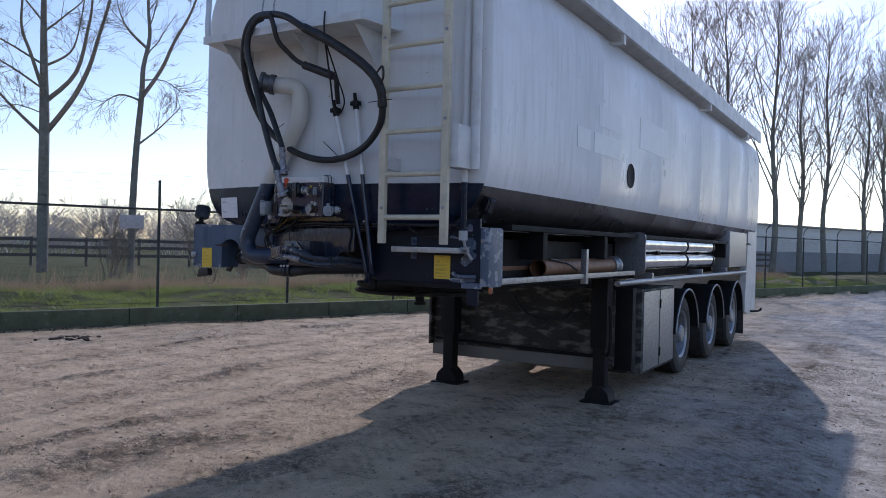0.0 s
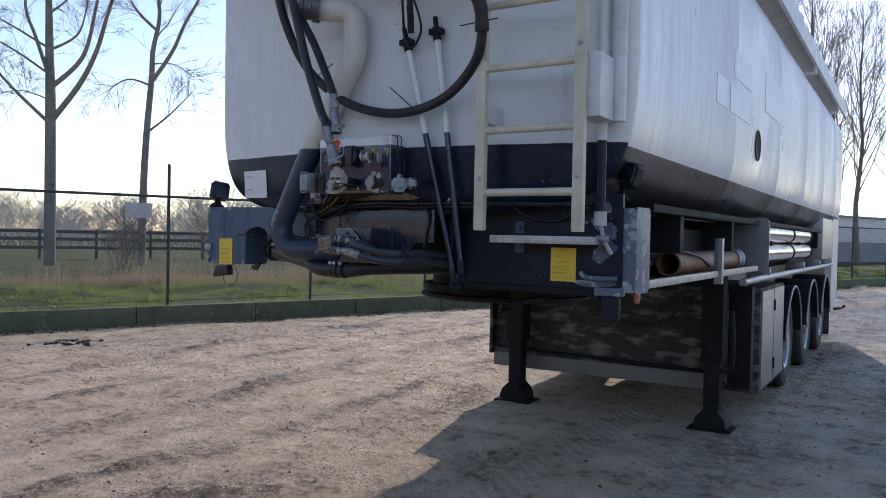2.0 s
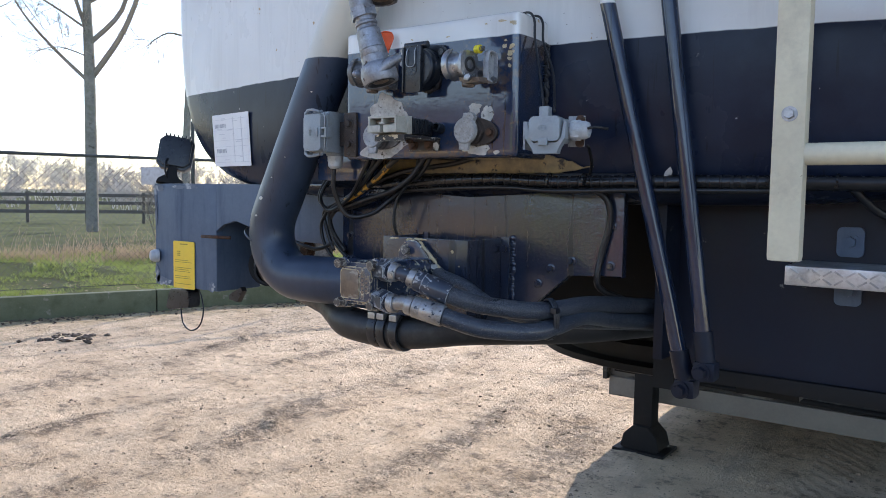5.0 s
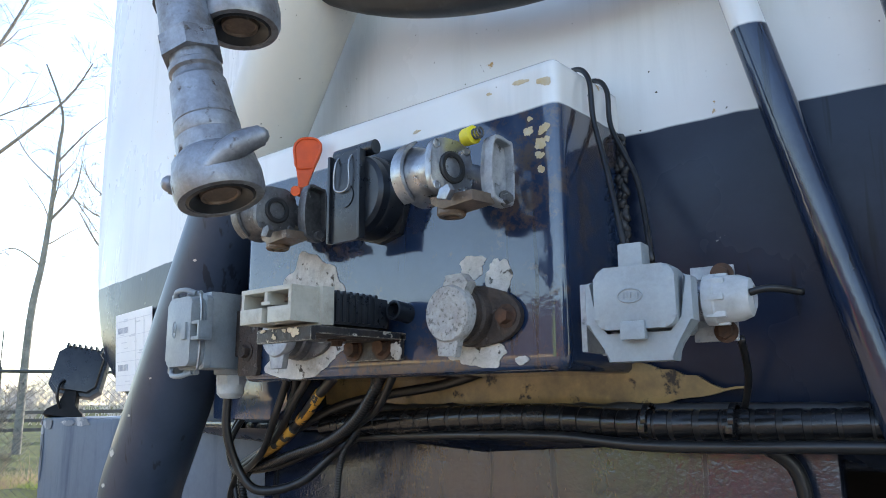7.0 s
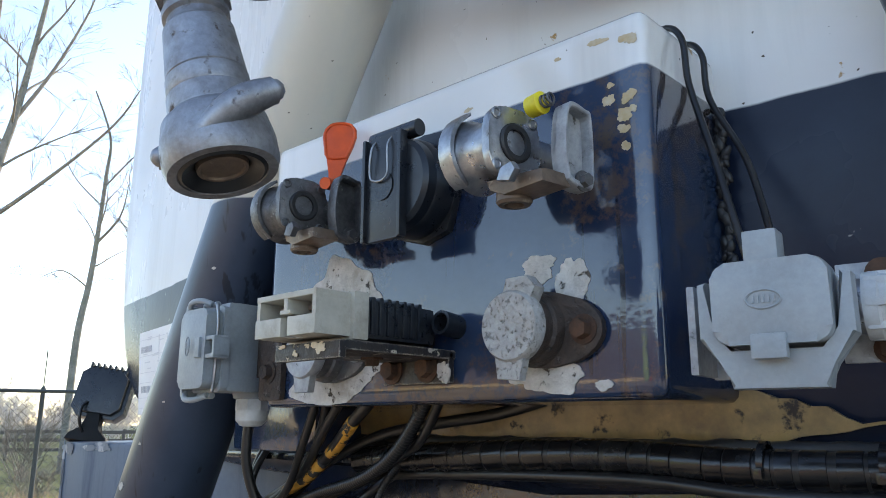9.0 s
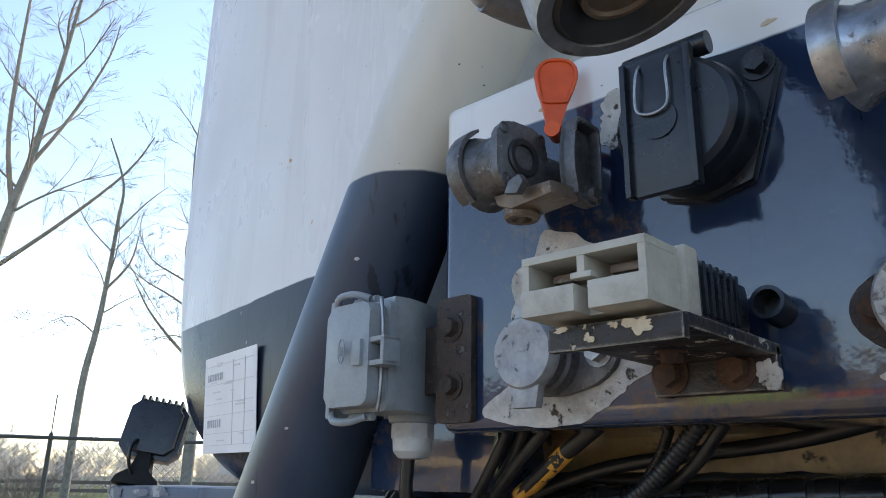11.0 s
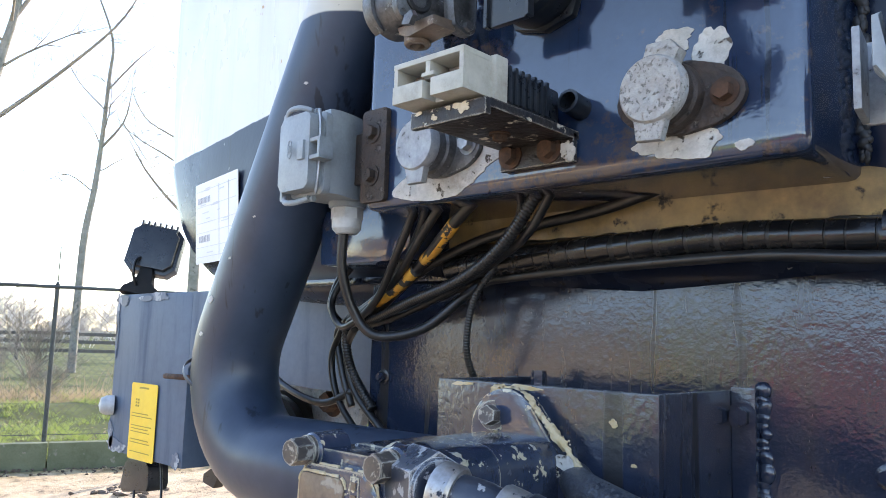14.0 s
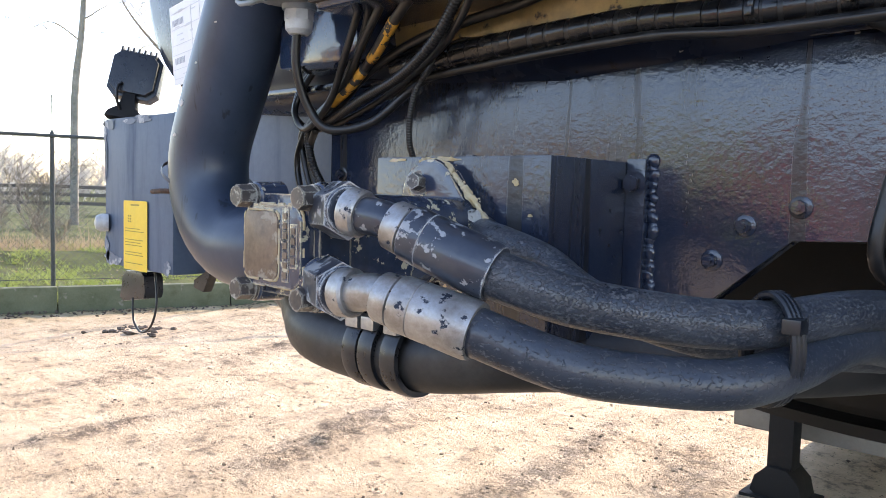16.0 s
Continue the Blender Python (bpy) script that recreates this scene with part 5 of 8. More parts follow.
def side_gear():
    bm = bmesh.new()
    span(bm, (-2.13, 4.33, 1.295), (-2.09, 7.3, 1.335), 0.003)
    part("rack_rail", bm, STEEL, TR)
    bm = bmesh.new()
    span(bm, (-2.62, 4.4, 1.29), (-2.13, 7.3, 1.31))
    part("rack_floor", bm, CHASSIS, TR)
    bm = bmesh.new()
    span(bm, (-2.30, 4.35, 1.655), (-2.27, 6.6, 1.675))
    part("rack_top_rail", bm, STEEL, TR)
    bm = bmesh.new()
    span(bm, (-2.12, 5.88, 1.25), (-2.07, 5.93, 1.54), 0.004)
    part("rack_post", bm, STEEL, TR)
    for x, z, y0, y1 in ((-2.25, 1.385, 5.3, 7.0), (-2.42, 1.385, 4.5, 6.9)):
        bm = bmesh.new()
        lathe(bm, (x, y0, z), (0, 1, 0), [(0.02, 0.06), (0, 0.062), (0, 0.072), (y1 - y0, 0.072), (y1 - y0, 0.05), (0.02, 0.06)], 28)
        h = part("suction_hose", bm, BROWNTUBE, TR, "stiff brown hose lying in the side rack")
        bm = bmesh.new()
        lathe(bm, (x, y1 - 0.02, z), (0, 1, 0), [(0, 0.075), (0, 0.085), (0.05, 0.085), (0.06, 0.078), (0.10, 0.078), (0.11, 0.095), (0.15, 0.095), (0.15, 0.05)], 28)
        part("hose_coupling", bm, STEEL, h)
    bm = bmesh.new()
    tube(bm, [(-2.2, 5.4, 1.46), (-2.17, 5.7, 1.42), (-2.14, 5.86, 1.36)], 0.008, 8)
    part("strap", bm, RUBBER, TR)
    for x, z in ((-2.20, 1.60), (-2.20, 1.42)):
        bm = bmesh.new()
        lathe(bm, (x, 7.5, z), (0, 1, 0), [(0, 0.0), (0, 0.078), (0.01, 0.086), (3.75, 0.086), (3.76, 0.078), (3.76, 0)], 32)
        t = part("storage_tube", bm, CHROME, TR, "polished aluminium storage tube")
        for y in (7.6, 9.6, 11.15):
            bm = bmesh.new()
            lathe(bm, (x, y, z), (0, 1, 0), [(0, 0.084), (0, 0.093), (0.045, 0.093), (0.045, 0.084)], 32)
            part("tube_band", bm, CHASSIS, t)
    bm = bmesh.new()
    prism(bm, rounded(0.32, 0.42, 0.05), (-2.2, 7.50, 1.51), (1, 0, 0), (0, 0, 1), 0.02)
    part("tube_end_plate", bm, STEEL, TR)
    bm = bmesh.new()
    rod(bm, (-2.12, 6.85, 1.22), (-2.12, 13.85, 1.20), 0.028, n=14)
    part("side_guard_tube", bm, STEEL, TR)
    for y in (8.0, 10.4, 12.1):
        bm = bmesh.new()
        span(bm, (-2.3, y - 0.025, 1.19), (-2.1, y + 0.025, 1.30), 0.004)
        part("guard_bracket", bm, STEEL, TR)
    bm = bmesh.new()
    span(bm, (-2.75, 7.72, 0.24), (-2.13, 9.02, 1.13), 0.008)
    c = part("side_cabinet", bm, FLAKED, TR, "dark side cabinet with grey steel doors")
    bm = bmesh.new()
    span(bm, (-2.13, 7.76, 0.27), (-2.118, 8.36, 1.10), 0.003)
    part("cabinet_door", bm, STEEL, c)
    bm = bmesh.new()
    span(bm, (-2.13, 8.40, 0.27), (-2.118, 8.99, 1.10), 0.003)
    part("cabinet_door", bm, STEEL, c)
    for z in (0.42, 0.95):
        bm = bmesh.new()
        rod(bm, (-2.112, 8.38, z - 0.05), (-2.112, 8.38, z + 0.05), 0.009, n=10)
        part("hinge", bm, CHASSIS, c)
    bm = bmesh.new()
    span(bm, (-2.5, 12.25, 1.30), (-2.095, 13.75, 1.86), 0.01)
    part("rear_locker", bm, STEEL, TR, "grey steel locker behind the tubes")
    bm = bmesh.new()
    prism(bm, [(0, 0.5), (0.4, 0.45), (1.1, 0.45), (1.1, 3.2), (0.0, 3.1), (0.2, 1.9)], (-2.12, 13.85, 0), (0, 1, 0), (0, 0, 1), -0.1, 0.01)
    part("rear_fairing", bm, WHITE, TR, "white rear corner fairing")
    bm = bmesh.new()
    span(bm, (-4.55, 14.9, 0.5), (-2.12, 15.0, 3.3), 0.03)
    part("rear_panel", bm, WHITE, TR)
    bm = bmesh.new()
    span(bm, (-2.52, 13.75, 0.14), (-2.12, 13.77, 0.62))
    part("mud_flap", bm, TYRE, TR)
    bm = bmesh.new()
    tube(bm, [(-2.2, 14.3, 0.48), (-2.05, 14.6, 0.48), (-2.02, 14.78, 0.48), (-1.98, 14.8, 0.52)], 0.02, 8)
    part("rear_hook", bm, CHASSIS, TR)


side_gear()

# ---- the trailer's front: ladder, panels, plates ----
def ladder():
    bm = bmesh.new()
    span(bm, (-2.685, 3.765, 1.55), (-2.637, 3.80, 3.6), 0.008)
    lad = part("ladder", bm, CREAM, TR, "cream painted steel ladder")
    bm = bmesh.new()
    span(bm, (-2.230, 3.765, 1.55), (-2.182, 3.80, 3.6), 0.008)
    part("ladder_rail", bm, CREAM, lad)
    for k in range(7):
        z = 1.715 + 0.268 * k
        bm = bmesh.new()
        rod(bm, (-2.64, 3.783, z), (-2.226, 3.783, z), 0.017, n=16)
        part("rung", bm, CREAM, lad)
        if k in (0, 2, 4):
            for x in (-2.207, -2.66):
                bm = bmesh.new()
                hexbolt(bm, (x, 3.765, z + 0.06), (0, -1, 0), 0.008, 0.008)
                part("rail_bolt", bm, STEEL, lad)
    for x in (-2.66, -2.207):
        bm = bmesh.new()
        span(bm, (x - 0.02, 3.80, 2.02), (x + 0.02, 4.03, 2.10), 0.004)
        part("ladder_bracket", bm, WHITE, lad)
    bm = bmesh.new()
    span(bm, (-2.19, 3.80, 2.02), (-2.13, 4.03, 2.28), 0.004)
    part("gusset_plate", bm, WHITE, lad)


ladder()


def front_panels():
    # lower right panel with the step
    bm = bmesh.new()
    span(bm, (-2.93, 4.085, 1.30), (-2.12, 4.11, 1.72), 0.004)
    p = part("lower_panel", bm, DARKPANEL, TR, "scuffed dark navy front panel")
    bm = bmesh.new()
    span(bm, (-2.945, 4.0, 1.32), (-2.925, 4.3, 1.70), 0.004)
    part("panel_return", bm, DARKPANEL, p)
    bm = bmesh.new()
    span(bm, (-2.90, 4.075, 1.27), (-2.2, 4.3, 1.30), 0.004)
    part("panel_foot", bm, CHASSIS, p)
    rng = random.Random(6)
    for x, z, w, h in ((-2.235, 1.59, 0.05, 0.05), (-2.20, 1.47, 0.09, 0.10), (-2.17, 1.55, 0.05, 0.07), (-2.24, 1.325, 0.16, 0.035), (-2.31, 1.60, 0.06, 0.02), (-2.19, 1.66, 0.05, 0.04)):
        bm = bmesh.new()
        patch(bm, x, z, w, h, 4.084, rng.random(), 0.001, 0.5)
        part("bare_patch", bm, WORNBLUE, p, "bare patch in the paint")
    bm = bmesh.new()
    span(bm, (-2.69, 3.93, 1.498), (-2.19, 4.085, 1.532), 0.004)
    st = part("step", bm, CHECKER, TR, "checker-plate step")
    bm = bmesh.new()
    for k in range(28):
        for row in range(2):
            box(bm, (-2.675 + 0.0175 * k, 3.929, 1.508 + 0.014 * row), (0.016, 0.002, 0.003), 0.0, Matrix.Rotation(radians(35 if (k + row) % 2 else -35), 4, "Y"))
    part("tread_mark", bm, STEEL, st)
    bm = bmesh.new()
    rod(bm, (-2.20, 3.99, 1.525), (-2.15, 3.99, 1.525), 0.014, n=12)
    part("step_end", bm, CHECKER, st)
    for x, z in ((-2.61, 1.57), (-2.61, 1.48), (-2.185, 1.57), (-2.185, 1.48)):
        bm = bmesh.new()
        prism(bm, rounded(0.045, 0.055, 0.01), (x, 4.085, z), (1, 0, 0), (0, 0, 1), 0.008)
        hexbolt(bm, (x, 4.076, z), (0, -1, 0), 0.011, 0.012)
        part("step_bracket", bm, PANEL, st)
    sticker(-2.391, 1.404, 4.083, 0.122, 0.152, p)
    # bent wing plate at the right corner
    bm = bmesh.new()
    prism(bm, rounded(0.20, 0.38, 0.03), (-2.062, 4.20, 1.475), (0, 1, 0), (0, 0, 1), -0.012, 0.003)
    prism(bm, rounded(0.10, 0.37, 0.02), (-2.115, 4.108, 1.475), (1, 0, 0), (0, 0, 1), 0.012, 0.003)
    w = part("corner_plate", bm, WORNBLUE, TR, "worn blue-grey corner plate")
    for z in (1.33, 1.58):
        bm = bmesh.new()
        rod(bm, (-2.105, 4.098, z), (-2.105, 4.09, z), 0.012, n=14)
        part("rivet", bm, STEEL, w)
    bm = bmesh.new()
    tube(bm, [(-2.30, 4.07, 1.37), (-2.26, 4.05, 1.352), (-2.20, 4.05, 1.35), (-2.13, 4.06, 1.352)], 0.012, 10)
    part("grab_bar", bm, WORNBLUE, TR)
    bm = bmesh.new()
    span(bm, (-2.235, 4.06, 1.275), (-2.105, 4.10, 1.31), 0.006)
    part("corner_bracket", bm, WORNBLUE, TR)
    bm = bmesh.new()
    prism(bm, [(-2.205, 1.172), (-2.135, 1.160), (-2.128, 1.172), (-2.128, 1.262), (-2.14, 1.272), (-2.195, 1.272), (-2.207, 1.26)], (0, 4.11, 0), (1, 0, 0), (0, 0, 1), 0.03, 0.006)
    part("hanging_plate", bm, DARKPANEL, TR)
    bm = bmesh.new()
    lathe(bm, (-2.07, 4.15, 1.29), (0, 0, -1), [(0, 0.0), (0, 0.014), (0.015, 0.016), (0.042, 0.014), (0.048, 0.009), (0.048, 0)], 18)
    part("marker_lamp", bm, AMBER, TR, "amber marker lamp")


def sticker(x, z, y, w, h, parent):
    bm = bmesh.new()
    prism(bm, rounded(w, h, 0.004, 2), (x, y, z), (1, 0, 0), (0, 0, 1), 0.0012)
    s = part("warning_sticker", bm, STICKER, parent, "yellow warning sticker with small print")
    bm = bmesh.new()
    rng = random.Random(1)
    for k, zz in enumerate((0.44, 0.28, 0.24, 0.2, 0.10, 0.06, -0.06, -0.10, -0.14, -0.24, -0.28, -0.4)):
        if k in (1, 2, 3):
            box(bm, (x - w * 0.27, y - 0.0016, z + zz * h), (w * 0.05, 0.0006, h * 0.025))
            box(bm, (x - w * 0.19, y - 0.0016, z + zz * h), (w * 0.05, 0.0006, h * 0.025))
        else:
            ww = w * (0.36 if k == 0 else rng.uniform(0.6, 0.82))
            box(bm, (x if k == 0 else x - w * 0.42 + ww / 2, y - 0.0016, z + zz * h), (ww, 0.0006, h * (0.022 if k == 0 else 0.011)))
    tagged(part("print", bm, STICKINK, s), kind="stuff")


front_panels()


def paper_label():
    bm = bmesh.new()
    x, z, w, h, y = -4.228, 1.7935, 0.214, 0.153, 4.013
    prism(bm, rounded(w, h, 0.002, 1), (x, y, z), (1, 0, 0), (0, 0, 1), 0.001)
    s = part("paper_label", bm, PAPER, TR, "white printed paper label")
    bm = bmesh.new()
    rng = random.Random(3)
    for k in range(9):
        box(bm, (x - w * 0.42 + w * 0.035 * k, y - 0.0014, z + h * 0.28), (w * 0.018, 0.0006, h * 0.075))
    for k in range(7):
        box(bm, (x - w * 0.40 + w * 0.04 * k, y - 0.0014, z - h * 0.20), (w * 0.022, 0.0006, h * 0.08))
    tagged(part("print", bm, INK, s), kind="stuff")
    bm = bmesh.new()
    for zz in (0.40, 0.2, 0.0, -0.12, -0.3, -0.42):
        box(bm, (x, y - 0.0014, z + h * zz), (w * 0.92, 0.0006, h * 0.006))
    for xx in (0.08, 0.3):
        box(bm, (x + w * xx, y - 0.0014, z), (w * 0.006, 0.0006, h * 0.84))
    for k in range(14):
        box(bm, (x + w * rng.uniform(-0.35, 0.35), y - 0.0014, z + h * rng.uniform(-0.4, 0.42)), (w * rng.uniform(0.06, 0.16), 0.0006, h * 0.012))
    tagged(part("form_grid", bm, PALEINK, s), kind="stuff")
    turn = Matrix.Translation((x, head_y(x, z) - 0.0025, z)) @ pose(0, 0, 0, 4, 0, -10.6) @ Matrix.Translation((-x, -y, -z))
    for o in (s, *s.children):
        o.data.transform(turn)


paper_label()


def cross_beam():
    bm = bmesh.new()
    prism(bm, [(-3.717, 1.37), (-3.30, 1.37), (-3.20, 1.39), (-3.095, 1.488), (-2.98, 1.488), (-2.98, 1.655), (-3.717, 1.655)], (0, 3.937, 0), (1, 0, 0), (0, 0, 1), 0.022, 0.003)
    c = part("front_beam", bm, NAVY, TR, "glossy navy steel front beam")
    bm = bmesh.new()
    span(bm, (-3.98, 3.915, 1.657), (-2.93, 4.05, 1.666), 0.003)
    part("beam_ledge", bm, NAVY, c)
    bm = bmesh.new()
    span(bm, (-2.975, 4.09, 1.24), (-2.93, 4.12, 1.66))
    span(bm, (-4.0, 4.30, 1.36), (-2.9, 4.34, 1.66))
    part("beam_web", bm, CHASSIS, c)
    for x, z in ((-3.134, 1.496), (-3.088, 1.514), (-3.163, 1.463), (-3.003, 1.587), (-3.004, 1.51), (-3.69, 1.54), (-3.575, 1.535)):
        bm = bmesh.new()
        lathe(bm, (x, 3.915, z), (0, -1, 0), [(0, 0.0), (0, 0.0098), (0.0016, 0.0098), (0.0022, 0.0085), (0.0026, 0.0)], 20)
        rod(bm, (x, 3.913, z), (x, 3.9065, z), 0.0068, 0.0064, n=6)
        rod(bm, (x, 3.907, z), (x, 3.9035, z), 0.0036, n=10)
        part("beam_bolt", bm, NAVY, c)
    # the pump's bracket: an open box with a welded flange
    bm = bmesh.new()
    span(bm, (-3.47, 3.778, 1.385), (-3.25, 3.786, 1.553), 0.002)
    b = part("pump_bracket", bm, NAVY, TR, "navy steel pump bracket with a rough weld")
    for x in (-3.253, -3.466):
        bm = bmesh.new()
        span(bm, (x - 0.004, 3.786, 1.385), (x + 0.004, 3.934, 1.553), 0.002)
        part("bracket_side", bm, NAVY, b)
    bm = bmesh.new()
    span(bm, (-3.249, 3.904, 1.385), (-3.2285, 3.915, 1.556), 0.002)
    part("bracket_flange", bm, NAVY, b)
    bm = bmesh.new()
    rng = random.Random(4)
    for k in range(26):
        z = 1.383 + 0.0068 * k + rng.uniform(-0.0012, 0.0012)
        r = rng.uniform(0.0052, 0.0078)
        bmesh.ops.create_icosphere(bm, subdivisions=2, radius=r, matrix=pose(-3.2255 + rng.uniform(-0.0018, 0.0018), 3.9155, z, 0, rng.uniform(-30, 30), 0) @ Matrix.Diagonal((1.0, 0.55, rng.uniform(0.95, 1.35), 1)))
    for v in bm.verts:
        v.co += 0.0012 * noise.noise_vector(v.co * 160)
    tagged(part("weld_bead", bm, NAVY, b), kind="stuff")
    bm = bmesh.new()
    hexbolt(bm, (-3.2395, 3.904, 1.532), (0, -1, 0), 0.0085, 0.010)
    part("flange_bolt", bm, NAVY, b)
    for x in (-3.43,):
        bm = bmesh.new()
        hexbolt(bm, (x, 3.88, 1.545), (0, 0, 1), 0.008, 0.016)
        part("bracket_bolt", bm, NAVY, b)
    for k, (x, z, w, h) in enumerate(((-3.287, 1.529, 0.007, 0.006), (-3.37, 1.5505, 0.030, 0.004), (-3.44, 1.550, 0.018, 0.004), (-3.27, 1.50, 0.004, 0.003))):
        bm = bmesh.new()
        patch(bm, x, z, w, h, 3.7779, k + 60, 0.0008, 0.6)
        part("tan_chip", bm, CHIPTAN, b)


cross_beam()


def left_box():
    bm = bmesh.new()
    span(bm, (-4.628, 3.995, 1.335), (-4.314, 4.17, 1.665), 0.010)
    b = part("end_box", bm, PANEL, TR, "navy steel end box with worn edges")
    bm = bmesh.new()
    prism(bm, [(-4.32, 1.665), (-4.32, 1.515), (-4.285, 1.545), (-4.23, 1.560), (-4.17, 1.545), (-4.14, 1.515), (-3.95, 1.508), (-3.70, 1.500), (-3.70, 1.657), (-3.99, 1.657), (-3.99, 1.665)], (0, 4.012, 0), (1, 0, 0), (0, 0, 1), 0.015, 0.003)
    part("notched_plate", bm, PANEL, b, "navy plate with a rounded notch")
    bm = bmesh.new()
    lathe(bm, (-4.09, 4.19, 1.47), (0, -1, 0), [(0, 0.0), (0, 0.075), (0.018, 0.075), (0.022, 0.070), (0.023, 0.030), (0.026, 0.028), (0.026, 0.0)], 36)
    fl = part("blank_flange", bm, OLDALU, TR, "dull metal blanking flange with one bolt")
    bm = bmesh.new()
    hexbolt(bm, (-4.09, 4.164, 1.47), (0, -1, 0), 0.019, 0.022)
    part("flange_bolt", bm, RUST, fl)
    bm = bmesh.new()
    rod(bm, (-4.45, 4.24, 1.485), (-4.09, 4.24, 1.485), 0.033, n=24)
    part("flange_pipe", bm, OLDALU, fl)
    bm = bmesh.new()
    prism(bm, [(-0.028, -0.018), (0.010, -0.024), (0.034, 0.012), (0.026, 0.024), (-0.004, 0.006), (-0.026, -0.002)], (-4.285, 4.06, 1.327), (1, 0, 0), (0, 0, 1), 0.02, 0.002)
    part("broken_bracket", bm, BLACKPL, b, "broken black plastic bracket")
    rng = random.Random(5)
    for x, z, w, h in ((-4.60, 1.651, 0.05, 0.022), (-4.50, 1.654, 0.07, 0.010), (-4.617, 1.57, 0.014, 0.06), (-4.612, 1.37, 0.022, 0.05), (-4.335, 1.348, 0.035, 0.022), (-4.585, 1.350, 0.07, 0.030), (-4.44, 1.657, 0.08, 0.014), (-4.621, 1.62, 0.012, 0.08)):
        bm = bmesh.new()
        patch(bm, x, z, w, h, 3.994, rng.random(), 0.001, 0.6)
        part("bare_patch", bm, WORNBLUE, b, "bare patch at the edge")
    sticker(-4.470, 1.408, 3.992, 0.108, 0.150, b)
    bm = bmesh.new()
    lathe(bm, (-4.612, 3.985, 1.43), (-0.4, -1, 0), [(-0.01, 0.02), (0.006, 0.02), (0.016, 0.015), (0.02, 0.0)], 20)
    part("reflector", bm, LIGHTGREY, b)
    bm = bmesh.new()
    tube(bm, [(-4.35, 3.97, 1.505), (-4.28, 3.96, 1.507), (-4.24, 3.99, 1.505)], 0.005, 8)
    part("box_catch", bm, RUST, b)
    # small lamp under the box, with its wire
    bm = bmesh.new()
    prism(bm, [(-0.062, -0.030), (-0.045, -0.038), (0.056, -0.022), (0.062, -0.008), (0.058, 0.026), (0.046, 0.036), (-0.030, 0.034), (-0.046, 0.022)], (-4.548, 4.02, 1.288), (1, 0, 0), (0, 0, 1), -0.045, 0.005)
    l = part("under_lamp", bm, BLACKPL, TR, "small black lamp under the end box")
    bm = bmesh.new()
    tube(bm, [(-4.50, 4.0, 1.27), (-4.475, 3.99, 1.225), (-4.43, 3.985, 1.205), (-4.385, 3.985, 1.225), (-4.372, 3.99, 1.27), (-4.395, 4.0, 1.315), (-4.44, 4.02, 1.335)], 0.0025, 6)
    part("lamp_wire", bm, CABLE, l)
    work_lamp((-4.585, 4.045, 1.768), 50, "black LED work lamp on the end box")
    work_lamp((-2.130, 4.16, 1.808), -35, "black LED work lamp at the corner")


def work_lamp(at, yaw, label):
    """A square LED work lamp; its finned back looks along the lamp's -y."""
    turn = pose(*at, 0, 0, yaw) @ pose(0, 0, 0, -14, 9, 0) @ Matrix.Scale(0.96, 4)
    bm = bmesh.new()
    w = 0.058
    c = 0.018
    octo = [(-w + c, -w), (w - c, -w), (w, -w + c), (w, w - c), (w - c, w), (-w + c, w), (-w, w - c), (-w, -w + c)]
    prism(bm, octo, (0, 0.040, 0), (1, 0, 0), (0, 0, 1), 0.035, 0.005)
    prism(bm, [(x * 0.86, z * 0.86) for x, z in octo], (0, 0.006, 0), (1, 0, 0), (0, 0, 1), 0.016, 0.005)
    bm.transform(turn)
    l = part("work_lamp", bm, BLACKPL, TR, label)
    for k in range(7):
        bm = bmesh.new()
        box(bm, (-0.039 + 0.013 * k, 0.018, 0.052), (0.0045, 0.048, 0.020), 0.001)
        bm.transform(turn)
        part("cooling_fin", bm, BLACKPL, l)
    bm = bmesh.new()
    for i in range(4):
        for j in range(4):
            lathe(bm, (-0.034 + 0.0226 * i, 0.0402, -0.034 + 0.0226 * j), (0, 1, 0), [(0, 0.009), (0.002, 0.008), (0.0035, 0.0)], 12)
    bm.transform(turn)
    part("lamp_lens", bm, LENS, l)
    bm = bmesh.new()
    tube(bm, [(-0.02, -0.010, -0.030), (-0.024, -0.022, -0.045), (-0.020, -0.020, -0.075), (-0.008, 0.005, -0.10)], 0.0035, 8)
    bm.transform(turn)
    part("lamp_wire", bm, CABLE, l)
    bm = bmesh.new()
    prism(bm, [(-0.045, -0.112), (0.045, -0.112), (0.040, -0.098), (0.016, -0.085), (0.014, -0.045), (-0.014, -0.045), (-0.016, -0.085), (-0.040, -0.098)], (0, 0.030, 0), (1, 0, 0), (0, 0, 1), 0.035, 0.003)
    bm.transform(turn)
    part("lamp_foot", bm, CHASSIS, l)


left_box()


def corner_pipes():
    bm = bmesh.new()
    rod(bm, (-2.185, 3.985, 1.62), (-2.185, 3.985, 3.55), 0.021, n=18)
    rod(bm, (-2.185, 3.985, 2.14), (-2.185, 3.985, 2.19), 0.026, n=18)
    part("conduit", bm, PAINT, TR, "painted conduit up the corner")
    bm = bmesh.new()
    rod(bm, (-2.115, 3.985, 2.02), (-2.115, 3.985, 3.55), 0.030, n=20)
    part("vent_pipe", bm, WHITE, TR)
    bm = bmesh.new()
    rod(bm, (-2.185, 3.985, 1.58), (-2.185, 3.985, 1.64), 0.028, n=12)
    tube(bm, [(-2.185, 3.985, 1.6), (-2.18, 4.02, 1.52), (-2.16, 4.06, 1.46)], 0.010, 8)
    part("conduit_end", bm, LIGHTGREY, TR)


corner_pipes()


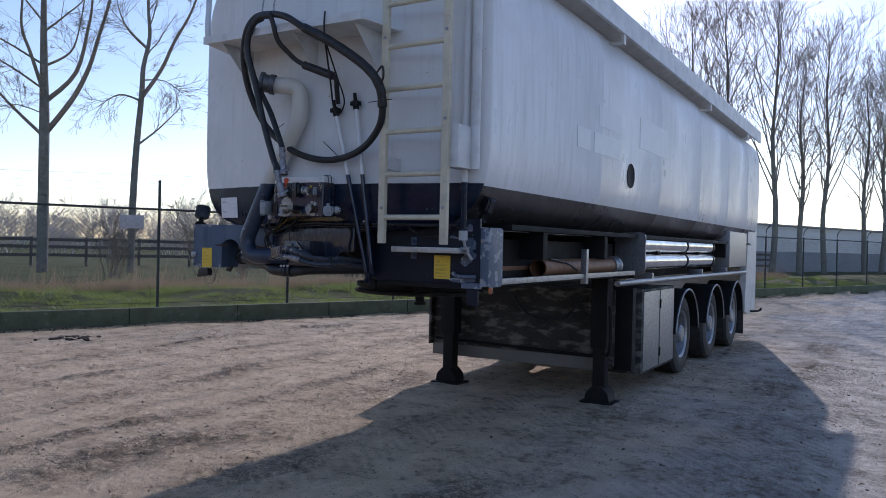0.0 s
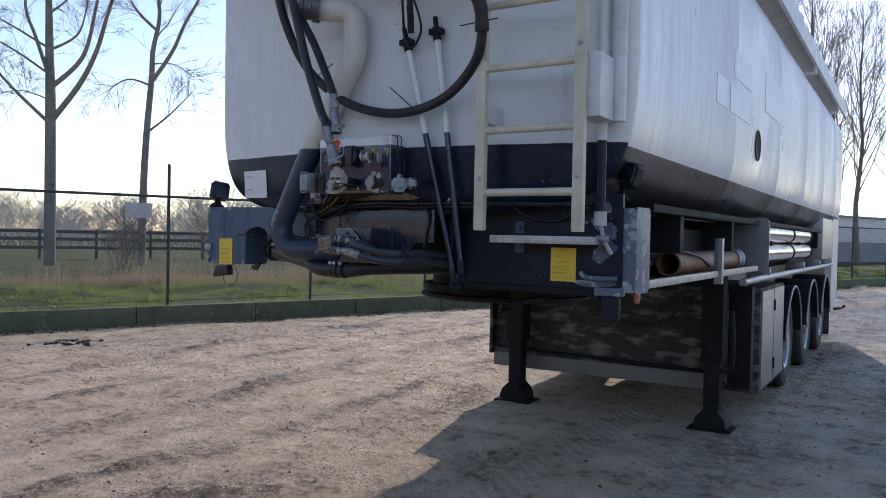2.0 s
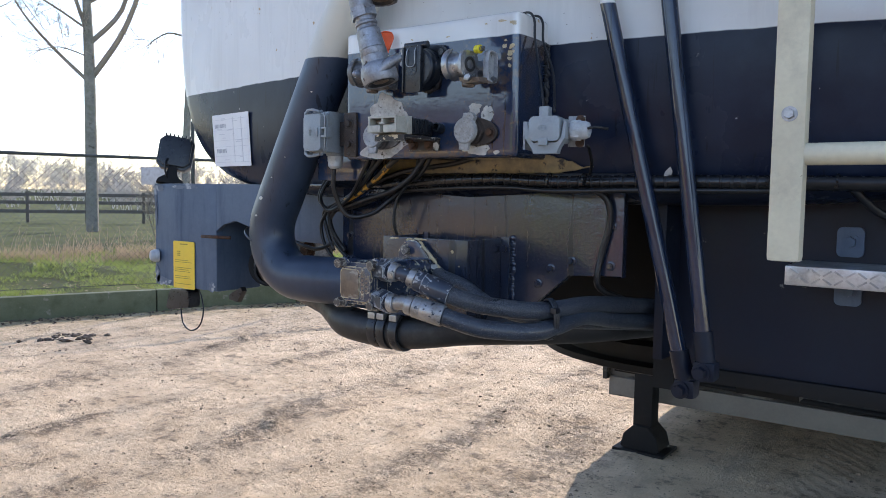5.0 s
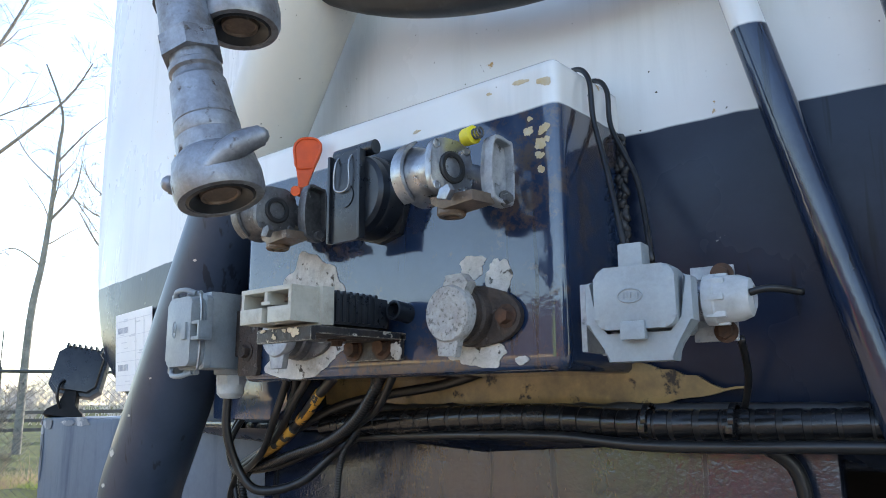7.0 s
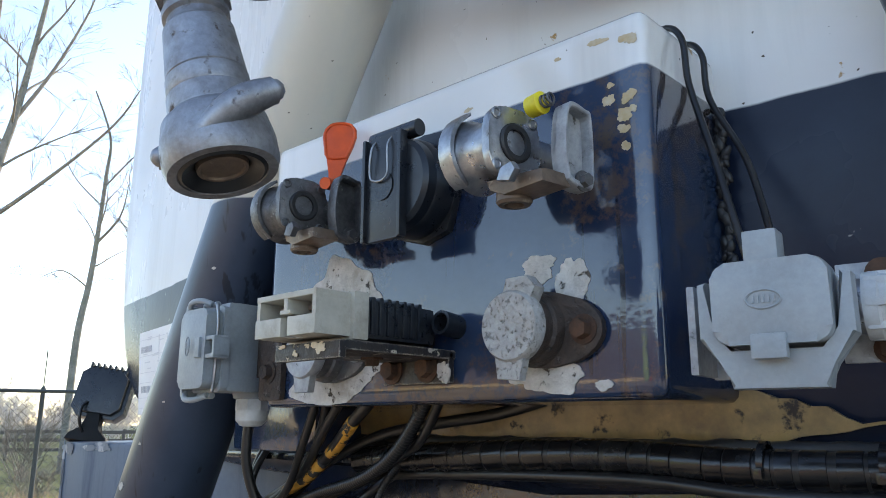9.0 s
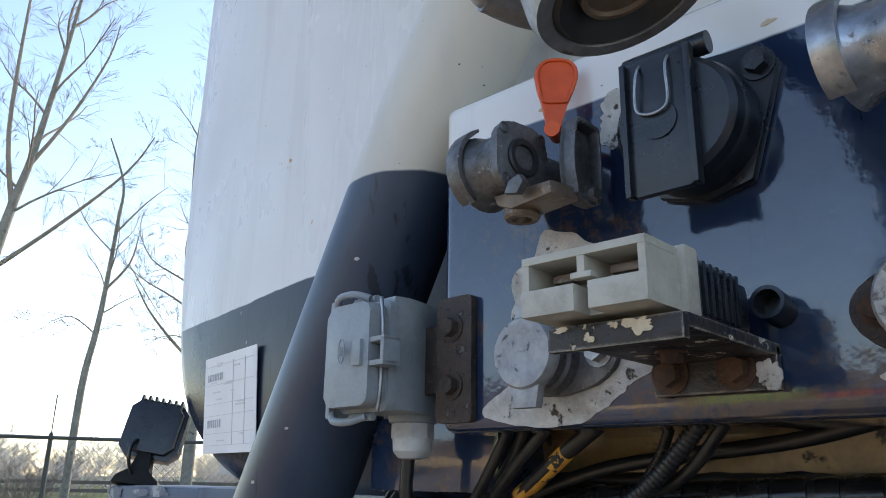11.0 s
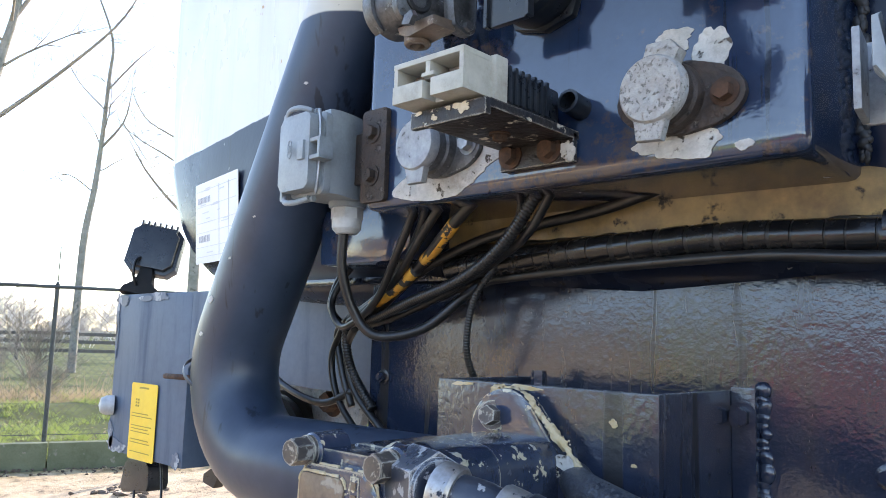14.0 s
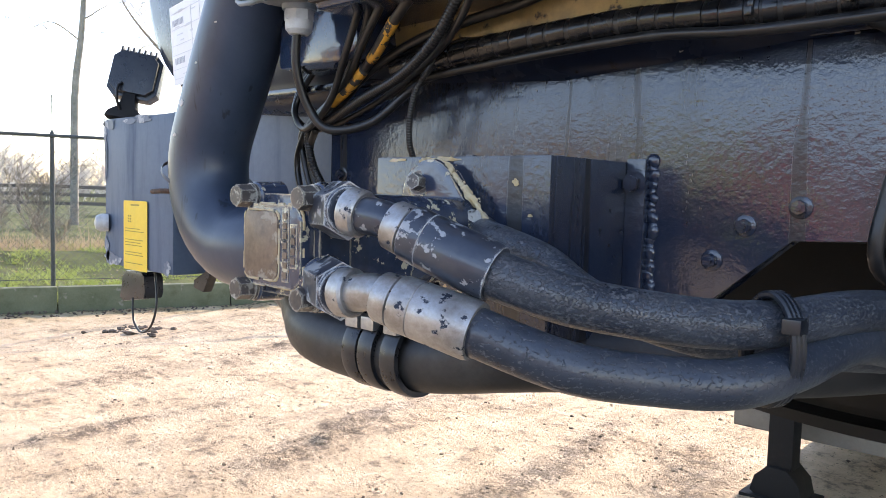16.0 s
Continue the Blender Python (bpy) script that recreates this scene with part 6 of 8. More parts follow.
def linkage(top_pt, foot, label):
    bm = bmesh.new()
    rod(bm, top_pt, foot, 0.0145, n=16)
    r = part("control_rod", bm, RODP, TR, label)
    a, b = Vector(top_pt), Vector(foot)
    d = (a - b).normalized()
    bm = bmesh.new()
    rod(bm, a - d * 0.01, a + d * 0.05, 0.020, n=14)
    box(bm, a + d * 0.03, (0.07, 0.035, 0.028), 0.006)
    rod(bm, a + d * 0.05, a + d * 0.10, 0.012, n=10)
    part("rod_joint", bm, CHASSIS, r)
    bm = bmesh.new()
    rod(bm, b - d * 0.02, b + d * 0.05, 0.0175, n=14)
    box(bm, b - d * 0.02, (0.038, 0.038, 0.034), 0.008)
    hexbolt(bm, b + Vector((0, -0.024, -0.02)), (0, -1, 0), 0.011, 0.014)
    part("rod_end", bm, DARKPANEL, r)


linkage((-3.0925, 3.834, 2.40), (-2.843, 3.889, 1.32), "white and navy control rod")
linkage((-2.950, 3.8626, 2.44), (-2.8034, 3.877, 1.36), "white and navy control rod")

# ---- pipes ----
def elbow_line(a, b, c, r, k=6):
    """Points along a, round a bend of radius r at b, to c."""
    a, b, c = Vector(a), Vector(b), Vector(c)
    u, v = (a - b).normalized(), (c - b).normalized()
    half = u.angle(v) / 2
    cut = r / math.tan(half)
    mid = (u + v).normalized()
    o = b + mid * (r / math.sin(half))
    p, q = b + u * cut, b + v * cut
    out = []
    e0, e1 = (p - o), (q - o)
    total = e0.angle(e1)
    for j in range(k + 1):
        t = j / k
        out.append(o + (e0 * math.sin((1 - t) * total) + e1 * math.sin(t * total)) / math.sin(total))
    return out


def bent(points, radii, k=9):
    """A line through points whose inner corners are rounded by the radii."""
    out = [Vector(points[0])]
    for j, r in enumerate(radii):
        out += elbow_line(points[j], points[j + 1], points[j + 2], r, k)
    return out + [Vector(points[-1])]


def discharge_pipe():
    line = bent([(-3.45, 3.80, 1.442), (-3.926, 3.807, 1.436), (-3.640, 3.809, 1.985), (-3.375, 3.80, 2.39), (-3.375, 3.79, 2.60), (-3.52, 3.69, 2.608)], [0.107, 0.5, 0.2, 0.07], 12)
    bm = bmesh.new()
    tube(bm, line, 0.0551, 48, 1)
    p = part("discharge_pipe", bm, PIPE, TR, "thick steel pipe, white above and dark below", sharp=0.8)
    d = Vector((-0.245, -0.16, 0.045)).normalized()
    bm = bmesh.new()
    lathe(bm, Vector((-3.515, 3.692, 2.608)), d, [(0, 0.055), (0, 0.068), (0.03, 0.068), (0.035, 0.06), (0.07, 0.062), (0.075, 0.074), (0.095, 0.074), (0.098, 0.056), (0.05, 0.05), (0.02, 0.04), (0.02, 0.0)], 36)
    part("pipe_coupling", bm, GRIMY, p, "open dark steel hose coupling")
    u = Vector((0.286, 0.002, 0.549)).normalized()
    for k, (along_, side, w) in enumerate(((0.19, 0.25, 0.014), (0.15, 0.35, 0.008), (0.245, 0.45, 0.005), (0.45, 0.9, 0.005), (0.30, 0.75, 0.004))):
        c0 = Vector((-3.926, 3.807, 1.436)) + u * (along_ * 1.12)
        nrm = Vector((0, -1, 0)) + u.cross(Vector((0, -1, 0))) * (side - 0.4)
        nrm = (nrm - u * nrm.dot(u)).normalized()
        rng = random.Random(k)
        bm = bmesh.new()
        bmesh.ops.create_circle(bm, cap_ends=True, segments=14, radius=w * 0.5, matrix=Matrix.Translation(c0 + nrm * 0.0556) @ axes(nrm) @ Matrix.Diagonal((1.0, 0.65, 1, 1)))
        for v in bm.verts:
            v.co += Vector((rng.uniform(-1, 1), 0, rng.uniform(-1, 1))) * w * 0.09
        ret = bmesh.ops.extrude_face_region(bm, geom=list(bm.faces))
        for v in ret["geom"]:
            if isinstance(v, bmesh.types.BMVert):
                v.co -= nrm * 0.002
        part("paint_chip", bm, FLAKE, p)
    bm = bmesh.new()
    lathe(bm, Vector((-3.926, 3.807, 1.436)) + u * 0.105, u, [(-0.003, 0.0548), (-0.001, 0.0557), (0.001, 0.0557), (0.003, 0.0548)], 48)
    part("pipe_seam", bm, PIPE, p)


discharge_pipe()


def lower_pipe():
    line = [(-4.25, 4.25, 1.43), (-4.16, 4.06, 1.43), (-4.0, 3.968, 1.41), (-3.82, 3.91, 1.388), (-3.715, 3.872, 1.374), (-3.65, 3.835, 1.360), (-3.575, 3.80, 1.347), (-3.43, 3.805, 1.344), (-3.29, 3.86, 1.362), (-3.10, 4.0, 1.37), (-2.95, 4.3, 1.37)]
    bm = bmesh.new()
    tube(bm, line, 0.037, 36, 6)
    p = part("lower_pipe", bm, RUBBER, TR, "black rubber sleeve pipe with clamps")
    for x in (-3.50, -3.475, -3.44, -4.03):
        c = Vector((x, 3.800, 1.345)) if x > -4 else Vector((-4.08, 4.0, 1.422))
        d = Vector((1, 0, 0.02)) if x > -4 else Vector((0.6, -0.8, -0.1))
        bm = bmesh.new()
        lathe(bm, c, d, [(0, 0.036), (0, 0.0415), (0.004, 0.0425), (0.018, 0.0425), (0.022, 0.0415), (0.022, 0.036)], 36)
        cl = part("hose_clamp", bm, BLACKPL, p)
        bm = bmesh.new()
        box(bm, c + Vector((0.01, -0.028, 0.034)), (0.02, 0.018, 0.014), 0.002)
        part("clamp_screw", bm, STEEL, cl)
    bm = bmesh.new()
    lathe(bm, (-4.14, 4.05, 1.425), (-0.6, 0.8, 0), [(0, 0.04), (0, 0.062), (0.03, 0.062), (0.032, 0.05), (0.08, 0.05), (0.082, 0.06), (0.11, 0.06), (0.11, 0.03)], 28)
    part("pipe_flange", bm, CHASSIS, p)


lower_pipe()


# ---- hydraulic pump and its hoses ----
def pump():
    x, z = -3.3675, 1.4735
    bm = bmesh.new()
    prism(bm, rounded(0.084, 0.078, 0.018), (x, 3.765, z + 0.002), (1, 0, 0), (0, 0, 1), 0.08, 0.004)
    p = part("hydraulic_pump", bm, PUMP, TR, "chipped dark hydraulic gear pump")
    bm = bmesh.new()
    prism(bm, rounded(0.088, 0.081, 0.018), (x, 3.688, z + 0.001), (1, 0, 0), (0, 0, 1), 0.070, 0.003)
    part("pump_body", bm, PUMP, p)
    bm = bmesh.new()
    prism(bm, rounded(0.086, 0.080, 0.010), (x, 3.619, z), (1, 0, 0), (0, 0, 1), 0.030, 0.004)
    cov = part("pump_cover", bm, PUMP, p)
    bm = bmesh.new()
    prism(bm, rounded(0.074, 0.064, 0.012), (x, 3.589, z), (1, 0, 0), (0, 0, 1), 0.013, 0.005)
    part("cover_boss", bm, PUMP, cov)
    bm = bmesh.new()
    prism(bm, rounded(0.148, 0.070, 0.033, 8), (-3.356, 3.7775, 1.483), (0.60, 0, -0.80), (0.80, 0, 0.60), 0.016, 0.003)
    part("mounting_flange", bm, PUMP, p)
    for bx in (x - 0.0405, x + 0.0405):
        for bz in (z + 0.0375, z - 0.0375):
            bm = bmesh.new()
            lathe(bm, (bx, 3.612, bz), (0, -1, 0), [(0, 0.0125), (0.024, 0.0115), (0.026, 0.0095), (0.026, 0.0)], 22)
            part("corner_boss", bm, PUMP, cov)
            bm = bmesh.new()
            rod(bm, (bx, 3.586, bz), (bx, 3.583, bz), 0.0104, n=20)
            rod(bm, (bx, 3.583, bz), (bx, 3.570, bz), 0.0096, 0.0090, n=6)
            part("pump_bolt", bm, BOLTHEAD, cov)
            bm = bmesh.new()
            lathe(bm, (bx, 3.5698, bz), (0, -1, 0), [(0, 0.0080), (0.0006, 0.0080), (0.0006, 0.0)], 12)
            part("bolt_face", bm, BOLTHEAD, cov)
    bm = bmesh.new()
    prism(bm, rounded(0.044, 0.052, 0.006), (x - 0.013, 3.5765, z), (1, 0, 0), (0, 0, 1), 0.002, 0.0006)
    part("name_plate", bm, BRONZE, p, "bare brass-coloured name plate")
    for nm, w, h, cx, r in (("plate_rim", 0.0465, 0.0545, x - 0.013, 0.007), ("cover_rim", 0.0745, 0.0645, x, 0.012)):
        bm = bmesh.new()
        out = rounded(w, h, r, 4)
        rng = random.Random(len(nm))
        for q in range(len(out)):
            (ax, az), (cx2, cz2) = out[q], out[(q + 1) % len(out)]
            steps_ = max(1, int(math.hypot(cx2 - ax, cz2 - az) / 0.006))
            for e in range(steps_):
                if rng.random() < (0.7 if nm == "plate_rim" else 0.55):
                    u0, u1 = e / steps_, (e + 1) / steps_
                    yy = 3.5758 if nm == "plate_rim" else 3.5785
                    rod(bm, (cx + ax + (cx2 - ax) * u0, yy, z + az + (cz2 - az) * u0), (cx + ax + (cx2 - ax) * u1, yy, z + az + (cz2 - az) * u1), rng.uniform(0.0007, 0.0014), n=6)
        tagged(part(nm, bm, CHIPTAN, cov, "worn tan edge"), kind="stuff")
    for col, n0, dx in ((0, 7, 0.0185), (1, 4, 0.0285)):
        bm = bmesh.new()
        box(bm, (x + dx, 3.5762, z + 0.001), (0.0085, 0.0016, 0.0075 * n0 + 0.004), 0.0005)
        part("text_panel", bm, PUMP, cov)
        bm = bmesh.new()
        for k in range(n0):
            box(bm, (x + dx, 3.5752, z + 0.001 + 0.0075 * ((n0 - 1) / 2 - k)), (0.0045, 0.0012, 0.0046))
        tagged(part("cast_mark", bm, BRONZE, cov), kind="stuff")
    for at, d in (((-3.391, 3.7615, 1.527), (0.25, -1, 0.1)), ((-3.40, 3.7615, 1.43), (0, -1, 0))):
        bm = bmesh.new()
        hexbolt(bm, at, d, 0.0085, 0.014)
        part("flange_bolt", bm, BOLTHEAD, p)
    # side ports, hex nuts, swivel necks and crimped ferrules
    for upper, a, b, c, d in ((True, (-3.326, 3.600, 1.503), (-3.285, 3.585, 1.503), (-3.255, 3.592, 1.497), (-3.178, 3.617, 1.466)), (False, (-3.326, 3.596, 1.448), (-3.282, 3.577, 1.446), (-3.252, 3.580, 1.448), (-3.180, 3.602, 1.430))):
        a, b, c, d = map(Vector, (a, b, c, d))
        shell = FITTING if upper else BARE
        w = (b - a).normalized()
        bm = bmesh.new()
        lathe(bm, a - w * 0.012, w, [(0, 0.0), (0, 0.021), (0.014, 0.0205), (0.017, 0.018), (0.017, 0.0)], 26)
        f = part("hose_fitting", bm, PUMP, p, "chipped steel hose fitting")
        bm = bmesh.new()
        rod(bm, a + w * 0.004, b - w * 0.004, 0.0212, n=6)
        lathe(bm, b - w * 0.004, w, [(0, 0.0182), (0.003, 0.017), (0.003, 0.0)], 24)
        part("hex_nut", bm, FITTING, f)
        v = (c - b).normalized()
        u = (d - c).normalized()
        bm = bmesh.new()
        lathe(bm, b - v * 0.002, v, [(0, 0.012), (0, 0.0162), (0.002, 0.0172), (0.012, 0.0172), (0.014, 0.0155), (0.014, 0.012)], 26)
        part("collar", bm, BARE, f)
        bm = bmesh.new()
        tube(bm, [b, b + v * 0.012, c - u * 0.004, c + u * 0.010], 0.0132, 22, 5)
        part("swivel_neck", bm, shell, f)
        ln = (d - c).length
        bm = bmesh.new()
        lathe(bm, c, u, [(0.004, 0.012), (0.004, 0.0162), (0.006, 0.0175), (0.017, 0.0180), (0.018, 0.0168), (0.0185, 0.0150)], 28)
        part("crimp_step", bm, BARE, f)
        bm = bmesh.new()
        lathe(bm, c, u, [(0.0185, 0.0150), (0.019, 0.0186), (0.021, 0.0196), (0.034, 0.0196), (0.0345, 0.0191), (0.0355, 0.0197), (ln - 0.004, 0.0202), (ln, 0.0192), (ln, 0.013)], 32)
        part("ferrule", bm, shell, f)
    up = [(-3.182, 3.615, 1.467), (-3.15, 3.635, 1.455), (-3.127, 3.66, 1.447), (-3.077, 3.71, 1.438), (-3.046, 3.76, 1.437), (-3.02, 3.84, 1.44), (-3.0, 3.95, 1.43), (-2.95, 4.15, 1.41), (-2.9, 4.5, 1.40)]
    lo = [(-3.184, 3.60, 1.431), (-3.131, 3.63, 1.412), (-3.094, 3.67, 1.404), (-3.057, 3.71, 1.402), (-3.038, 3.76, 1.408), (-3.022, 3.84, 1.418), (-3.0, 3.95, 1.40), (-2.93, 4.15, 1.38), (-2.86, 4.5, 1.37)]
    back = [(-3.33, 3.79, 1.485), (-3.30, 3.755, 1.482), (-3.265, 3.74, 1.477), (-3.225, 3.74, 1.465), (-3.19, 3.74, 1.445), (-3.155, 3.76, 1.425), (-3.10, 3.82, 1.405), (-3.03, 3.95, 1.39), (-2.95, 4.15, 1.37)]
    for pts, r, skin in ((up, 0.0165, OLDHOSE), (lo, 0.0165, SOUNDHOSE), (back, 0.0135, OLDHOSE)):
        bm = bmesh.new()
        tube(bm, pts, r, 20, 6)
        part("hydraulic_hose", bm, skin, p, "thick black hose with scuffed paint")
    bm = bmesh.new()
    m = Matrix.Translation((-3.047, 3.745, 1.4215)) @ axes((0.35, 0.93, 0.0))
    for off in (-0.004, 0.0, 0.004):
        tube(bm, [m @ Vector((0.0205 * math.cos(a0), 0.0365 * math.sin(a0), off)) for a0 in [2 * math.pi * k / 40 for k in range(41)]], 0.0026, 8, 1)
    box(bm, (-3.03, 3.735, 1.44), (0.012, 0.016, 0.01), 0.002)
    part("cable_tie", bm, BLACKPL, p)
    bm = bmesh.new()
    rng = random.Random(9)
    tube(bm, [(-3.402, 3.774, 1.5475), (-3.385, 3.772, 1.549), (-3.362, 3.768, 1.5435), (-3.345, 3.765, 1.530), (-3.324, 3.763, 1.512), (-3.306, 3.763, 1.492), (-3.292, 3.764, 1.474)], lambda u: 0.0028 + 0.0022 * noise.noise((u * 9, 0, 0)), 10, 10)
    for v in bm.verts:
        v.co += Vector((rng.uniform(-1, 1), rng.uniform(-0.5, 0.5), rng.uniform(-1, 1))) * 0.0016
    for k in range(60):
        t = k / 59
        c = Vector((-3.365, 3.766, 1.547)).lerp(Vector((-3.290, 3.764, 1.474)), t)
        bmesh.ops.create_icosphere(bm, subdivisions=1, radius=rng.uniform(0.0006, 0.0016), matrix=pose(c.x + rng.gauss(0, 0.004), c.y + 0.001, c.z + rng.gauss(0, 0.004)))
    fl = bmesh.new()
    patch(fl, -3.319, 1.498, 0.016, 0.013, 3.7595, 77, 0.0008, 0.3)
    part("paint_flake", fl, FLAKE, p)
    tagged(part("sealant_bead", bm, CHIPTAN, p, "crumbly tan sealant bead"), "crumbly tan sealant bead", kind="stuff")


pump()


# ---- connector box and its sockets ----
FY = 3.768                            # the face of the connector box


def connector_box():
    bm = bmesh.new()
    box(bm, (-3.356, (FY + 4.03) / 2, 1.8535), (0.436, 4.03 - FY, 0.273), 0.015, None, 5)
    b = part("connector_box", bm, BOXPAINT, TR, "navy connector box with a chipped white top")
    rng = random.Random(11)
    for x, z, w, h, s in ((-3.455, 1.792, 0.112, 0.112, 1), (-3.453, 1.7515, 0.134, 0.060, 2), (-3.230, 1.738, 0.066, 0.030, 3), (-3.204, 1.798, 0.026, 0.040, 4), (-3.232, 1.813, 0.032, 0.018, 5), (-3.408, 1.928, 0.032, 0.036, 6), (-3.181, 1.727, 0.012, 0.008, 7)):
        bm = bmesh.new()
        patch(bm, x, z, w, h, FY, s, 0.0005 + 0.0002 * (s % 4), 0.45)
        part("bare_patch", bm, FLAKE, b, "bare whitish patch where paint has flaked")
    for x, z, w, h, s in ((-3.168, 1.926, 0.009, 0.009, 1), (-3.152, 1.925, 0.011, 0.009, 2), (-3.156, 1.912, 0.012, 0.010, 3), (-3.149, 1.915, 0.006, 0.005, 31), (-3.157, 1.902, 0.010, 0.006, 4), (-3.156, 1.889, 0.007, 0.007, 5), (-3.166, 1.937, 0.006, 0.004, 32), (-3.15, 1.968, 0.012, 0.009, 6), (-3.175, 1.974, 0.016, 0.005, 7), (-3.21, 1.972, 0.006, 0.003, 33), (-3.30, 1.957, 0.008, 0.004, 8), (-3.47, 1.955, 0.008, 0.004, 9), (-3.39, 1.960, 0.006, 0.003, 34)):
        bm = bmesh.new()
        patch(bm, x, z, w, h, FY, s + 40, 0.0003, 0.55)
        part("tan_chip", bm, CHIPTAN, b, "tan primer chip")
    # rusty bracket at the lower left corner
    bm = bmesh.new()
    prism(bm, rounded(0.036, 0.096, 0.004), (-3.554, FY - 0.001, 1.7715), (1, 0, 0), (0, 0, 1), 0.006, 0.001)
    r = part("rusty_bracket", bm, RUSTPLATE, b, "rusty flat bracket with two bolts")
    for z in (1.795, 1.751):
        bm = bmesh.new()
        hexbolt(bm, (-3.555, FY - 0.007, z), (0, -1, 0), 0.0075, 0.008)
        part("bracket_bolt", bm, RUSTPLATE, r)
    return b


BOX = connector_box()
bm = bmesh.new()
rng = random.Random(14)
for k in range(120):
    bmesh.ops.create_icosphere(bm, subdivisions=2, radius=rng.uniform(0.002, 0.0042), matrix=pose(-3.1345 + rng.uniform(-0.001, 0.006), 3.871, 1.73 + 0.00178 * k, 0, rng.uniform(-40, 40), 0) @ Matrix.Diagonal((1, 1, rng.uniform(0.8, 2.2), 1)))
tagged(part("sealant_bead", bm, RUBBER, BOX, sharp=3.2), "lumpy dark sealant seam", kind="stuff")


def air_coupling(at, shell, base, cap, capname, label):
    """A palm air coupling: its sealing face looks sideways at the latch cover, a round body flares out behind it."""
    turn = pose(*at, 0, 0, -9)
    bm = bmesh.new()
    prism(bm, [(y, z) for y, z in rounded(0.047, 0.050, 0.015)], (-0.007, 0, 0), (0, 1, 0), (0, 0, 1), 0.007, 0.002)
    lathe(bm, (-0.004, 0, 0), (-1, 0, 0), [(0, 0.022), (0.006, 0.0225), (0.016, 0.0215), (0.026, 0.023), (0.032, 0.0265), (0.036, 0.028), (0.037, 0.0265), (0.037, 0.0)], 40)
    rod(bm, (-0.014, 0.010, -0.002), (-0.014, 0.048, -0.002), 0.015, n=24)
    c = part("air_coupling", bm, shell, TR, label)
    bm = bmesh.new()
    arc = [(0.030 * math.cos(a), 0.031 * math.sin(a)) for a in [radians(112 + 13 * k) for k in range(11)]]
    arc += [(0.0275 * math.cos(a), 0.0285 * math.sin(a)) for a in [radians(242 - 13 * k) for k in range(11)]]
    prism(bm, arc, (-0.047, 0, 0.002), (0, 1, 0), (0, 0, 1), 0.014, 0.001)
    part("guide_lip", bm, shell, c)
    bm = bmesh.new()
    lathe(bm, (-0.002, 0, 0), (1, 0, 0), [(0, 0.0142), (0.0035, 0.0140), (0.0045, 0.0125), (0.0042, 0.0092), (-0.006, 0.0086), (-0.006, 0.0)], 36)
    part("rubber_seal", bm, RUBBER, c)
    for y, z in ((-0.017, 0.018), (-0.017, -0.018), (0.017, -0.018), (0.017, 0.018)):
        bm = bmesh.new()
        lathe(bm, (0, y, z), (1, 0, 0), [(0, 0.0042), (0.0008, 0.0042), (0.0012, 0.0030), (0.0004, 0.0024), (0.0004, 0.0)], 14)
        part("screw", bm, shell, c)
    # latch cover across the gap, with its raised rim
    bm = bmesh.new()
    cover = [(0.004, -0.028), (0.001, -0.008), (0.003, 0.016), (0.008, 0.027), (0.022, 0.025), (0.028, 0.019), (0.028, -0.026), (0.020, -0.032)]
    loop = glide([(0, ya, za) for ya, za in cover + cover[:2]], 4)[:len(cover) * 4]
    prism(bm, [(v.y, v.z) for v in loop], (0.021, 0.012, -0.002), (0, 1, 0), (0, 0, 1), 0.004, 0.0008)
    rim = [(v.y + 0.012, v.z - 0.002) for v in loop]
    mid_y, mid_z = sum(v[0] for v in rim) / len(rim), sum(v[1] for v in rim) / len(rim)
    hoops = [[bm.verts.new((x, mid_y + (y - mid_y) * f, mid_z + (z - mid_z) * f)) for y, z in rim] for x, f in ((0.0225, 1.0), (0.033, 1.0), (0.034, 0.97), (0.034, 0.89), (0.033, 0.86), (0.0225, 0.86))]
    for ha, hb in zip(hoops, hoops[1:] + hoops[:1]):
        for k in range(len(rim)):
            q = (k + 1) % len(rim)
            bm.faces.new((ha[k], ha[q], hb[q], hb[k]))
    bmesh.ops.recalc_face_normals(bm, faces=bm.faces)
    part("latch_plate", bm, OLDALU if shell is ALU else GRIMY, c)
    bm = bmesh.new()
    prism(bm, [(-0.024, -0.022), (0.030, -0.026), (0.031, -0.035), (-0.006, -0.036), (-0.020, -0.030)], (0, 0.020, 0), (1, 0, 0), (0, 0, 1), 0.026, 0.003)
    lathe(bm, (-0.010, 0.008, -0.026), (0, 0, -1), [(0, 0.012), (0.012, 0.0125), (0.014, 0.011), (0.014, 0.007), (0.006, 0.006), (0.006, 0.0)], 24)
    part("coupling_base", bm, base, c, "stained base with a pipe stub")
    bm = bmesh.new()
    prism(bm, [(0.0, -0.030), (0.004, -0.022), (0.014, -0.020), (0.018, -0.026), (0.012, -0.033)], (0, -0.012, 0), (1, 0, 0), (0, 0, 1), 0.006, 0.002)
    part("catch", bm, shell, c)
    bm = bmesh.new()
    hexbolt(bm, (0.032, 0.030, -0.029), (1, 0, 0), 0.005, 0.006)
    part("latch_bolt", bm, GRIMY, c)
    bm = bmesh.new()
    if capname == "orange_tab":
        drop = [(0.0045, -0.046), (0.0055, -0.034), (0.0085, -0.020), (0.0125, -0.006), (0.0145, 0.004), (0.0135, 0.012), (0.0095, 0.0175), (0.004, 0.0195)]
        drop += [(-w, h) for w, h in reversed(drop)]
        prism(bm, [(w * 1.12, h * 0.95) for w, h in drop], (-0.002, 0.036, 0.070), (0.62, 0.78, 0), (0, 0.10, 0.995), 0.0045, 0.0015)
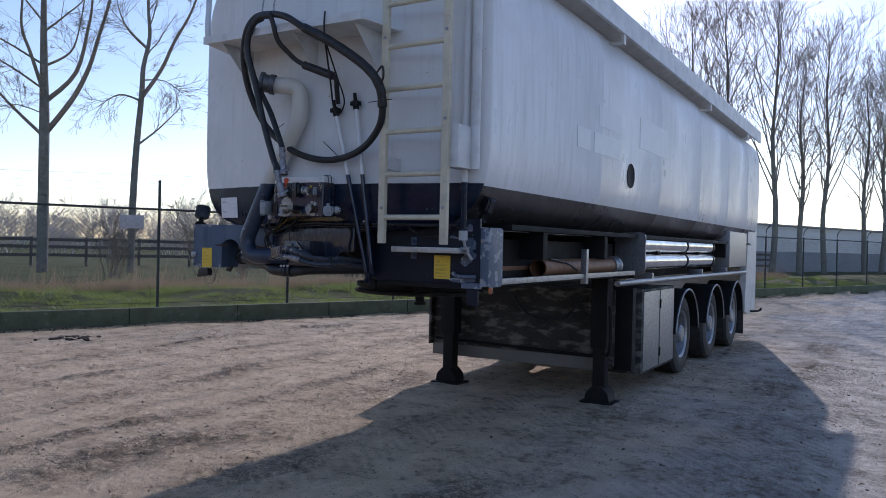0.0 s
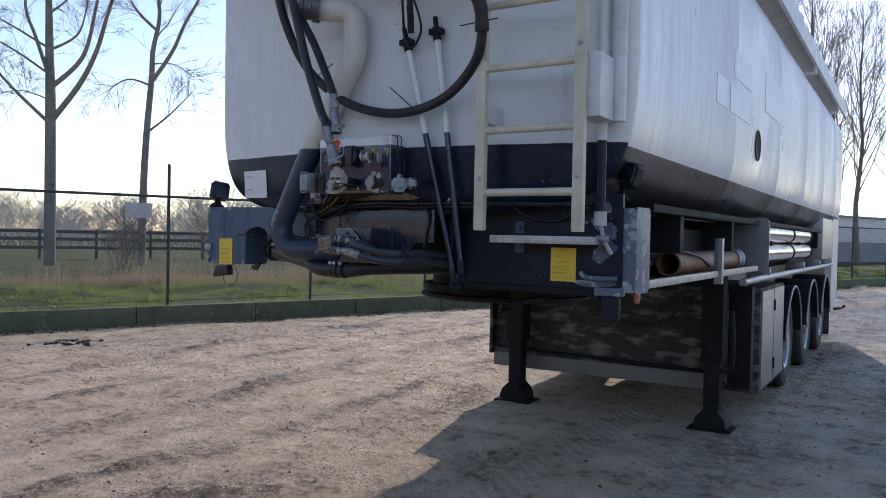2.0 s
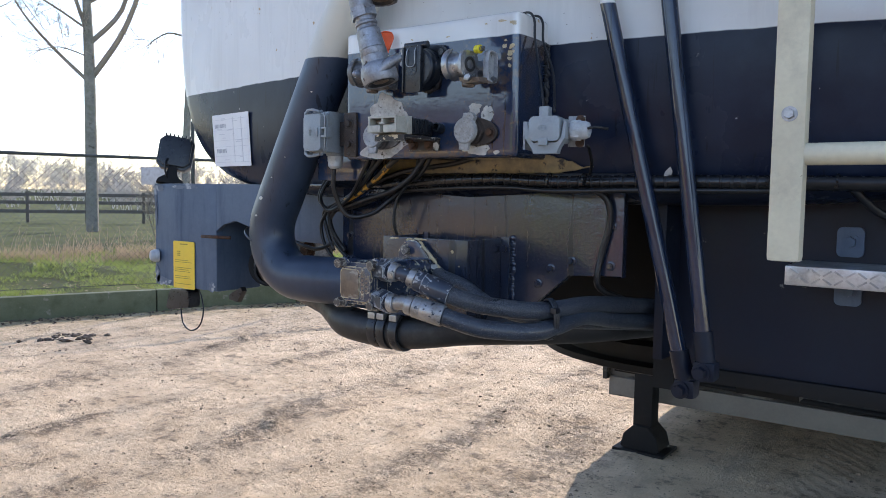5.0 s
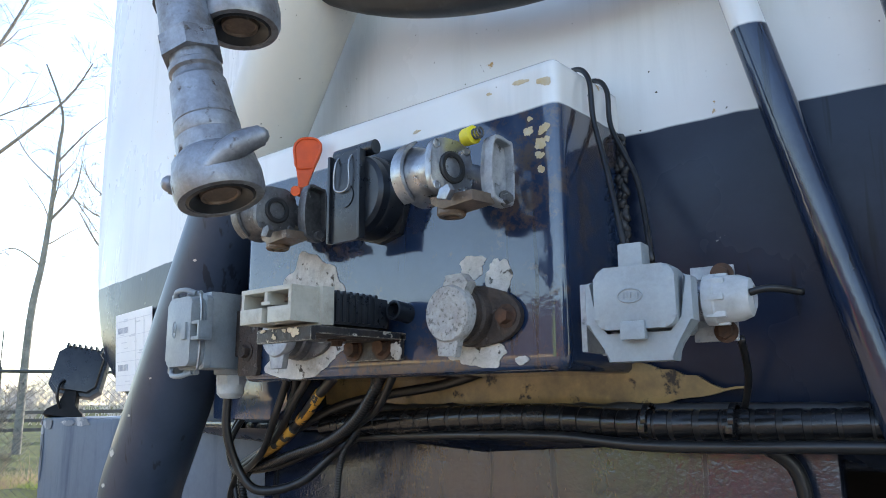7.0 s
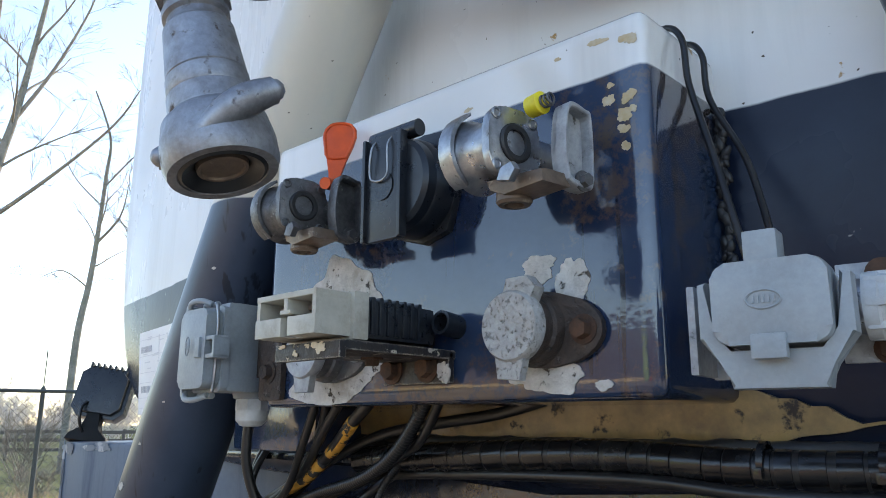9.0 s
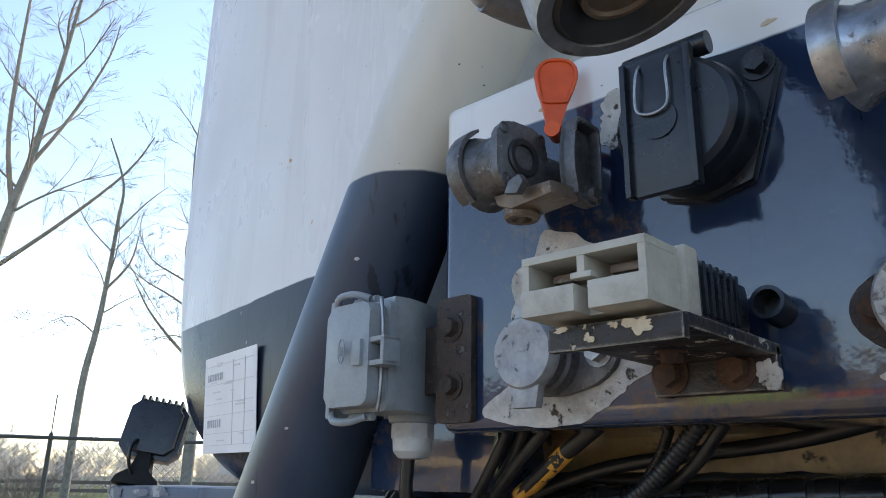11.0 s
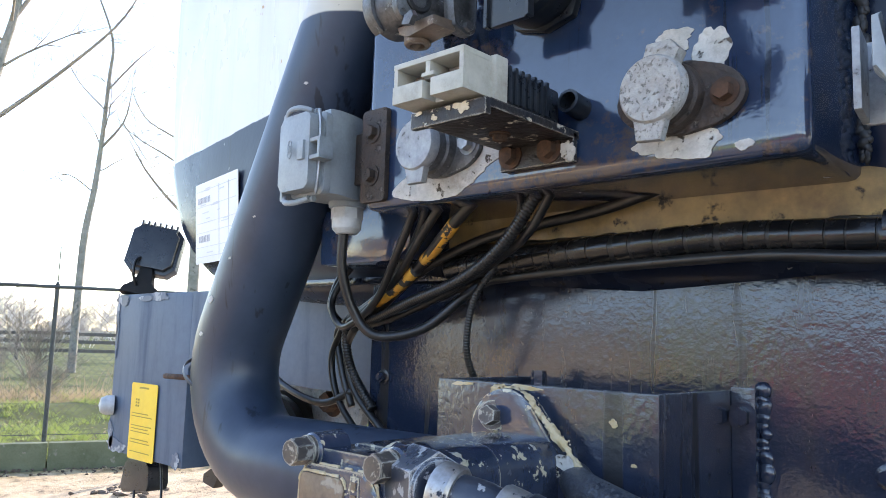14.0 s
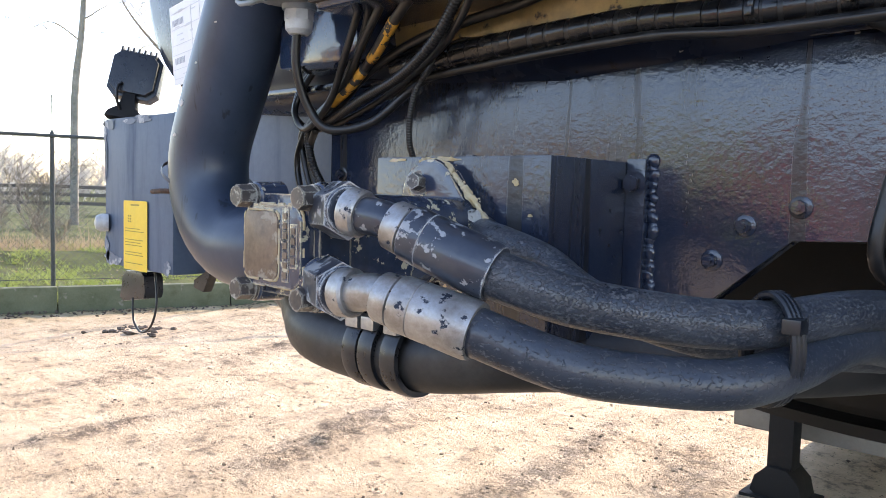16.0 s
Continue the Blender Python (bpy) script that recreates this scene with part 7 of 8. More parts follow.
        rod(bm, (0.004, 0.030, 0.024), (0.016, 0.012, 0.020), 0.0055, n=14)
        rim = [Vector((-0.002, 0.036, 0.070)) + Vector((0.62, 0.78, 0)) * (w * 0.98) + Vector((0, 0.10, 0.995)) * (h * 0.88) + Vector((0.78, -0.62, 0)) * 0.0046 for w, h in drop[2:14]]
        tube(bm, rim + rim[:1], 0.0015, 8, 3, caps=False)
    else:
        lathe(bm, (0.004, 0.012, 0.028), (1, 0, 0), [(0, 0.0), (0, 0.0075), (0.011, 0.008), (0.012, 0.0065), (0.012, 0.0)], 20)
    part(capname, bm, cap, c)
    if capname != "orange_tab":
        bm = bmesh.new()
        tube(bm, [(0.015 + 0.0005 * k, 0.012 + 0.0042 * math.cos(0.9 * k), 0.028 + 0.0042 * math.sin(0.9 * k)) for k in range(20)], 0.0009, 6, 2)
        part("spring", bm, GRIMY, c)
    for o in (c, *c.children):
        o.data.transform(turn)


air_coupling((-3.451, 3.716, 1.892), GRIMY, BRONZE, ORANGE, "orange_tab", "dirty palm air coupling with an orange tab")
air_coupling((-3.207, 3.709, 1.887), ALU, BRONZE, YELLOWPL, "yellow_pin", "shiny palm air coupling with a yellow pin")


def lidded_socket():
    """The black fifteen-pole socket with its sprung lid."""
    bm = bmesh.new()
    prism(bm, [(-0.050, 0.004), (-0.030, 0.044), (0.0, 0.052), (0.044, 0.048), (0.054, 0.032), (0.030, -0.044), (0.0, -0.052), (-0.034, -0.042)], (-3.338, FY, 1.897), (1, 0, 0), (0, 0, 1), 0.010, 0.003)
    lathe(bm, (-3.343, FY, 1.895), (0, -1, 0), [(0, 0.045), (0.03, 0.045), (0.034, 0.043), (0.034, 0.0)], 40)
    s = part("lidded_socket", bm, BLACKPL, TR, "black multi-pole socket with a hinged lid")
    bm = bmesh.new()
    lathe(bm, (-3.343, FY - 0.034, 1.895), (0, -1, 0), [(0, 0.043), (0.010, 0.042), (0.014, 0.038), (0.014, 0.0)], 40)
    prism(bm, rounded(0.044, 0.096, 0.004), (-3.350, FY - 0.046, 1.892), (1, 0, 0), (0, 0, 1), 0.007, 0.002)
    box(bm, (-3.373, FY - 0.052, 1.892), (0.004, 0.010, 0.096), 0.001)
    box(bm, (-3.327, FY - 0.052, 1.892), (0.004, 0.010, 0.096), 0.001)
    lathe(bm, (-3.350, FY - 0.053, 1.893), (0, -1, 0), [(0, 0.013), (0.0015, 0.013), (0.0015, 0.0)], 28)
    part("socket_lid", bm, BLACKPL, s)
    bm = bmesh.new()
    rod(bm, (-3.378, FY - 0.038, 1.944), (-3.318, FY - 0.038, 1.944), 0.008, n=14)
    part("hinge", bm, BLACKPL, s)
    bm = bmesh.new()
    tube(bm, [(-3.361, FY - 0.044, 1.944), (-3.362, FY - 0.057, 1.93), (-3.364, FY - 0.057, 1.905), (-3.357, FY - 0.057, 1.898), (-3.346, FY - 0.057, 1.898), (-3.341, FY - 0.057, 1.905), (-3.341, FY - 0.057, 1.93), (-3.340, FY - 0.044, 1.944)], 0.0011, 8, 5)
    part("wire_spring", bm, STEEL, s, "bright wire spring")
    bm = bmesh.new()
    hexbolt(bm, (-3.297, FY - 0.010, 1.930), (0, -1, 0), 0.008, 0.009)
    part("socket_bolt", bm, BLACKPL, s)
    mid = Vector((-3.341, FY, 1.896))
    shift = Matrix.Translation((-0.006, 0, -0.001))
    for o in (s, *s.children):
        o.data.transform(shift @ Matrix.Translation(mid) @ Matrix.Diagonal((0.93, 0.82, 0.93, 1)) @ Matrix.Translation(-mid))


lidded_socket()


def capped_socket(x, z, mat, tilt, tabdown, label, yaw=14):
    """A round socket with a cast lid and an oval flange."""
    turn = pose(x, FY, z, 0, tilt, 0) @ Matrix.Scale(0.80 if mat is CRUST else 0.78, 4)
    bm = bmesh.new()
    prism(bm, [(0.062 * math.cos(a) * (1 if abs(math.cos(a)) > 0.6 else 0.82), 0.034 * math.sin(a)) for a in [k * math.pi / 14 for k in range(28)]], (0.008, 0, 0), (1, 0, 0), (0, 0, 1), 0.008, 0.002)
    lathe(bm, (0, -0.006, 0), (0, -1, 0), [(0, 0.034), (0.012, 0.032), (0.014, 0.029), (0.024, 0.029), (0.026, 0.027), (0.03, 0.027)], 36)
    s = part("capped_socket", bm, RUSTPLATE if mat is CRUST else GRIMY, TR, label)
    bm = bmesh.new()
    lathe(bm, (0, -0.032, 0), (0, -1, 0), [(0, 0.030), (0.002, 0.0315), (0.010, 0.0315), (0.014, 0.029), (0.0145, 0.021), (0.0142, 0.020), (0.0140, 0.0)], 40)
    prism(bm, [(-0.012, -0.046), (0.012, -0.046), (0.016, -0.026), (-0.016, -0.026)], (0, -0.033, 0), (1, 0, 0), (0, 0, 1), 0.010, 0.003)
    prism(bm, [(-0.012, 0.024), (0.018, 0.020), (0.024, 0.034), (0.014, 0.044), (-0.008, 0.042)], (0, -0.026, 0), (1, 0, 0), (0, 0, 1), 0.016, 0.003)
    lid = part("socket_lid", bm, mat, s)
    bm = bmesh.new()
    for k in range(3):
        box(bm, (-0.008 + 0.007 * k, -0.0458, 0.001), (0.0045, 0.0008, 0.0016), 0.0, Matrix.Rotation(radians(60 - 40 * k), 4, "Y"))
        box(bm, (-0.006 + 0.007 * k, -0.0458, 0.001), (0.0040, 0.0008, 0.0014), 0.0, Matrix.Rotation(radians(-30 + 35 * k), 4, "Y"))
    tube(bm, [(0.0165 * math.cos(a), -0.0457, 0.0165 * math.sin(a)) for a in [k * 0.36 for k in range(18)]], 0.0005, 5, 2)
    if mat is CRUST:
        bm.free()
    else:
        tagged(part("cast_mark", bm, mat, s), kind="stuff")
    bm = bmesh.new()
    hexbolt(bm, (0.052, -0.008, 0), (0, -1, 0), 0.009, 0.011)
    part("socket_bolt", bm, STEEL if mat is OLDALU else RUST, s)
    bm = bmesh.new()
    hexbolt(bm, (-0.037, -0.008, 0), (0, -1, 0), 0.008, 0.009)
    part("socket_bolt", bm, STEEL if mat is OLDALU else RUST, s)
    for o in (s, *s.children):
        o.data.transform(turn)


capped_socket(-3.4675, 1.764, OLDALU, 0, True, "round socket under a grey cast lid")
capped_socket(-3.233, 1.7675, CRUST, 4, True, "round socket under a crusted grey lid")


def battery_plug():
    """The beige two-pole battery connector on its bracket, with a ribbed black boot."""
    x0, x1, z0, z1 = -3.392, -3.322, 1.761, 1.792
    bm = bmesh.new()
    y0, y1 = 3.635, 3.680
    t = 0.0042
    xm = (x0 + x1) / 2
    zb = z0 + 0.0135                      # top of the low front wall
    span(bm, (x0 - 0.002, y1 - 0.014, z0 - 0.002), (x1 + 0.004, y1, z1 + 0.0015), 0.002)
    p = part("battery_plug", bm, BEIGE, TR, "beige two-pole battery plug on a bracket")
    bm = bmesh.new()
    span(bm, (x0, y0, z1 - t), (x1, y1, z1), 0.0006)
    part("shell_top", bm, BEIGE, p)
    for nm, a, b, bv in (("shell_side", (x0 + 0.0003, y0 + 0.0004, z0 + 0.0003), (x0 + t, y1, z1 - 0.001), 0.0),
                         ("shell_side", (x1 - t, y0 + 0.0004, z0 + 0.0003), (x1 - 0.0003, y1, z1 - 0.001), 0.0),
                         ("front_wall", (x0 - 0.0002, y0 - 0.0004, z0), (xm - 0.004, y1, zb), 0.0006),
                         ("front_wall", (xm + 0.004, y0 - 0.0004, z0), (x1 + 0.0002, y1, zb), 0.0006),
                         ("notch_wall", (xm - 0.005, y0 + 0.014, z0), (xm + 0.005, y1, zb - 0.001), 0.0),
                         ("divider", (xm - 0.0022, y0 + 0.0005, zb + 0.003), (xm + 0.0022, y1, z1 - 0.001), 0.0006),
                         ("divider_bar", (xm - 0.006, y0 + 0.0002, zb + 0.0022), (xm + 0.006, y0 + 0.006, zb + 0.0052), 0.0006),
                         ("back_wall", (x0 + 0.001, y1 - 0.020, z0 + 0.001), (x1 - 0.001, y1 - 0.001, z1 - 0.001), 0.0)):
        bm = bmesh.new()
        span(bm, a, b, bv)
        part(nm, bm, BEIGE, p)
    for xc in (xm - 0.017, xm + 0.017):
        bm = bmesh.new()
        box(bm, (xc, 3.664, z0 + 0.021), (0.018, 0.03, 0.004), 0.001)
        part("contact", bm, BRONZE, p)
    bm = bmesh.new()
    span(bm, (x0 + 0.002, y1, z0), (x1 - 0.002, 3.755, z1 - 0.002), 0.005)
    boot = part("boot", bm, BLACKPL, p, "ribbed black boot")
    for k in range(7):
        bm = bmesh.new()
        span(bm, (x0, y1 + 0.006 + 0.008 * k, z0 + 0.003), (x1, y1 + 0.010 + 0.008 * k, z1), 0.0015)
        part("boot_rib", bm, BLACKPL, boot)
    bm = bmesh.new()
    span(bm, (x0 + 0.004, 3.655, z0 - 0.010), (x1 + 0.008, FY, z0 - 0.003), 0.001)
    b = part("plug_bracket", bm, CHIPPED, p)
    for lo, hi in (((x0 + 0.004, FY - 0.008, z0 - 0.0285), (x1 + 0.008, FY - 0.002, z0 - 0.004)), ((x0 + 0.004, 3.6505, z0 - 0.016), (x1 + 0.008, 3.6565, z0 - 0.0035))):
        bm = bmesh.new()
        span(bm, lo, hi, 0.0012)
        part("bracket_flange", bm, CHIPPED, b)
    for k, (x, z, w, h) in enumerate(((xm + 0.021, z0 - 0.0075, 0.015, 0.007), (xm - 0.006, z0 - 0.011, 0.005, 0.0045), (xm + 0.008, z0 - 0.006, 0.005, 0.003), (xm - 0.022, z0 - 0.0052, 0.009, 0.0024))):
        bm = bmesh.new()
        patch(bm, x, z, w, h, 3.6502, k + 80, 0.0005, 0.85)
        part("paint_chip", bm, CHIPCREAM, b)
    bm = bmesh.new()
    hexbolt(bm, (xm + 0.004, 3.715, z0 - 0.010), (0, 0, -1), 0.006, 0.006)
    part("shelf_nut", bm, RUST, b)
    bm = bmesh.new()
    patch(bm, x1 + 0.003, z0 - 0.020, 0.013, 0.018, FY - 0.008, 9, 0.0012, 0.6)
    part("bare_edge", bm, FLAKE, b)
    for x in (-3.377, -3.337):
        bm = bmesh.new()
        hexbolt(bm, (x, FY - 0.008, 1.745), (0, -1, 0), 0.0082, 0.008)
        part("bracket_bolt", bm, RUST, b)
    bm = bmesh.new()
    lathe(bm, (x1 + 0.01, 3.752, z0 + 0.017), (0, -1, 0.1), [(-0.02, 0.0095), (0.004, 0.0095), (0.004, 0.0072), (-0.01, 0.0066), (-0.01, 0)], 20)
    part("cable_port", bm, BLACKPL, p)


battery_plug()


def place(o, turn):
    """Sets a part and all under it by one turn."""
    for q in (o, *o.children_recursive):
        q.data.transform(turn)


def oval_mark(bm, x, y, z, w, h):
    tube(bm, [(x + w * math.cos(a), y, z + h * math.sin(a)) for a in [k * math.pi / 9 for k in range(19)]], 0.0006, 5, 2)
    for k in range(5):
        box(bm, (x - w * 0.6 + w * 0.3 * k, y, z), (w * 0.14, 0.001, h * 0.8))


def side_plug():
    """A grey hood housing: wide rounded cover with a tab above, a U-shaped lever round it, a pale gland at its side."""
    turn = pose(-3.054, 3.740, 1.762, 0, 0, 7) @ Matrix.Scale(1.15, 4)
    bm = bmesh.new()
    prism(bm, rounded(0.046, 0.038, 0.005), (0, 0.036, 0), (1, 0, 0), (0, 0, 1), 0.036, 0.002)
    b = part("plug_housing", bm, GREY, TR, "grey plug housing with its lever closed and a side gland")
    bm = bmesh.new()
    prism(bm, rounded(0.050, 0.038, 0.007), (0, 0.0, 0.001), (1, 0, 0), (0, 0, 1), 0.024, 0.004)
    box(bm, (-0.003, -0.010, 0.0265), (0.0155, 0.016, 0.018), 0.002)
    box(bm, (-0.001, -0.0235, -0.019), (0.015, 0.006, 0.011), 0.001)
    part("housing_cover", bm, GREY, b)
    bm = bmesh.new()
    oval_mark(bm, -0.002, -0.0242, 0.002, 0.0075, 0.0042)
    tagged(part("cast_mark", bm, GREY, b), kind="stuff")
    bm = bmesh.new()
    prism(bm, [(-0.033, 0.012), (-0.0285, 0.013), (-0.0275, -0.012), (-0.020, -0.0215), (0.020, -0.0215), (0.0275, -0.012), (0.0285, 0.013), (0.033, 0.012), (0.033, -0.014), (0.022, -0.026), (0.0205, -0.037), (-0.0195, -0.037), (-0.022, -0.026), (-0.033, -0.014)], (0, -0.004, 0), (1, 0, 0), (0, 0, 1), 0.014, 0.0015)
    part("locking_lever", bm, GREY, b)
    bm = bmesh.new()
    span(bm, (-0.042, 0.030, -0.030), (-0.020, 0.034, 0.016), 0.001)
    span(bm, (-0.044, 0.000, -0.029), (-0.040, 0.034, 0.015), 0.001)
    part("mount_plate", bm, OLDALU, b)
    bm = bmesh.new()
    span(bm, (0.020, 0.030, -0.024), (0.047, 0.034, 0.024), 0.001)
    part("mount_plate", bm, OLDALU, b)
    for z in (0.018, -0.018):
        bm = bmesh.new()
        hexbolt(bm, (0.040, 0.030, z), (0, -1, 0), 0.005, 0.005)
        part("plate_bolt", bm, RUST, b)
    bm = bmesh.new()
    rod(bm, (0.022, 0.012, 0), (0.036, 0.012, 0), 0.013, n=20)
    part("side_spout", bm, ALU, b)
    bm = bmesh.new()
    lathe(bm, (0.034, 0.012, 0), (1, 0, 0), [(0, 0.0), (0, 0.0155), (0.006, 0.0155), (0.007, 0.0145), (0.020, 0.014), (0.026, 0.0115), (0.028, 0.007), (0.022, 0.006), (0.022, 0.0)], 28)
    gland = part("cable_gland", bm, LIGHTGREY, b, "pale plastic cable gland")
    for k in range(8):
        a = k * math.pi / 4
        bm = bmesh.new()
        box(bm, (0.041, 0.012 + 0.0138 * math.cos(a), 0.0138 * math.sin(a)), (0.012, 0.004, 0.004), 0.001)
        part("grip_rib", bm, LIGHTGREY, gland)
    place(b, turn)


def hood_plug():
    """A grey hood housing seen from its side: barrel body, flat cover with a clip, wire-like lever ends, gland below."""
    turn = pose(-3.615, 3.7285, 1.775, 0, 0, -3) @ Matrix.Scale(1.05, 4)
    bm = bmesh.new()
    lathe(bm, (-0.0105, 0.056, -0.040), (0, 0, 1), [(0, 0.0), (0, 0.021), (0.003, 0.023), (0.082, 0.023), (0.086, 0.020), (0.087, 0.0)], 40)
    lathe(bm, (-0.0105, 0.056, -0.040), (0, 0, -1), [(0, 0.020), (0.005, 0.019), (0.006, 0.017), (0.007, 0.0)], 32)
    b = part("plug_housing", bm, GREY, TR, "grey plug housing with its cover clipped shut")
    bm = bmesh.new()
    prism(bm, [(-0.031, 0.008), (0.020, 0.008), (0.022, 0.020), (0.0165, 0.040), (0.0125, 0.056), (-0.0335, 0.056), (-0.034, 0.030)], (0, 0, -0.040), (1, 0, 0), (0, 1, 0), 0.085, 0.003)
    part("housing_neck", bm, GREY, b)
    bm = bmesh.new()
    prism(bm, rounded(0.058, 0.082, 0.006), (-0.007, 0.010, 0), (1, 0, 0), (0, 0, 1), 0.008, 0.002)
    prism(bm, rounded(0.052, 0.076, 0.008), (-0.007, 0.003, 0), (1, 0, 0), (0, 0, 1), 0.018, 0.004)
    part("housing_cover", bm, GREY, b)
    bm = bmesh.new()
    prism(bm, rounded(0.004, 0.090, 0.0015), (-0.037, 0.012, 0), (1, 0, 0), (0, 0, 1), 0.020, 0.001)
    for s in (1, -1):
        tube(bm, [(-0.036, -0.004, 0.041 * s), (-0.028, -0.008, 0.047 * s), (-0.012, -0.006, 0.048 * s), (0.000, 0.0, 0.044 * s)], 0.0029, 10)
        rod(bm, (-0.022, 0.004, 0.044 * s), (0.004, 0.004, 0.044 * s), 0.0032, n=10)
    part("locking_lever", bm, GREY, b)
    bm = bmesh.new()
    for z in (0.0085, -0.0085):
        box(bm, (0.022, -0.006, z), (0.026, 0.016, 0.004), 0.001)
    box(bm, (0.033, -0.006, 0), (0.004, 0.016, 0.020), 0.001)
    box(bm, (0.008, -0.012, 0), (0.010, 0.012, 0.019), 0.001)
    part("cover_clip", bm, GREY, b)
    bm = bmesh.new()
    tube(bm, [(0.018, -0.004, 0.042), (0.021, -0.004, 0.02), (0.021, -0.004, -0.02), (0.018, -0.004, -0.042)], 0.0016, 8)
    part("clip_wire", bm, STEEL, b)
    bm = bmesh.new()
    oval_mark(bm, -0.008, -0.0192, 0.002, 0.0036, 0.009)
    tagged(part("cast_mark", bm, GREY, b), kind="stuff")
    bm = bmesh.new()
    rod(bm, (-0.0105, 0.056, -0.045), (-0.0105, 0.056, -0.057), 0.0168, n=8)
    lathe(bm, (-0.0105, 0.056, -0.057), (0, 0, -1), [(0, 0.0158), (0.010, 0.0152), (0.015, 0.011), (0.016, 0.007), (0.010, 0.007)], 24)
    part("cable_gland", bm, LIGHTGREY, b, "pale plastic cable gland")
    bm = bmesh.new()
    span(bm, (0.010, 0.044, -0.026), (0.050, 0.052, 0.026), 0.002)
    part("mount_plate", bm, RUSTPLATE, b)
    place(b, turn)


side_plug()
hood_plug()

# ochre strip with dark stains on the foot of the tank
bm = bmesh.new()
low, high = [], []
for k in range(61):
    x = -3.66 + 0.62 * k / 60
    worn = max(0.0, (x + 3.13) / 0.09)
    a = 1.690 + 0.006 * noise.noise((x * 30, 0, 0)) + 0.012 * worn
    b = 1.7275 - (0.030 * worn + 0.008 * noise.noise((x * 55, 3, 0)) if x > -3.14 else 0.0)
    low.append((x, a))
    high.append((x, max(b, a + 0.002)))
rows = [[bm.verts.new((x, head_y(x, z0 + (z1 - z0) * q) - 0.002, z0 + (z1 - z0) * q)) for (x, z0), (_, z1) in zip(low, high)] for q in (0, 0.5, 1)]
for ra, rb in zip(rows, rows[1:]):
    for k in range(60):
        bm.faces.new((ra[k], ra[k + 1], rb[k + 1], rb[k]))
ret = bmesh.ops.extrude_face_region(bm, geom=list(bm.faces))
for v in ret["geom"]:
    if isinstance(v, bmesh.types.BMVert):
        v.co.y += 0.006
bmesh.ops.recalc_face_normals(bm, faces=bm.faces)
part("stained_strip", bm, OCHRE, TR, "ochre strip with dark stains on the tank's foot")
# black sealed seam along the foot of the tank
bm = bmesh.new()
tube(bm, [(x, head_y(x, 1.685) - 0.003, 1.685 + 0.0022 * noise.noise((x * 60, 7, 0))) for x in [-3.66 + 0.012 * k for k in range(60)]], lambda u: 0.006 + 0.0018 * noise.noise((u * 40, 0, 2)), 8, 1)
part("foot_seam", bm, RUBBER, TR, "lumpy black sealed seam")
# glossy navy block behind the pipe
bm = bmesh.new()
span(bm, (-3.720, 3.828, 1.672), (-3.565, 3.90, 1.738), 0.008)
part("junction_box", bm, BOXPAINT, TR, "glossy navy block under the tank")


# ---- cables ----
def cable(pts, r, label="", mat=None, ribs=0.0, n=10):
    clear = []
    for x, y, z in pts:
        if z > 1.66:
            y = min(y, head_y(x, z) - r - 0.002)
        elif z > 1.385 and -3.98 < x < -3.0:
            y = min(y, 3.912 - r)
        clear.append((x, y, z))
    bm = bmesh.new()
    tube(bm, clear, r, n, 6, ribs)
    return part("cable", bm, mat or CABLE, TR, label)


cable([(-3.626, 3.787, 1.706), (-3.630, 3.790, 1.66), (-3.624, 3.805, 1.615), (-3.602, 3.82, 1.590), (-3.56, 3.85, 1.60), (-3.52, 3.87, 1.635), (-3.49, 3.885, 1.655), (-3.41, 3.89, 1.66)], 0.0055, "black cable looping from the plug housing")
cable([(-3.51, 3.80, 1.73), (-3.56, 3.83, 1.69), (-3.64, 3.86, 1.64), (-3.74, 3.895, 1.61), (-3.775, 3.91, 1.59), (-3.76, 3.92, 1.54), (-3.74, 3.925, 1.50)], 0.0050)
cable([(-3.525, 3.80, 1.73), (-3.575, 3.82, 1.68), (-3.64, 3.85, 1.63), (-3.73, 3.88, 1.60), (-3.775, 3.895, 1.63), (-3.76, 3.905, 1.67), (-3.72, 3.91, 1.695), (-3.64, 3.92, 1.69), (-3.5, 3.93, 1.68)], 0.0045)
cable([(-3.37, 3.80, 1.73), (-3.43, 3.82, 1.68), (-3.50, 3.84, 1.65), (-3.59, 3.86, 1.63), (-3.67, 3.88, 1.612), (-3.74, 3.895, 1.60), (-3.745, 3.91, 1.55), (-3.70, 3.92, 1.50)], 0.0055, "corrugated black conduit", ribs=0.0040)
cable([(-3.355, 3.80, 1.73), (-3.40, 3.82, 1.69), (-3.46, 3.85, 1.67), (-3.56, 3.88, 1.638), (-3.65, 3.89, 1.612), (-3.73, 3.90, 1.60)], 0.0042)
sleeved = cable([(-3.43, 3.80, 1.735), (-3.50, 3.82, 1.70), (-3.58, 3.85, 1.66), (-3.67, 3.87, 1.625), (-3.72, 3.88, 1.605)], 0.0060, "black cable in a torn orange sleeve")
for q in (((-3.492, 3.8175, 1.704), (-3.53, 3.833, 1.684), (-3.555, 3.842, 1.672)), ((-3.572, 3.8475, 1.664), (-3.61, 3.857, 1.646), (-3.665, 3.869, 1.627))):
    bm = bmesh.new()
    tube(bm, q, 0.0068, 12, 4)
    part("torn_sleeve", bm, ORANGE_TAPE, sleeved, "torn orange sleeve")
cable([(-3.48, 3.80, 1.735), (-3.54, 3.82, 1.695), (-3.61, 3.85, 1.652), (-3.70, 3.88, 1.615)], 0.0050)
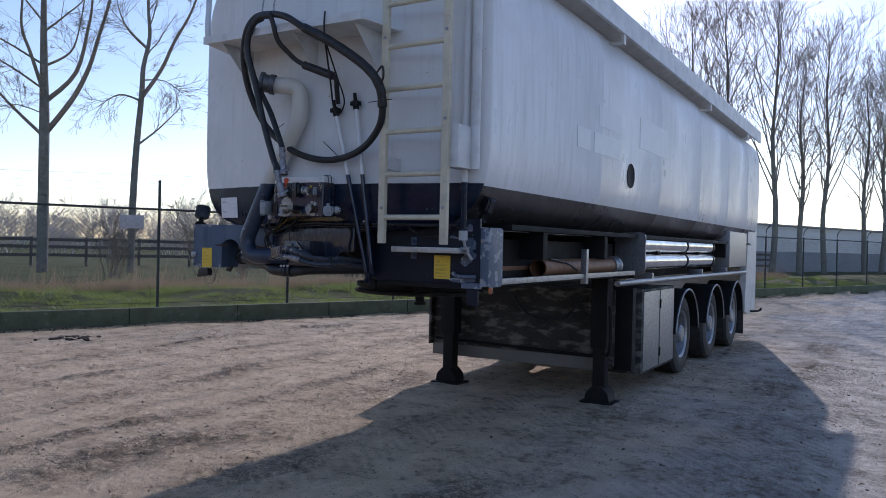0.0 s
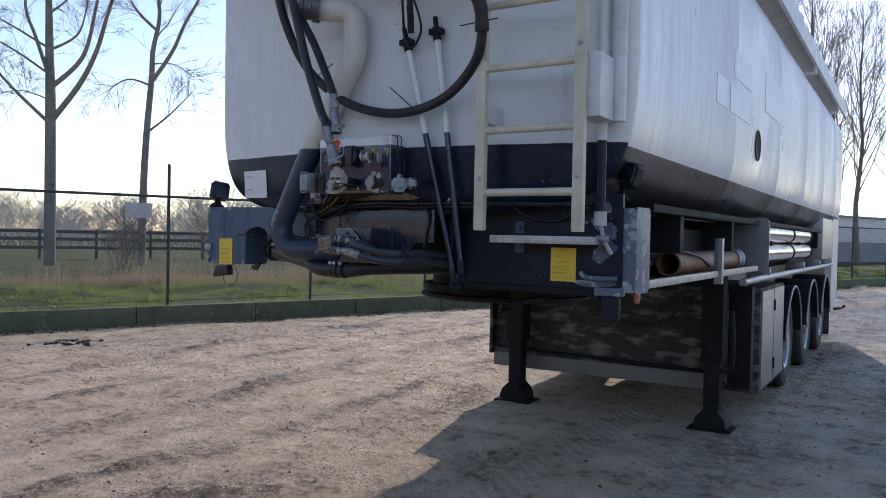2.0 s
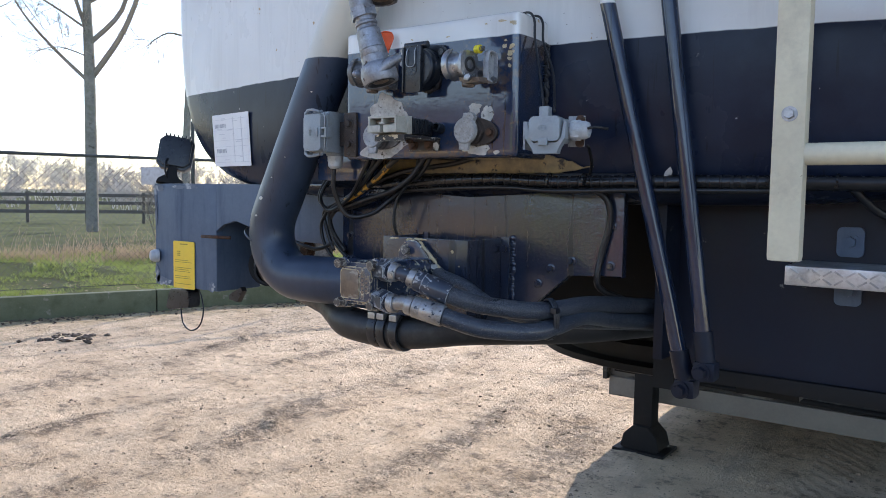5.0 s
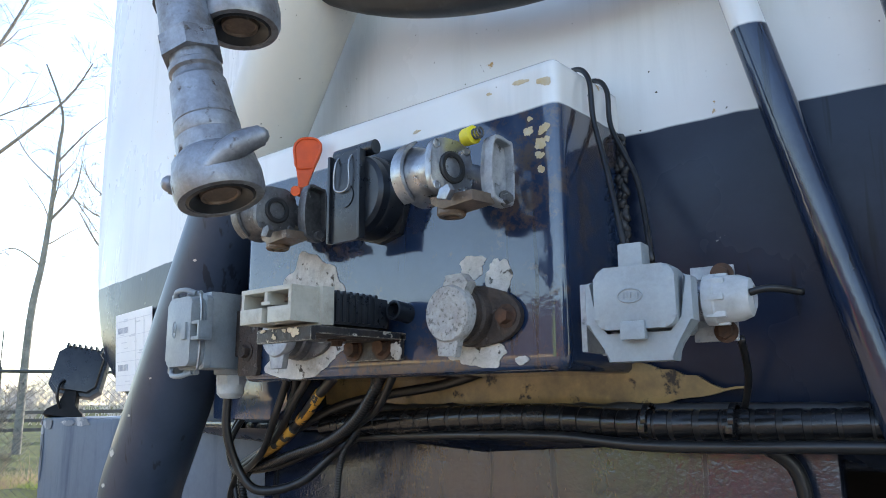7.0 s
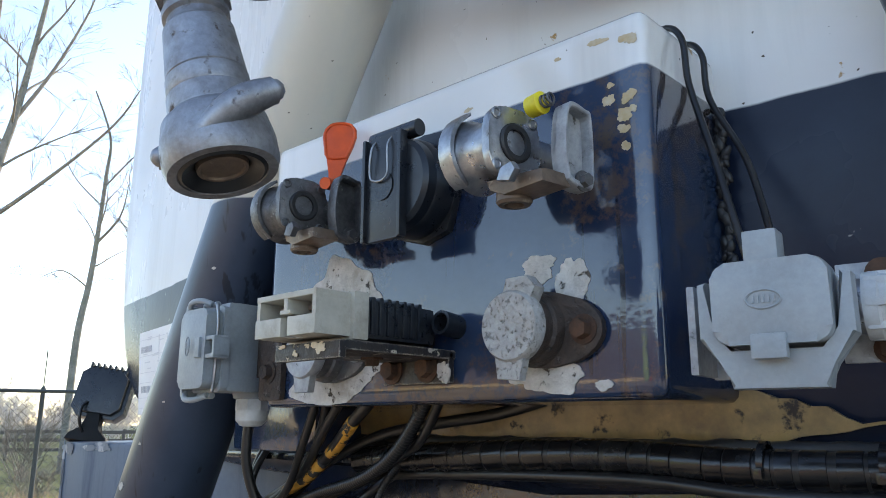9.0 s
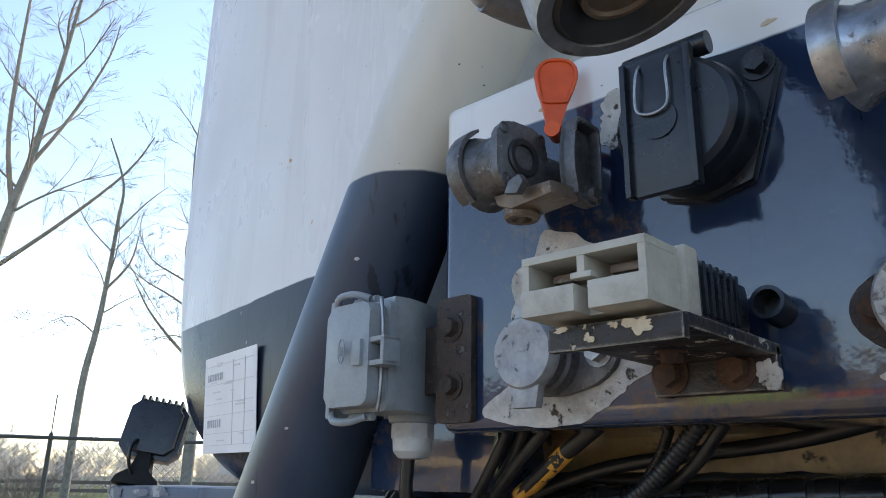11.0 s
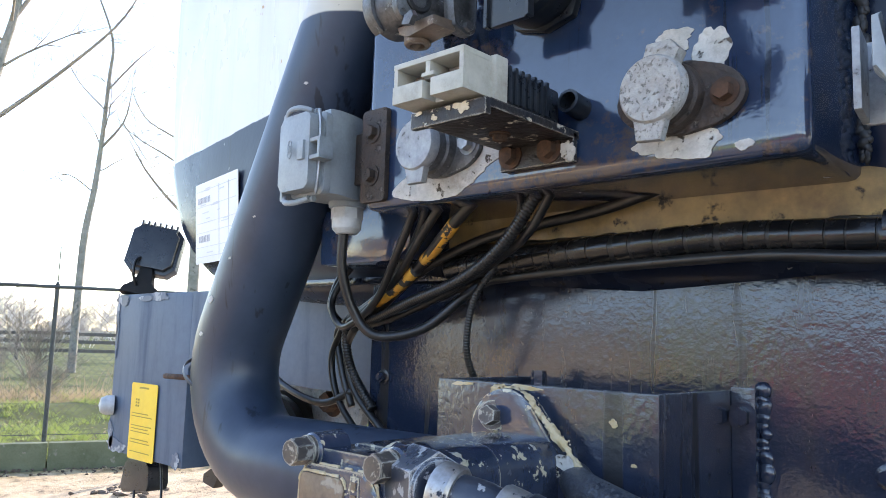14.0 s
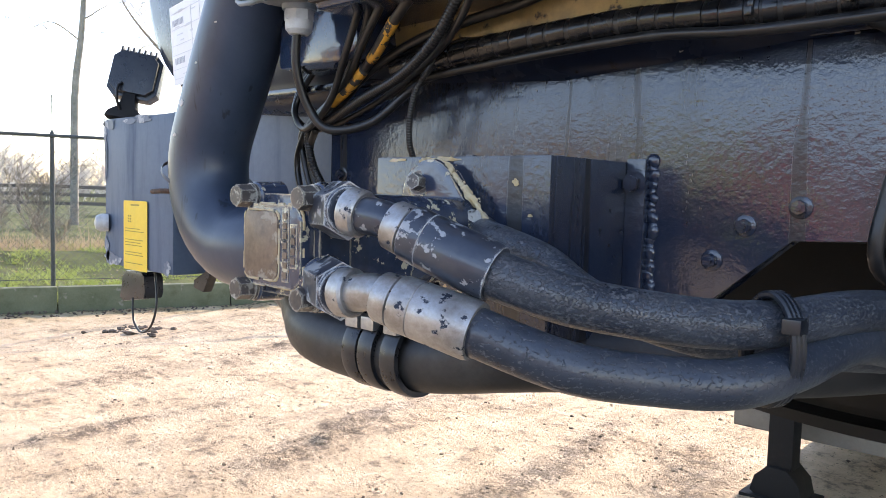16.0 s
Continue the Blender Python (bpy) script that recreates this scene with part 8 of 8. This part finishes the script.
cable([(-3.22, 3.84, 1.745), (-3.27, 3.85, 1.727), (-3.34, 3.856, 1.711), (-3.42, 3.858, 1.702), (-3.50, 3.86, 1.69), (-3.59, 3.865, 1.66), (-3.69, 3.89, 1.612)], 0.0055)
cable([(-3.40, 3.81, 1.735), (-3.43, 3.84, 1.70), (-3.47, 3.86, 1.665), (-3.50, 3.86, 1.63), (-3.515, 3.87, 1.57), (-3.515, 3.92, 1.52)], 0.0035, "braided black lead", ribs=0.003)
cable([(-3.72, 3.89, 1.60), (-3.755, 3.91, 1.57), (-3.735, 3.92, 1.52), (-3.68, 3.925, 1.475)], 0.005)
cable([(-3.75, 3.895, 1.60), (-3.785, 3.92, 1.56), (-3.77, 3.925, 1.51), (-3.73, 3.93, 1.47)], 0.0045)
cable([(-3.62, 3.93, 1.705), (-3.70, 3.92, 1.70), (-3.77, 3.91, 1.675), (-3.79, 3.905, 1.63), (-3.76, 3.9, 1.605)], 0.0045)
cable([(-3.98, 3.93, 1.545), (-3.88, 3.915, 1.515), (-3.80, 3.92, 1.50), (-3.74, 3.925, 1.52)], 0.005)
loom = cable([(-3.545, 3.874, 1.664), (-3.41, 3.868, 1.672), (-3.24, 3.866, 1.677), (-3.11, 3.870, 1.672), (-2.85, 3.903, 1.674), (-2.60, 3.96, 1.674), (-2.43, 4.0, 1.672), (-2.25, 4.03, 1.675)], 0.0125, "thick spiral-wrapped cable loom", n=16)
bm = bmesh.new()
wrapped = glide([(-3.545, 3.874, 1.664), (-3.41, 3.868, 1.672), (-3.24, 3.866, 1.677), (-3.11, 3.870, 1.672), (-2.85, 3.903, 1.674), (-2.60, 3.96, 1.674), (-2.43, 4.0, 1.672), (-2.25, 4.03, 1.675)], 40)
rng = random.Random(22)
gone, step = 0.0, 0.0
for q, r in zip(wrapped, wrapped[1:]):
    gone += (r - q).length
    if gone >= step:
        wide = rng.uniform(0.012, 0.024)
        lathe(bm, q, (r - q).normalized() + Vector((0, 0, 0.04)), [(0, 0.0122), (0.0004, 0.0134 + rng.uniform(0, 0.0004)), (wide * 0.5, 0.0136), (wide - 0.0012, 0.0132), (wide - 0.0008, 0.0122)], 18)
        step = gone + wide
tagged(part("spiral_wrap", bm, WRAP, loom), kind="stuff")
for x in (-3.12, -3.045, -2.62):
    bm = bmesh.new()
    y = 3.869 if x < -3.0 else 3.88 + (x + 3.0) * 0.2
    lathe(bm, (x, y, 1.676), (1, 0.05, 0), [(0, 0.0130), (0, 0.0152), (0.0045, 0.0152), (0.0045, 0.0130)], 20)
    box(bm, (x + 0.0025, y - 0.0155, 1.670), (0.006, 0.005, 0.007), 0.001)
    part("cable_tie", bm, WRAP, loom)
cable([(-3.57, 3.885, 1.635), (-3.49, 3.878, 1.652), (-3.23, 3.858, 1.661), (-3.11, 3.858, 1.655), (-2.95, 3.872, 1.658), (-2.7, 3.93, 1.66)], 0.005)
cable([(-3.045, 3.88, 1.665), (-3.01, 3.90, 1.64), (-3.005, 3.91, 1.59), (-3.02, 3.91, 1.53), (-3.025, 3.93, 1.47), (-3.0, 3.97, 1.44)], 0.0065, "black lead hanging from the loom")
for dx in (0.0, 0.034):
    cable([(-3.19, 3.84 + dx, 1.996), (-3.150, 3.822 + dx, 1.997), (-3.132, 3.815 + dx, 1.980), (-3.1265, 3.81 + dx, 1.94), (-3.108 + dx * 0.3, 3.797 + dx, 1.88), (-3.082 + dx * 0.4, 3.772 + dx * 0.4, 1.80)], 0.0025, "thin black lead over the box edge")
cable([(-2.985, 3.752, 1.764), (-2.972, 3.755, 1.766), (-2.958, 3.775, 1.764)], 0.0026)
cable([(-3.02, 3.83, 1.74), (-3.03, 3.87, 1.71), (-3.045, 3.89, 1.675)], 0.003)
cable([(-2.60, 3.99, 1.67), (-2.55, 4.02, 1.62), (-2.46, 4.06, 1.60), (-2.36, 4.06, 1.62), (-2.28, 4.05, 1.68)], 0.007)


# white paint scrap on the ledge
bm = bmesh.new()
prism(bm, [(-0.010, -0.008), (0.004, -0.010), (0.009, 0.004), (0.006, 0.013), (-0.004, 0.004)], (-2.889, 3.892, 1.69), (0.9, 0.3, 0), (0, -0.3, 0.95), 0.001)
part("paint_scrap", bm, FLAKE, TR, "loose whitish paint scrap")

# ---- upper front: shelf, hose coil, hanging coupling ----
def hose_shelf():
    bm = bmesh.new()
    prism(bm, [(-4.08, 3.58), (-2.70, 3.58), (-2.64, 4.02), (-4.20, 4.06)], (0, 0, 2.925), (1, 0, 0), (0, 1, 0), 0.014, 0.003)
    s = part("hose_shelf", bm, WHITE, TR, "white steel shelf that carries the hoses")
    bm = bmesh.new()
    span(bm, (-4.08, 3.565, 2.918), (-2.70, 3.580, 2.972), 0.004)
    part("shelf_lip", bm, WHITE, s)
    for x in (-3.95, -3.30, -2.80):
        bm = bmesh.new()
        prism(bm, [(0, 0), (0.30, 0), (0.30, -0.24), (0.26, -0.24)], (x, 3.62, 2.924), (0, 1, 0), (0, 0, 1), 0.008)
        part("shelf_gusset", bm, WHITE, s)
    bm = bmesh.new()
    tube(bm, [(-4.07, 3.60, 2.94), (-4.10, 3.62, 3.05), (-4.28, 3.80, 3.55)], 0.02, 10, 1)
    part("guard_rail", bm, WHITE, s)
    for x in (-3.50, -3.40):
        bm = bmesh.new()
        tube(bm, [(x, 3.545, 3.04), (x, 3.55, 3.12), (x + 0.01, 3.60, 3.4)], 0.006, 6)
        part("chain", bm, STEEL, s)


hose_shelf()


def big_hoses():
    loop = [(-3.396, 3.545, 3.035), (-3.548, 3.545, 3.036), (-3.638, 3.545, 2.954), (-3.713, 3.592, 2.802), (-3.728, 3.643, 2.64), (-3.701, 3.691, 2.491), (-3.643, 3.734, 2.357), (-3.554, 3.765, 2.258), (-3.423, 3.794, 2.166), (-3.261, 3.811, 2.112), (-3.093, 3.815, 2.098), (-2.922, 3.806, 2.128), (-2.786, 3.786, 2.193), (-2.677, 3.753, 2.294), (-2.634, 3.72, 2.399), (-2.627, 3.688, 2.498), (-2.662, 3.661, 2.584), (-2.74, 3.635, 2.666), (-2.855, 3.609, 2.75), (-2.993, 3.575, 2.837), (-3.137, 3.545, 2.913), (-3.272, 3.535, 2.995), (-3.396, 3.545, 3.035)]
    bm = bmesh.new()
    tube(bm, loop, 0.022, 16, 6)
    h = part("air_hose_coil", bm, RUBBER, TR, "coiled black rubber hose hung on the front")
    bm = bmesh.new()
    tube(bm, loop[14:21], lambda u: 0.030 + 0.004 * noise.noise((u * 14, 0, 0)), 12)
    part("tape_wrap", bm, RUBBER, h, "rough black tape round the hose")
    bm = bmesh.new()
    tube(bm, [(-2.66, 3.66, 2.58), (-2.58, 3.63, 2.63), (-2.57, 3.63, 2.56), (-2.64, 3.68, 2.52)], 0.007, 6)
    part("wire_loop", bm, RUBBER, h)
    bm = bmesh.new()
    tube(bm, [(-3.40, 3.53, 3.02), (-3.511, 3.535, 3.025), (-3.60, 3.54, 2.956), (-3.634, 3.55, 2.824), (-3.564, 3.56, 2.59), (-3.48, 3.56, 2.321), (-3.382, 3.55, 2.093), (-3.328, 3.525, 2.03), (-3.312, 3.512, 1.99)], 0.0205, 16)
    part("drop_hose", bm, RUBBER, h)
    bm = bmesh.new()
    tube(bm, [(-3.42, 3.53, 3.03), (-3.401, 3.54, 2.977), (-3.391, 3.58, 2.869), (-3.351, 3.64, 2.798), (-3.314, 3.68, 2.752), (-3.244, 3.715, 2.712), (-3.056, 3.75, 2.638), (-3.05, 3.78, 2.56), (-3.07, 3.82, 2.47)], 0.016, 14)
    part("short_hose", bm, RUBBER, h)
    bm = bmesh.new()
    rod(bm, (-3.27, 3.705, 2.722), (-3.06, 3.75, 2.640), 0.027, n=16)
    part("hose_splice", bm, RUBBER, h)
    bm = bmesh.new()
    tube(bm, [(-2.98, 3.56, 3.0), (-2.98, 3.56, 2.86), (-3.04, 3.70, 2.60), (-3.09, 3.80, 2.45), (-3.06, 3.82, 2.40), (-3.00, 3.80, 2.48), (-3.00, 3.72, 2.62), (-2.98, 3.58, 2.80)], 0.006, 6)
    part("cord", bm, CABLE, h)
    for a, b in (((-3.60, 3.75, 2.29), (-3.47, 3.74, 2.35)), ((-3.05, 3.81, 2.12), (-3.17, 3.80, 2.22)), ((-2.75, 3.73, 2.44), (-2.55, 3.70, 2.44))):
        bm = bmesh.new()
        rod(bm, a, b, 0.003, n=6)
        part("tie_tail", bm, BLACKPL, h)


big_hoses()


def hose_coupling(tip, d, size, label):
    """A claw hose coupling: ribbed body, ring with two horns, dark seal, nut and hose end."""
    tip, d = Vector(tip), Vector(d).normalized()
    bm = bmesh.new()
    lathe(bm, tip, d, [(0.012, 0.0), (0.012, 0.018), (0.004, 0.0215), (-0.001, 0.0245), (-0.001, 0.0295), (0.004, 0.0315), (0.016, 0.0315), (0.024, 0.0300), (0.029, 0.0290), (0.032, 0.0262), (0.034, 0.0245), (0.046, 0.0243), (0.0465, 0.0232), (0.0475, 0.0238), (0.058, 0.0234), (0.0585, 0.0222), (0.0595, 0.0230), (0.092, 0.0205), (0.094, 0.0185), (0.096, 0.0175), (0.100, 0.0175), (0.102, 0.0195), (0.106, 0.0195), (0.108, 0.0172), (0.115, 0.0172)], 44)
    c = part("hose_coupling", bm, SCUFFED, TR, label)
    side = Vector((0.95, 0.22, -0.20))
    side = (side - d * side.dot(d)).normalized()
    across = d.cross(side)
    for s in (1, -1):
        bm = bmesh.new()
        pts = []
        for k in range(9):
            u = k / 8
            a = radians(-70 + 72 * u)
            r = 0.0255 + 0.017 * u ** 2.4
            pts.append(tip + (side * math.cos(a) + across * math.sin(a)) * (r * s) + d * (0.010 + 0.020 * u))
        tube(bm, pts, lambda u: 0.0060 + 0.0050 * math.sin(3.0 * min(u, 0.97)) ** 0.8 * u, 16, 3)
        bmesh.ops.create_icosphere(bm, subdivisions=2, radius=0.0064, matrix=Matrix.Translation(pts[-1]))
        part("claw", bm, SCUFFED, c)
    bm = bmesh.new()
    lathe(bm, tip, d, [(0.003, 0.0), (0.003, 0.0115), (0.0015, 0.0122), (0.0015, 0.0138), (0.006, 0.0145)], 28)
    part("seal_face", bm, BRONZE, c)
    bm = bmesh.new()
    lathe(bm, tip, d, [(0.0, 0.0245), (-0.0015, 0.022), (0.001, 0.018), (0.0045, 0.0143)], 32)
    part("seal_ring", bm, RUBBER, c)
    bm = bmesh.new()
    rod(bm, tip + d * 0.115, tip + d * 0.132, 0.0235, n=6)
    lathe(bm, tip + d * 0.132, d, [(0, 0.02), (0.004, 0.0205), (0.02, 0.0195), (0.045, 0.019)], 24)
    part("hose_nut", bm, SCUFFED, c)
    for o in (c, *c.children):
        o.data.transform(Matrix.Translation(tip) @ Matrix.Scale(size, 4) @ Matrix.Translation(-tip))
    return c


main = hose_coupling((-3.266, 3.526, 1.834), (-0.27, -0.083, 0.96), 1.0, "scuffed metal claw coupling on a hanging hose")
second = hose_coupling((-3.293, 3.553, 1.981), (-0.10, 0.02, 1.0), 1.0, "scuffed metal claw coupling on a second hose")
bm = bmesh.new()
tube(bm, [(-3.306, 3.556, 2.12), (-3.316, 3.562, 2.16), (-3.38, 3.585, 2.26), (-3.48, 3.61, 2.42), (-3.60, 3.60, 2.62), (-3.67, 3.575, 2.82), (-3.60, 3.55, 2.98), (-3.50, 3.545, 3.02)], 0.019, 16)
part("hose_tail", bm, RUBBER, second)
